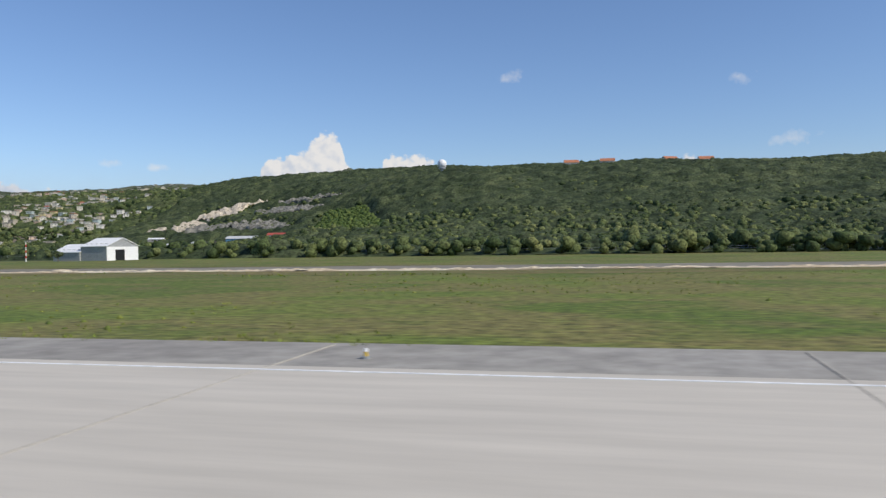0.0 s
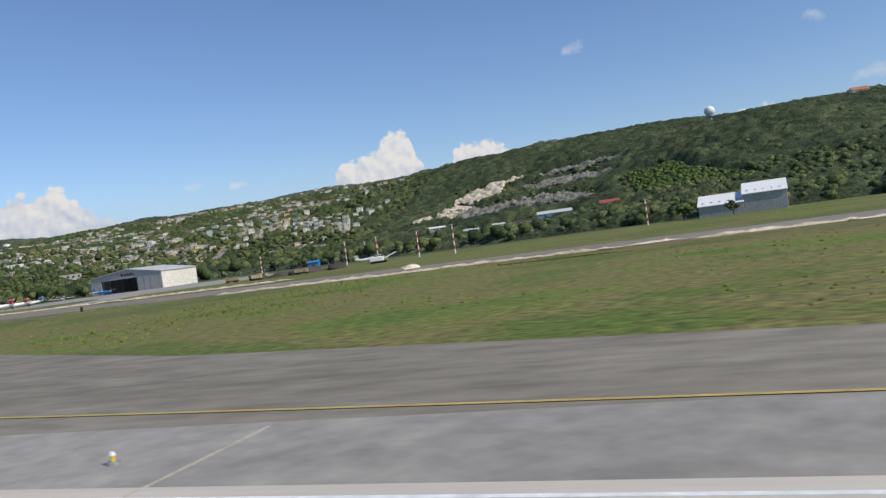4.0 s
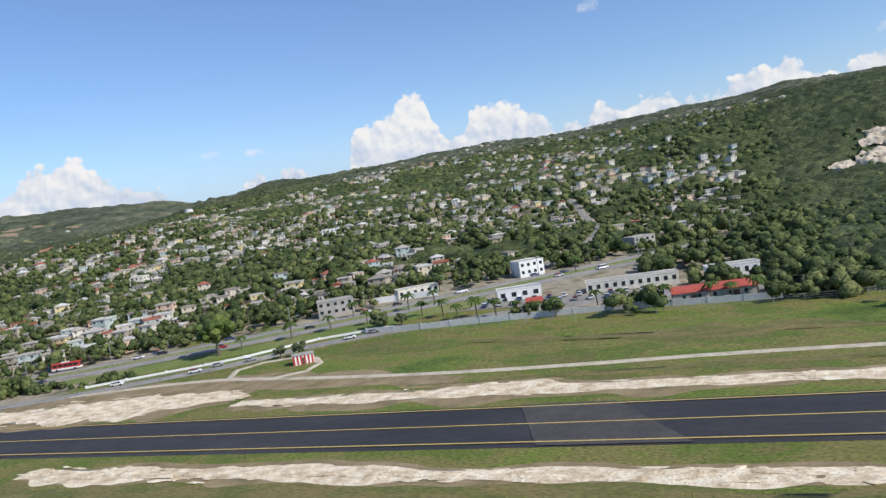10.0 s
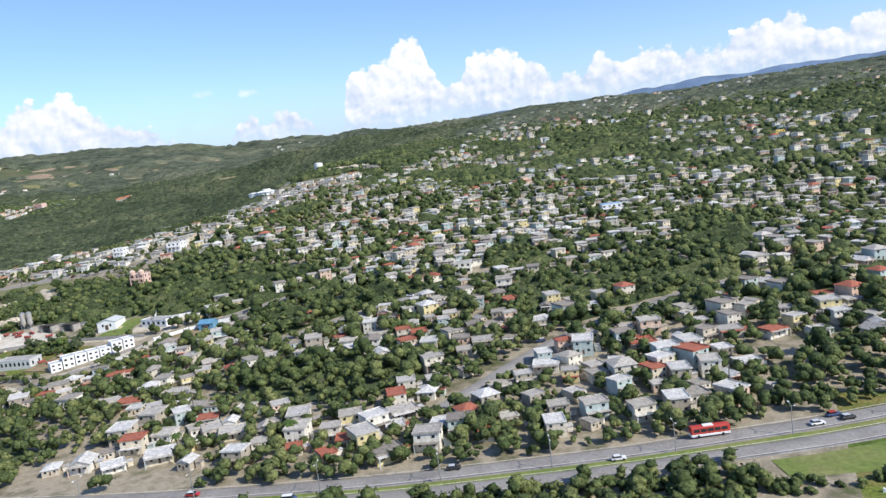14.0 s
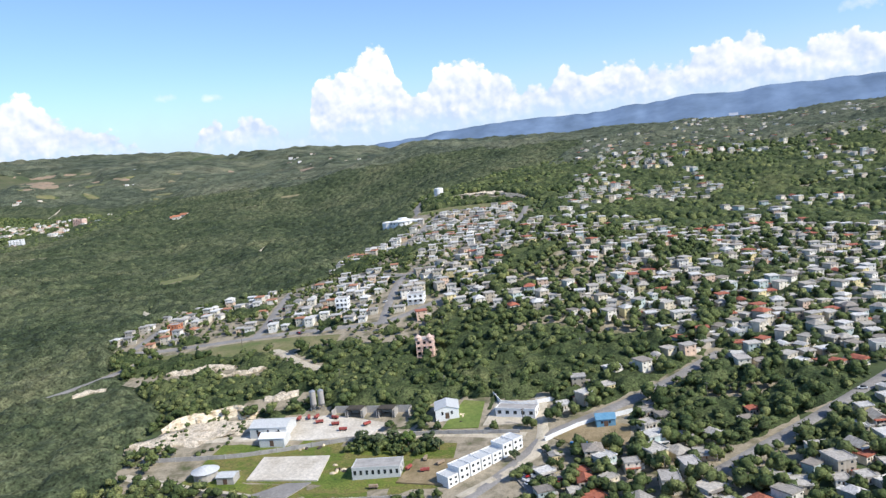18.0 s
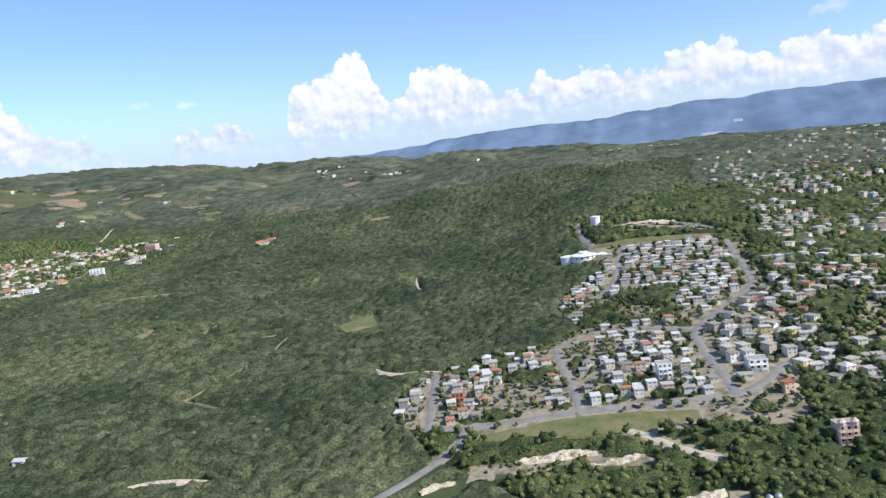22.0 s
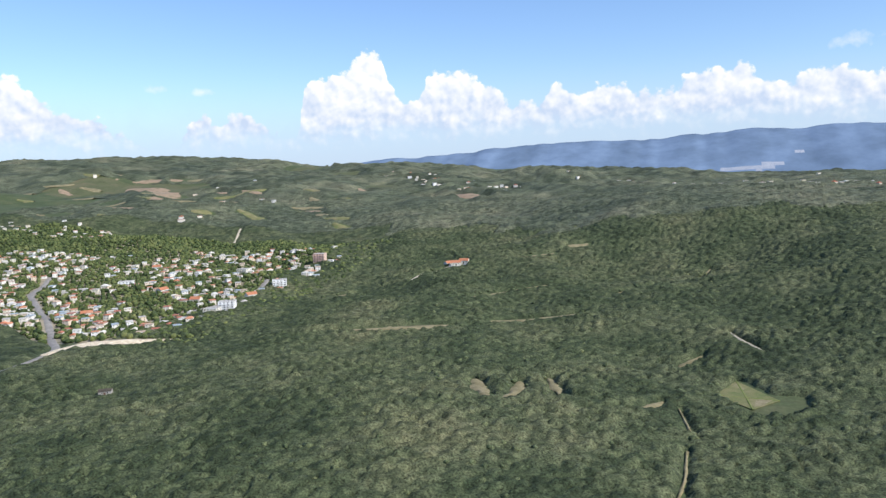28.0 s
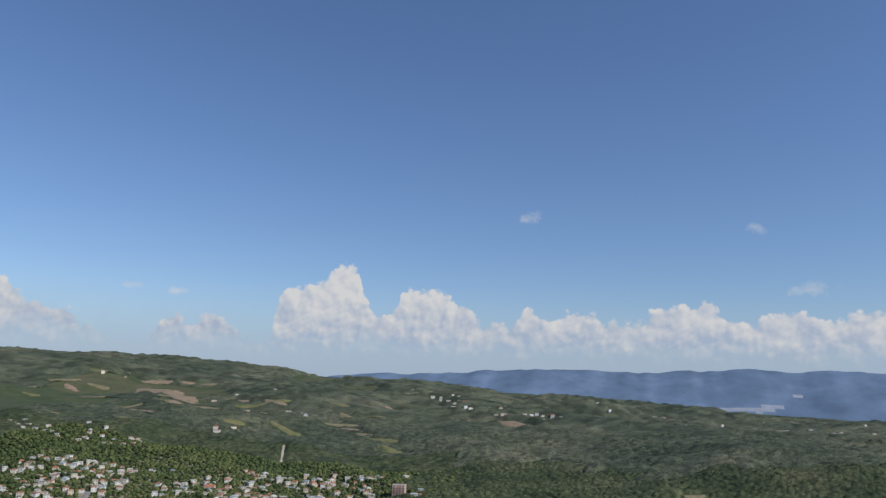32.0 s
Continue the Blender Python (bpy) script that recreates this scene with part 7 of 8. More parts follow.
striped_hut()
shed("red_roofed_store", -357.0, 165, 10, 15.5, 4.2, 1.9, 3.0, M_CONC, M_REDROOF, "long grey block building with a red metal roof", 2, "building", True, 5)
shed("red_roofed_kiosk", -393, 166.5, 10, 3.2, 2.6, 1.5, 2.6, M_CREAM, M_REDROOF, "small kiosk with a bright red roof", 1, "kiosk")


def block(name, x, y, turn, w, d, h, mat, label, floors=2, bays=4, category="building", roof=M_CONC):
    """A flat-roofed block with rows of windows and a parapet."""
    e = thing(name, x, y, ground_z(x, y), turn, label, category)
    part("wall", boxed(-w / 2, -d / 2, -1.2, w / 2, d / 2, h, bevel=0.02), mat, e)
    bm = bmesh.new()
    for a in ((-w / 2 - 0.06, -d / 2 - 0.06, w / 2 + 0.06, -d / 2 + 0.1), (-w / 2 - 0.06, d / 2 - 0.1, w / 2 + 0.06, d / 2 + 0.06), (-w / 2 - 0.06, -d / 2 + 0.1, -w / 2 + 0.1, d / 2 - 0.1), (w / 2 - 0.1, -d / 2 + 0.1, w / 2 + 0.06, d / 2 - 0.1)):
        box(bm, a[0], a[1], h - 0.05, a[2], a[3], h + 0.25)
    part("parapet", bm, mat, e)
    part("roof", boxed(-w / 2 + 0.1, -d / 2 + 0.1, h - 0.02, w / 2 - 0.1, d / 2 - 0.1, h + 0.08), roof, e)
    for f in range(floors):
        z = h / floors * (f + 0.35)
        for k in range(bays):
            x0 = (k + 0.5) / bays * w - w / 2
            part("window", boxed(x0 - w / bays * 0.22, -d / 2 - 0.04, z, x0 + w / bays * 0.22, -d / 2 + 0.04, z + h / floors * 0.42), M_GLASS, e)
        for k in range(2):
            y0 = (k + 0.5) / 2 * d - d / 2
            part("window", boxed(w / 2 - 0.04, y0 - 0.35, z, w / 2 + 0.04, y0 + 0.35, z + h / floors * 0.42), M_GLASS, e)
    take(x, y, max(w, d) * 0.45)
    return e


block("white_office_block", -375, 183, 12, 20, 4.5, 2.3, M_CREAM, "long low pale block with a flat roof", 1, 11)
block("white_office_block", -354, 188, 12, 11, 4.5, 2.7, M_WHITE, "low white block with a flat roof", 1, 6)
block("white_warehouse", -400, 179, 20, 10, 5, 2.4, M_WHITE, "low white warehouse by the car park", 1, 4)
block("white_apartment_house", -405, 206, 40, 7, 6, 3.8, M_WHITE, "white two-storey apartment house above the highway", 2, 4)
block("grey_apartment_house", -448, 178, 32, 9, 5, 3.6, M_CONC, "unfinished grey two-storey block by the highway", 2, 5)
block("grey_apartment_house", -380, 240, 50, 8, 5, 3.4, M_CONC, "grey two-storey block by the highway", 2, 4)
block("pale_shop", -431, 191, 38, 11, 4.5, 2.0, M_CREAM, "low cream shop row by the highway", 1, 6)
slab("car_park", [(-410, 170), (-396, 170), (-364, 172.5), (-366, 179), (-390, 178), (-408, 178)], M_ROAD, 0.14, "grey asphalt car park", "car park")
for k in range(22):
    x, y = -406 + (k % 11) * 3.4, 171.6 + (k // 11) * 4.6 + (k % 11) * 0.15
    copy_thing(CAR, pose(x, y, ground_z(x, y) + 0.16, 0, 0, 95 + (k * 53) % 9))


def wall_run(name, points, h, mat, label, bay=6.0, thick=0.16):
    """A boundary wall of separate bays between piers."""
    p = resample(points, bay)
    e = thing(name, p[0, 0], p[0, 1], ground_z(p[0, 0], p[0, 1]), 0, label, "wall")
    o = Vector((p[0, 0], p[0, 1], ground_z(p[0, 0], p[0, 1])))
    for a, b in zip(p[:-1], p[1:]):
        za, zb = ground_z(*a), ground_z(*b)
        d = b - a
        n = np.array([-d[1], d[0]]) / np.linalg.norm(d) * thick / 2
        bm = bmesh.new()
        lo = [bm.verts.new(Vector((q[0], q[1], z - 0.5)) - o) for q, z in ((a - n, za), (b - n, zb), (b + n, zb), (a + n, za))]
        hi = [bm.verts.new(Vector((q[0], q[1], z + h)) - o) for q, z in ((a - n, za), (b - n, zb), (b + n, zb), (a + n, za))]
        bm.faces.new(lo[::-1])
        bm.faces.new(hi)
        for i in range(4):
            j = (i + 1) % 4
            bm.faces.new((lo[i], lo[j], hi[j], hi[i]))
        part("panel", bm, mat, e)
        c = Vector((a[0], a[1], za)) - o
        part("pier", boxed(c.x - 0.16, c.y - 0.16, c.z - 0.5, c.x + 0.16, c.y + 0.16, c.z + h + 0.15), mat, e)
    return e


wall_run("compound_wall", [(-428, 155.5), (-414, 156), (-398, 158), (-374, 160.5), (-345, 160)], 1.2, M_SHEET, "pale grey sheet wall round the compound")
wall_run("roadside_wall", [(-441, 184.5), (-432, 187), (-424, 188.5)], 1.5, M_WHITE, "long white roadside wall")

wall_run("lawn_wall", [(-479, 126.5), (-466, 134), (-452, 142), (-440, 153), (-424, 160)], 0.45, M_WHITE, "low white wall between lawn and service road", 8)

# airfield fence: posts and rails
p = resample([(-500, 106), (-470, 121), (-447, 134), (-438, 142.5), (-428, 148), (-412, 152.5), (-335, 156), (-318, 160), (-306, 186), (-280, 210), (-242, 204), (-225, 187), (-150, 178), (-90, 172), (0, 165), (90, 158)], 5.0)
fence = thing("perimeter_fence", p[0, 0], p[0, 1], 0, 0, "chain-link perimeter fence with steel posts", "fence")
for k, (x, y) in enumerate(p):
    post = new("post", bpy.data.meshes["fence_post"]) if k else part("post", rod(bmesh.new(), (0, 0, -0.2), (0, 0, 1.35), 0.05, sides=6), M_STEEL, fence)
    if k == 0:
        post.data.name = "fence_post"
    post.parent = fence
    post.matrix_basis = pose(x - p[0, 0], y - p[0, 1], ground_z(x, y))
bm = bmesh.new()
for a, b in zip(p[:-1], p[1:]):
    for z in (0.5, 0.9, 1.3):
        o = Vector((p[0, 0], p[0, 1], 0))
        rod(bm, Vector((*a, ground_z(*a) + z)) - o, Vector((*b, ground_z(*b) + z)) - o, 0.018, sides=3)
part("wire", bm, M_STEEL, fence)

# ---- works area beyond the taxiway ----
def heap(name, x, y, r, h, mat, label, seed):
    bm = bmesh.new()
    bmesh.ops.create_icosphere(bm, subdivisions=3, radius=1)
    for v in bm.verts:
        n = noise.noise(v.co * 1.7 + Vector((seed, 0, 0))) * 0.25 + noise.noise(v.co * 4 + Vector((seed, 3, 0))) * 0.1
        v.co = v.co * (1 + n)
        v.co = Vector((v.co.x * r, v.co.y * r * 0.6, max(v.co.z, -0.15) * h))
    ob = part(name, bm, mat, smooth=True)
    ob.matrix_basis = pose(x, y, ground_z(x, y), 0, 0, seed * 40)
    return tagged(ob, label, "heap")


for k, (x, y, r, h) in enumerate(((-204, 126, 3.6, 1.0), (-208, 124, 3.0, 0.8), (-199, 128, 3.0, 1.1), (-212, 123, 2.2, 0.6))):
    heap("soil_heap", x, y, r, h, M_SOIL, "low heap of dark soil", k + 1)
for k, (x, y, r, h) in enumerate(((-318, 81, 1.1, 0.22), (-336, 80.5, 0.8, 0.2), (-309, 80.6, 1.3, 0.2), (-352, 79, 0.9, 0.22), (-165, 82, 1.6, 0.5), (-120, 71, 1.2, 0.3), (-60, 69, 1.5, 0.35), (20, 68, 1.4, 0.3))):
    heap("limestone_mound", x, y, r, h, M_LIME, "low mound of white crushed limestone", k + 7)


def truck_at_origin(paint, label):
    e = thing("dump_truck", 0, 0, 0, 0, label, "truck", "works vehicles")
    part("chassis", boxed(-1.9, -0.55, 0.35, 1.9, 0.55, 0.6), M_BLACK, e)
    part("tipper", prism(bmesh.new(), [(-1.9, 0.65), (0.7, 0.65), (0.9, 1.55), (-2.0, 1.55)], -0.7, 0.7), paint, e)
    cab = part("cab", boxed(0.95, -0.62, 0.5, 1.95, 0.62, 1.65, bevel=0.08), paint, e)
    part("windscreen", boxed(1.93, -0.5, 1.1, 1.98, 0.5, 1.5), M_GLASS, cab)
    for px in (-1.4, -0.7, 1.35):
        for s in (-1, 1):
            part("wheel", rod(bmesh.new(), (px, s * 0.45, 0.3), (px, s * 0.7, 0.3), 0.3, sides=12), M_RUBBER, e)
    return e


TRUCK = truck_at_origin(M_TRUCK, "dusty brown dump truck parked on the works area")
TRUCK.matrix_basis = pose(-202.5, 121.5, 0, 0, 0, 20) @ Matrix.Scale(0.62, 4)
for x, y, a in ((-213.5, 126, 160), (-192, 132, 15), (-210.3, 119, 70), (-219.5, 124.8, 200), (-722, 180, 10), (-713, 195, 100), (-708, 193, 60)):
    copy_thing(TRUCK, pose(x, y, ground_z(x, y) + (0.25 if x < -600 else 0), 0, 0, a)).scale = (0.62, 0.62, 0.62)
RED_TRUCK = truck_at_origin(M_FADED_RED, "faded red concrete truck parked in the works yard")
RED_TRUCK.matrix_basis = pose(-755, 214, ground_z(-755, 214) + 0.27, 0, 0, 20) @ Matrix.Scale(0.62, 4)
for x, y, a in ((-749, 213, 10), (-760, 216.5, 120), (-763, 215.5, 100), (-745, 210, 195), (-751, 216.8, 170), (-757.5, 217, 95), (-738.5, 213.6, 60), (-716, 190, 80), (-711, 189, 20)):
    copy_thing(RED_TRUCK, pose(x, y, ground_z(x, y) + 0.27, 0, 0, a)).scale = (0.62, 0.62, 0.62)
blue = shed("blue_tanker_cabin", -244, 197.5, 15, 3.2, 1.5, 1.2, 1.6, M_BLUE, M_BLUE, "bright blue fuel cabin at the end of the apron", 1, "cabin")

# grass tufts on the verge beside the runway
g = np.random.default_rng(21)
n = 40000
x, y = g.uniform(-330, 70, n), 15.5 + 62 * g.random(n) ** 1.3
ok = not_taken(x, y) & (vnoise(x, y, 11, 61) + 0.5 * vnoise(x, y, 3, 62) > 0.3)
x, y = x[ok], y[ok]
n = len(x)
size = g.uniform(0.05, 0.15, n) * np.where(vnoise(x, y, 14, 63) > 0.4, 1.6, 1.0)
vs, fs = [], []
for k in range(4):
    a = g.random(n) * 6.28
    lean = g.uniform(0.2, 0.8, n) * size
    c, s = np.cos(a), np.sin(a)
    w = size * 0.22
    z = height(x, y) - 0.03
    bx, by = x + c * size * 0.15, y + s * size * 0.15
    tri = np.stack([np.stack([bx - s * w, by + c * w, z], -1), np.stack([bx + s * w, by - c * w, z], -1), np.stack([bx + c * lean, by + s * lean, z + size], -1)], 1)
    fs.append(np.arange(n * 3).reshape(-1, 3) + k * n * 3)
    vs.append(tri.reshape(-1, 3))
M_TUFT = material("tall_grass", [(0.15, 0.21, 0.03), (0.20, 0.24, 0.045), (0.29, 0.25, 0.09)], scale=12, vary=0.12)
tagged(new("grass_tufts", mesh_from_arrays("grass_tufts", np.concatenate(vs), np.concatenate(fs), [M_TUFT])), "uneven tufts of green and straw-coloured grass", "grass", kind="stuff")


# ---- landmarks on the hills ----
def radome():
    x, y = -135.4, 525.5
    z = ground_z(x, y)
    e = thing("radar_dome", x, y, z, 0, "white spherical radar dome on the ridge", "radar dome")
    part("tower", rod(bmesh.new(), (0, 0, -1), (0, 0, 57.3 - z), 1.2, 1.2, 14), M_GREYWALL, e)
    bm = bmesh.new()
    bmesh.ops.create_icosphere(bm, subdivisions=3, radius=3.3, matrix=Matrix.Translation((0, 0, 60.2 - z)))
    part("dome", bm, M_WHITE, e, smooth=True)
    part("collar", rod(bmesh.new(), (0, 0, 56.8 - z), (0, 0, 57.5 - z), 2.6, 2.6, 16), M_STEEL, e)


radome()


def water_tank():
    x, y = -844.5, 604
    z = ground_z(x, y)
    e = thing("water_tank", x, y, z, 0, "round white water tank on the hilltop", "water tank")
    part("shell", rod(bmesh.new(), (0, 0, -2), (0, 0, 6.5), 3.8, 3.8, 28), M_WHITE, e, smooth=False)
    part("roof", rod(bmesh.new(), (0, 0, 6.5), (0, 0, 7.1), 3.9, 0.6, 28), M_WHITE, e)
    part("ladder", boxed(-0.2, -3.95, 0, 0.2, -3.82, 6.6), M_STEEL, e)
    part("manhole", rod(bmesh.new(), (0, 0, 7.0), (0, 0, 7.4), 0.5, 0.5, 10), M_STEEL, e)
    block("pump_house", x + 4, y - 14, 10, 6, 4, 2.2, M_CREAM, "low pump house beside the water tank", 1, 2)


water_tank()


def round_hall():
    x, y = -845, 521
    z = ground_z(x, y)
    e = thing("round_white_hall", x, y, z, 0, "low round white hall with stepped roofs above the estate", "hall")
    part("drum", rod(bmesh.new(), (0, 0, -3), (0, 0, 2.6), 8.5, 8.5, 32), M_WHITE, e)
    part("roof", rod(bmesh.new(), (0, 0, 2.6), (0, 0, 3.6), 9.2, 5.0, 32), M_WHITE, e)
    part("lantern", rod(bmesh.new(), (0, 0, 3.4), (0, 0, 4.8), 3.4, 3.2, 20), M_WHITE, e)
    for k in range(14):
        a = k / 14 * 2 * math.pi
        part("window", boxed(-0.5, -8.56, 0.7, 0.5, -8.4, 1.8), M_GLASS, e).matrix_basis = pose(0, 0, 0, 0, 0, math.degrees(a))
    for k, (dx, dy) in enumerate(((11.5, 2), (-11, -1.5))):
        w = part("wing", rod(bmesh.new(), (dx, dy, -3), (dx, dy, 2.2), 4.2, 4.2, 20), M_WHITE, e)
        part("wing_roof", rod(bmesh.new(), (dx, dy, 2.2), (dx, dy, 3.0), 4.6, 1.5, 20), M_WHITE, w)


round_hall()


def big_house(x, y, turn, w, d, floors, mat, label, balconies=3, roof=M_CONC):
    e = block("villa", x, y, turn, w, d, 1.9 * floors, mat, label, floors, balconies, "villa", roof)
    for f in range(1, floors):
        b = part("balcony", boxed(-w / 2 + 0.2, -d / 2 - 1.0, 1.9 * f - 0.1, w / 2 - 0.2, -d / 2, 1.9 * f + 0.05), mat, e)
        for k in range(int(w / 0.8)):
            part("baluster", boxed(-w / 2 + 0.3 + k * 0.8, -d / 2 - 0.98, 1.9 * f, -w / 2 + 0.42 + k * 0.8, -d / 2 - 0.88, 1.9 * f + 0.6), mat, b)
    for k in range(4):
        part("column", rod(bmesh.new(), (-w / 2 + 0.3 + k * (w - 0.6) / 3, -d / 2 - 0.9, -1), (-w / 2 + 0.3 + k * (w - 0.6) / 3, -d / 2 - 0.9, 1.9 * floors), 0.14), mat, e)
    return e


pink = big_house(-735, 260, 14, 6.2, 5.6, 3, M_PINK, "large unfinished pink villa with balconies and turrets")
for sx in (-2.0, 2.0):
    part("turret", rod(bmesh.new(), (sx, -2.5, 5.7), (sx, -2.5, 6.9), 1.2, 1.2, 8), M_PINK, pink)
    part("turret_roof", rod(bmesh.new(), (sx, -2.5, 6.9), (sx, -2.5, 8.0), 1.4, 0.1, 8), M_PINK, pink)
big_house(-790, 307, 14, 5.5, 5, 3, M_WHITE, "tall white villa on the estate")
big_house(-756, 309, 10, 7, 6, 2, M_WHITE, "white two-storey villa at the edge of the estate")
big_house(-553, 362, 20, 9, 6, 2, M_WHITE, "white hall with a pale blue roof", 4, M_BLUE)
big_house(-590, 262, 15, 6, 5, 2, M_CREAM, "cream villa with balconies")
big_house(-872, 297, 12, 5, 5, 2, M_ORANGE, "bright orange two-storey house on the estate")
big_house(-474, 558, 25, 6, 5, 2, M_YELLOW, "bright yellow house high on the hill")
big_house(-378, 316, 30, 5, 5, 2, M_YELLOW, "yellow house with a pale roof on the slope", 3, M_SHEET)
for x, y, a, w, f, m, lab in ((-1405, 795, 10, 13, 5, M_PINK, "tall sand-coloured hotel block"), (-1393, 590, 20, 14, 3, M_WHITE, "white three-storey villa in the valley"), (-1396, 687, 30, 14, 3, M_WHITE, "white apartment villa in the valley"), (-1392, 566, 10, 12, 2, M_CREAM, "cream villa in the valley"), (-1470, 740, 0, 12, 3, M_CREAM, "cream apartment villa in the valley"), (-1560, 660, 25, 14, 2, M_WHITE, "white villa in the valley")):
    big_house(x, y, a, w, 10, f + 1, m, lab, 4)
shed("forest_house", -1040, 236, 10, 5, 4, 1.8, 2.6, M_WHITE, M_SHEET, "small white house at the edge of the forest", 1, "house", True, 2)
shed("forest_house", -1324, 361.5, 30, 7, 5, 2.2, 3.2, M_CONC, M_SOIL, "small grey house in a forest clearing", 1, "house", True, 2)
for x, y, a in ((-1236, 772, 20), (-1245, 778, 50), (-1228, 776, 0), (-1520, 560, 40), (-1440, 610, 10), (-1400, 640, 60), (-1600, 760, 20), (-1500, 640, 80), (-47, 549, 10), (-22, 551, 0), (20, 553, 30), (44, 556, 10)):
    shed("red_roofed_house", x, y, a, 10, 7, 3.2, 5.4, M_CREAM, M_ORANGE, "cream house with an orange-red tiled roof", 1, "house", True, 3)


# ---- bare rock ----
def cliff(name, points, h, mat, label, lean=0.35, seed=0, thick=2.5, rows=14):
    """A broken rock face along a line: uneven top, ledges and cracks."""
    p = resample(points, 0.8)
    d = np.gradient(p[:, :2], axis=0)
    d /= np.linalg.norm(d, axis=1)[:, None]
    out = np.stack([d[:, 1], -d[:, 0]], -1)
    n = len(p)
    s = np.arange(n) * 0.8
    taper = np.clip(np.minimum(np.linspace(0, 6, n), np.linspace(6, 0, n)), 0.15, 1) ** 0.6
    base = height(p[:, 0], p[:, 1])
    top = h * taper * np.clip(0.82 + 0.2 * vnoise(s, s * 0, 7, seed + 5) + 0.07 * vnoise(s, s * 0, 2.2, seed + 6), 0.25, 1.3)
    v = []
    for k in range(rows + 1):
        f = k / rows
        z = base - 1.0 + (top + 1.0) * f
        ledge = 0.5 * f + 0.5 * np.floor((f + 0.2 * vnoise(s, s * 0, 6, seed + 8)) * 5) / 5
        crack = 1.1 * vnoise(s + 0.5 * z, z * 0.7, 2.6, seed) - 0.9 * np.abs(vnoise(s, z * 0.3, 4.2, seed + 9))
        push = thick * lean * 2.4 * (1 - ledge) + 1.3 * crack * min(1, h / 6) + 0.5 * vnoise(s * 1.3, z * 1.3, 1.5, seed + 1) + 0.9 * vnoise(s, z * 0.5, 9, seed + 2)
        q = p[:, :2] + out * (push if k < rows else push * 0 - thick)[:, None]
        if k == rows:
            z = np.minimum(z, height(q[:, 0], q[:, 1]) + 0.3 * top)
        v.append(np.c_[q, z])
    v = np.array(v)
    idx = np.arange((rows + 1) * n).reshape(rows + 1, n)
    quads = np.stack([idx[:-1, :-1], idx[:-1, 1:], idx[1:, 1:], idx[1:, :-1]], -1).reshape(-1, 4)
    tagged(new(name, mesh_from_arrays(name, v.reshape(-1, 3), quads, [mat])), label, "rock face", kind="structure")


shed("quarry_shed", -212, 381, 12, 17, 7, 2.8, 4.2, M_TEAL, M_SHEET, "long blue-grey shed with a pale metal roof below the quarry", 2, "shed", True, 3)
shed("red_roofed_house", -182, 362, 10, 9, 5, 3.4, 4.6, M_WHITE, M_REDROOF, "white house with a red roof at the edge of the woods", 1, "house", True, 4)
for x, y, w, wall, roof, lab in ((-285, 408, 9, M_CONC, M_WHITE, "low shed with a pale sheet roof among trees"), (-287, 388, 13, M_CONC, M_SOIL, "long low shed with a weathered brown roof"), (-258, 386, 8, M_SHEET, M_SHEET, "pale metal shed among bushes"), (-243, 387, 7, M_WHITE, M_SHEET, "small white works building"), (-231, 383, 11, M_CREAM, M_SOIL, "cream works building with a brown roof")):
    shed("low_shed", x, y, 20, w, 6, 2.0, 2.8, wall, roof, lab, 1, "shed", True, 2)


def milling_machine():
    e = thing("milling_machine", -192, 131, 0, 14, "white road milling machine with a raised loading conveyor", "machine")
    e.scale = (0.62, 0.62, 0.62)
    part("body", boxed(-2.4, -0.75, 0.6, 1.6, 0.75, 1.8, bevel=0.1), M_WHITE, e)
    part("hood", boxed(-2.6, -0.7, 1.0, -1.2, 0.7, 2.1, bevel=0.12), M_WHITE, e)
    part("canopy", boxed(-0.6, -0.8, 2.4, 0.9, 0.8, 2.5), M_WHITE, e)
    for sx in (-0.5, 0.8):
        for sy in (-0.7, 0.7):
            part("post", rod(bmesh.new(), (sx, sy, 1.8), (sx, sy, 2.4), 0.04), M_STEEL, e)
    for sx in (-1.8, 1.1):
        for sy in (-0.6, 0.6):
            part("track", boxed(sx - 0.55, sy - 0.15, 0.0, sx + 0.55, sy + 0.15, 0.5, bevel=0.12), M_RUBBER, e)
    boom = boxed(0, -0.35, -0.15, 4.2, 0.35, 0.15)
    bmesh.ops.rotate(boom, verts=boom.verts, matrix=Matrix.Rotation(radians(-20), 3, "Y"))
    bmesh.ops.translate(boom, verts=boom.verts, vec=(1.5, 0, 1.2))
    part("conveyor", boom, M_WHITE, e)


milling_machine()
cliff("limestone_cut", [(-808, 205), (-800, 213), (-790, 217), (-780, 219)], 4.5, M_LIME, "white limestone cut behind the works yard", 0.9, 9, 1.8)

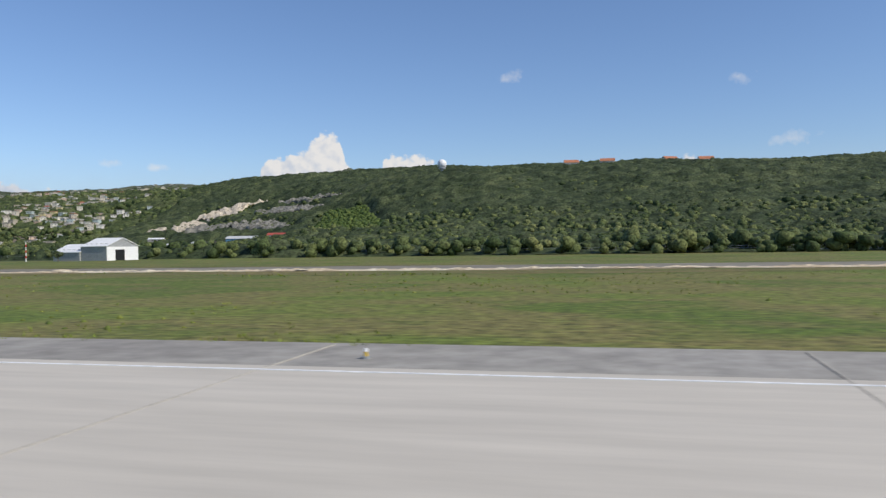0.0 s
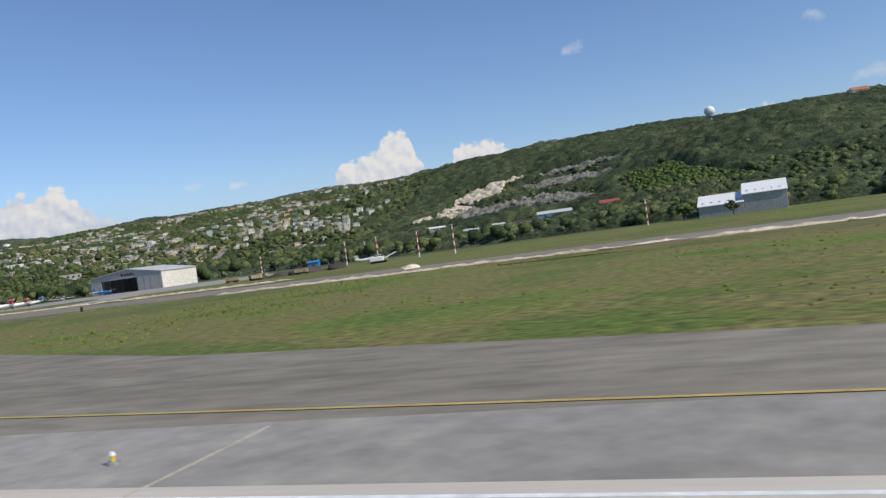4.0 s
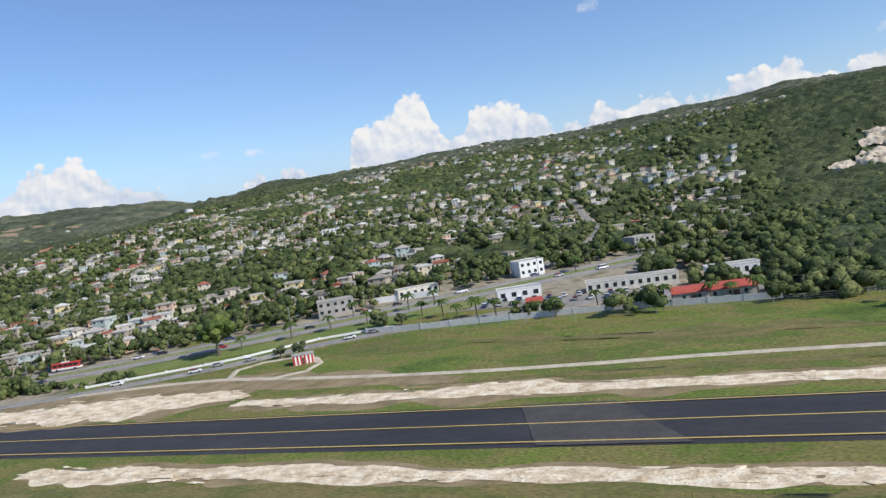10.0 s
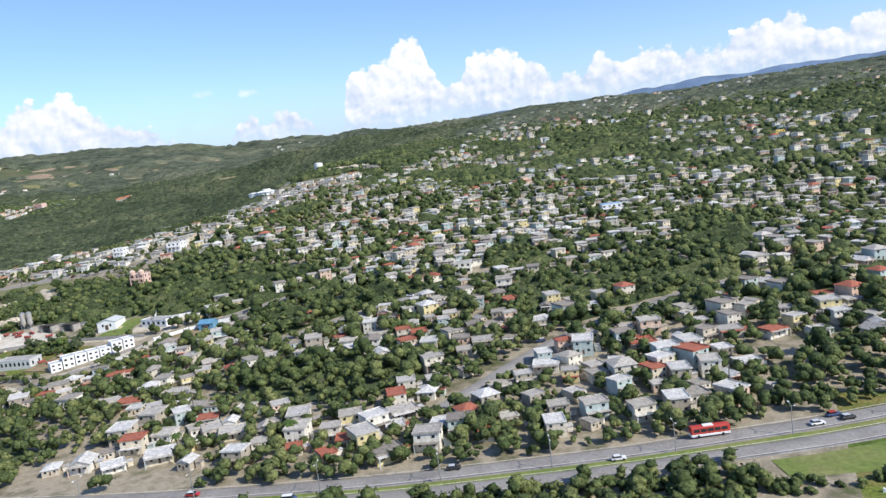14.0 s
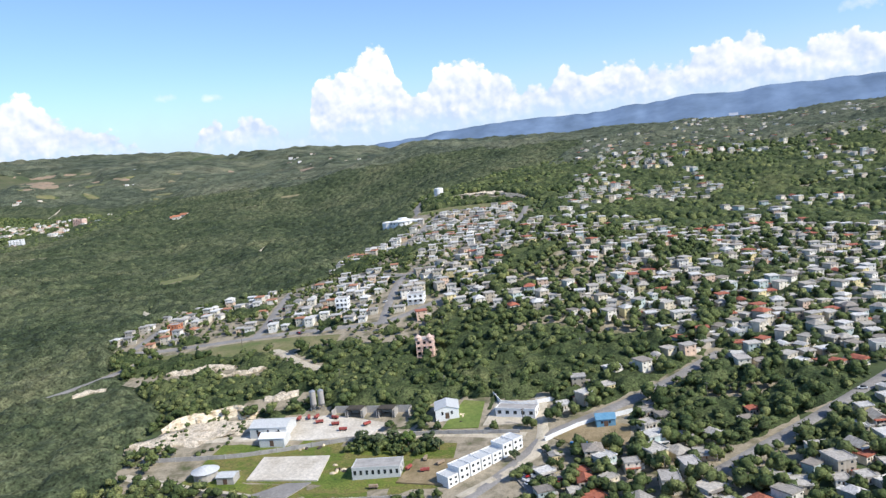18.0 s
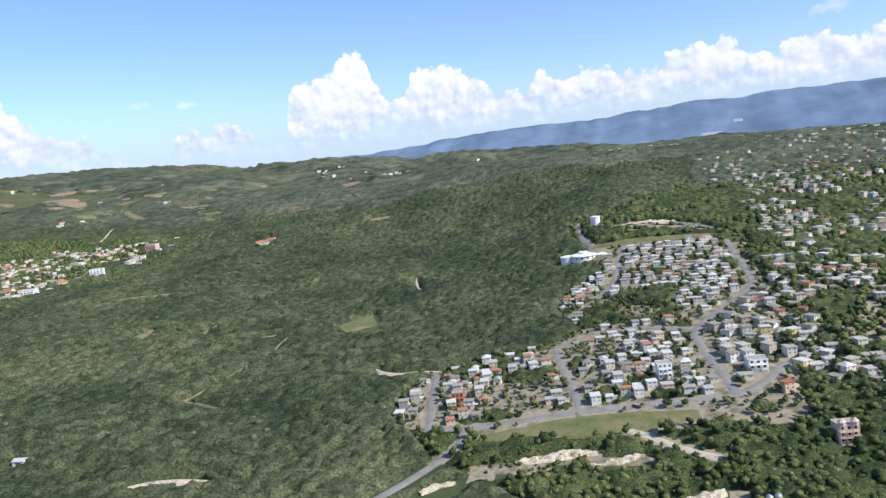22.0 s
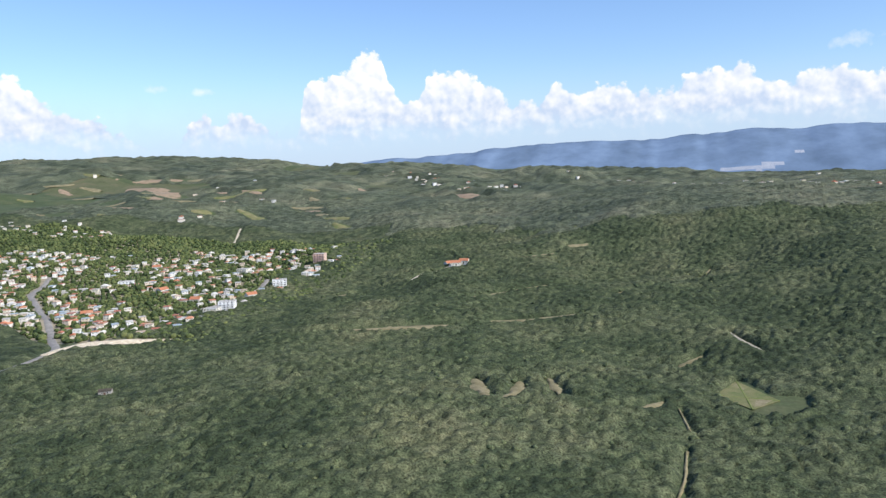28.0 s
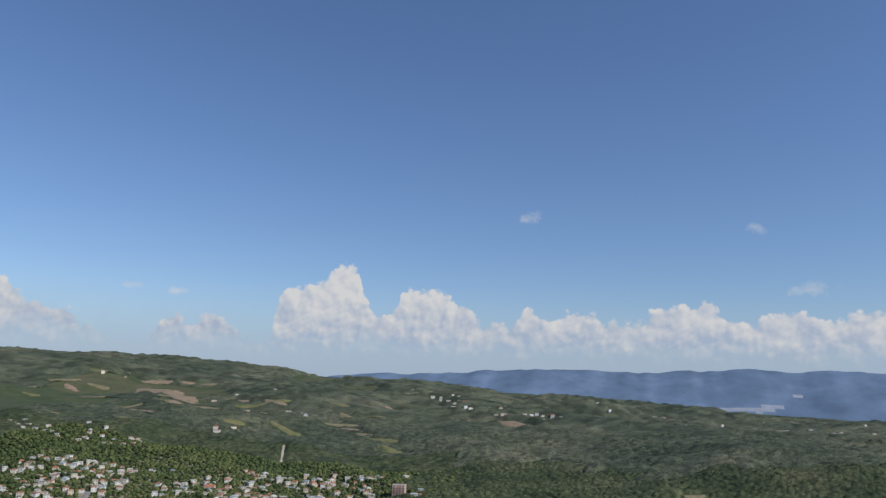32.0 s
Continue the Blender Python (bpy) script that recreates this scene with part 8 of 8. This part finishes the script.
# ---- the works yard ----
shed("works_shed", -768, 208, 8, 12, 8, 3.0, 4.2, M_SHEET, M_SHEET, "long pale metal works shed", 2, "shed", True, 3)
shed("works_shed", -764, 202, 8, 8, 5, 2.4, 3.4, M_SHEET, M_WHITE, "pale metal shed with a white roof", 1, "shed")
for dx in (0, 2.4):
    e = thing("silo", -761 + dx, 222 + dx * 0.4, ground_z(-761, 222), 0, "pale grey cement silo on legs", "silo", "cement silos")
    part("barrel", rod(bmesh.new(), (0, 0, 2.2), (0, 0, 6.4), 1.0, 1.0, 16), M_CONC, e)
    part("hopper", rod(bmesh.new(), (0, 0, 1.0), (0, 0, 2.2), 0.3, 1.0, 16), M_CONC, e)
    part("cap", rod(bmesh.new(), (0, 0, 6.4), (0, 0, 6.9), 1.05, 0.4, 16), M_STEEL, e)
    for sx in (-0.7, 0.7):
        for sy in (-0.7, 0.7):
            part("leg", rod(bmesh.new(), (sx, sy, -0.8), (sx, sy, 2.4), 0.09), M_STEEL, e)
for k in range(5):
    x, y = -750 + k * 5.2, 219 + k * 0.3
    e = thing("open_bay", x, y, ground_z(x, y), 4, "open concrete storage bay with a rusty roof", "shed", "storage bays")
    part("back_wall", boxed(-2.4, 1.8, -1, 2.4, 2.0, 2.6), M_CONC, e)
    for sx in (-2.4, 2.2):
        part("side_wall", boxed(sx, -1.6, -1, sx + 0.2, 1.8, 2.3), M_CONC, e)
    if k % 2:
        part("roof", boxed(-2.6, -1.8, 2.6, 2.6, 2.2, 2.75), M_SOIL, e)
shed("blue_roofed_shed", -715, 221, 20, 7, 8, 2.8, 3.8, M_WHITE, M_SHEET, "white shed with a pale blue roof", 1, "shed", False, 2)
block("white_depot", -693, 221, -4, 12, 4.5, 2.4, M_WHITE, "long low white depot with red doors", 1, 5)
shed("blue_house", -667, 216, 14, 5.2, 4.4, 1.9, 3.0, M_TEAL, M_TEAL, "faded blue house with a hipped blue roof", 1, "house", True, 2)
# a stepped row of white town houses
for k in range(7):
    x, y = -703 + k * 2.1, 184 + k * 3.1
    e = block("town_house", x, y, 58, 3.4, 4.6, 2.5 + 0.9 * ((k * 3) % 4) / 3, M_WHITE, "white town house in a stepped terrace", 2, 2, "house", M_SHEET)
    e["group"] = "white terrace"
block("grey_depot", -724, 188, 12, 13, 6, 2.8, M_SHEET, "pale block depot with white pilasters", 1, 8)
e = thing("round_pavilion", -774, 181, ground_z(-774, 181), 0, "round grey pavilion with a conical roof", "pavilion")
part("drum", rod(bmesh.new(), (0, 0, -1), (0, 0, 2.2), 3.4, 3.4, 18), M_CONC, e)
part("roof", rod(bmesh.new(), (0, 0, 2.2), (0, 0, 3.4), 4.0, 1.0, 18), M_SHEET, e)
shed("pavilion_annexe", -766, 180, 10, 5, 4, 2.0, 2.6, M_CONC, M_SHEET, "low grey annexe with a sheet roof", 1, "shed")
for k in range(5):
    x, y = -735 + k * 6.5, 166.5 + k * 0.2
    e = thing("freight_trailer", x, y, ground_z(x, y), 3, "rust-red freight trailer parked in a row", "trailer", "freight trailers")
    part("box", boxed(-2.9, -0.65, 0.55, 2.9, 0.65, 1.7), M_EARTH, e)
    for px in (-2.0, -1.3, 2.0):
        for s in (-1, 1):
            part("wheel", rod(bmesh.new(), (px, s * 0.45, 0.28), (px, s * 0.68, 0.28), 0.28, sides=10), M_RUBBER, e)
    part("bed", boxed(-2.9, -0.65, 0.4, 2.9, 0.65, 0.56), M_BLACK, e)
wall_run("yard_wall", [(-800, 186), (-772, 192), (-740, 205), (-715, 209), (-690, 210)], 1.3, M_CONC, "grey block wall across the works yard", 5)
wall_run("yard_wall", [(-780, 172), (-740, 170), (-712, 175), (-700, 172)], 1.4, M_CONC, "grey block wall along the yard front", 5)
wall_run("yard_wall", [(-706, 236), (-699, 226), (-690, 226), (-678, 232)], 1.3, M_WHITE, "white boundary wall of the depot", 5)
wall_run("yard_wall", [(-682, 206), (-672, 216), (-660, 222)], 1.3, M_WHITE, "white boundary wall beside the lane", 5)
slab("car_lot", [(-688.5, 190), (-684, 194), (-672.5, 187), (-680, 178.5)], M_ROAD, 0.3, "car lot packed with cars", "car park")
tagged(CAR, group="cars on the roads")
lot = random.Random(8)
for row in range(4):
    for col in range(8):
        if lot.random() < 0.15:
            continue
        a, b = (col + 0.5) / 8, (row + 0.5) / 4
        x, y = -687.2 + 12.6 * a + 3.4 * b + lot.uniform(-0.25, 0.25) - 0.0, 190.6 - 6.0 * a - 7.6 * b + 2.6 * a * b + lot.uniform(-0.3, 0.3) + 1.2
        if not inside([(-688.5, 190), (-684, 194), (-672.5, 187), (-680, 178.5)], x, y):
            continue
        c = copy_thing(CAR, pose(x, y, ground_z(x, y) + 0.32, 0, 0, (55 if row % 2 else 235) + lot.uniform(-9, 9)))
        c["group"], c["label"] = "cars in the lot", "car parked close to others in a lot"
for k in range(9):
    x, y = -674 + k * 1.25, 204.2 - 0.1 * k + 0.5 * (k % 2)
    e = thing("boat", x, y, ground_z(x, y) + 0.25, 70 + (k * 23) % 20, "small laid-up open boat on blocks", "boat", "laid-up boats")
    bm = bmesh.new()
    prism(bm, [(-0.15, 0.1), (0.15, 0.1), (0.42, 0.55), (-0.42, 0.55)], -1.3, 0.9)
    for v in bm.verts:
        if v.co.y < -1:
            v.co.x *= 0.25
    part("hull", bm, (M_BLUE, M_ORANGE, M_WHITE)[k % 3], e)
    part("thwart", boxed(-0.4, -0.2, 0.56, 0.4, 0.0, 0.62), M_DOOR, e)
    part("block", boxed(-0.3, 0.2, -0.1, 0.3, 0.45, 0.12), M_DOOR, e)
for k, (x, y) in enumerate([(-737 + lot.gauss(0, 1.6), 189 + lot.gauss(0, 2.4)) if k < 8 else (-751 + lot.gauss(0, 3), 199.5 + lot.gauss(0, 1)) if k < 13 else (-709 + lot.gauss(0, 1), 219 + lot.gauss(0, 2.5)) for k in range(17)]):
    heap("rubble_heap", x, y, 0.6 + 0.5 * ((k * 7) % 5) / 5, 0.5, M_LIME if k % 3 else M_SOIL, "small heap of rubble in the yard", k + 30)
# cars in the estate and the town
for k, (x, y) in enumerate(((-823, 300), (-826, 318), (-772, 312), (-779, 340), (-846, 400), (-757, 450), (-800, 284), (-850, 274), (-680, 200), (-664, 236), (-600, 236), (-570, 275), (-545, 192), (-410, 330), (-404, 280))):
    c = copy_thing(CAR, pose(x, y, ground_z(x, y) + 0.25, 0, 0, 70 + k * 11))
    c["group"], c["label"] = "cars in the streets", "car parked in a narrow street"
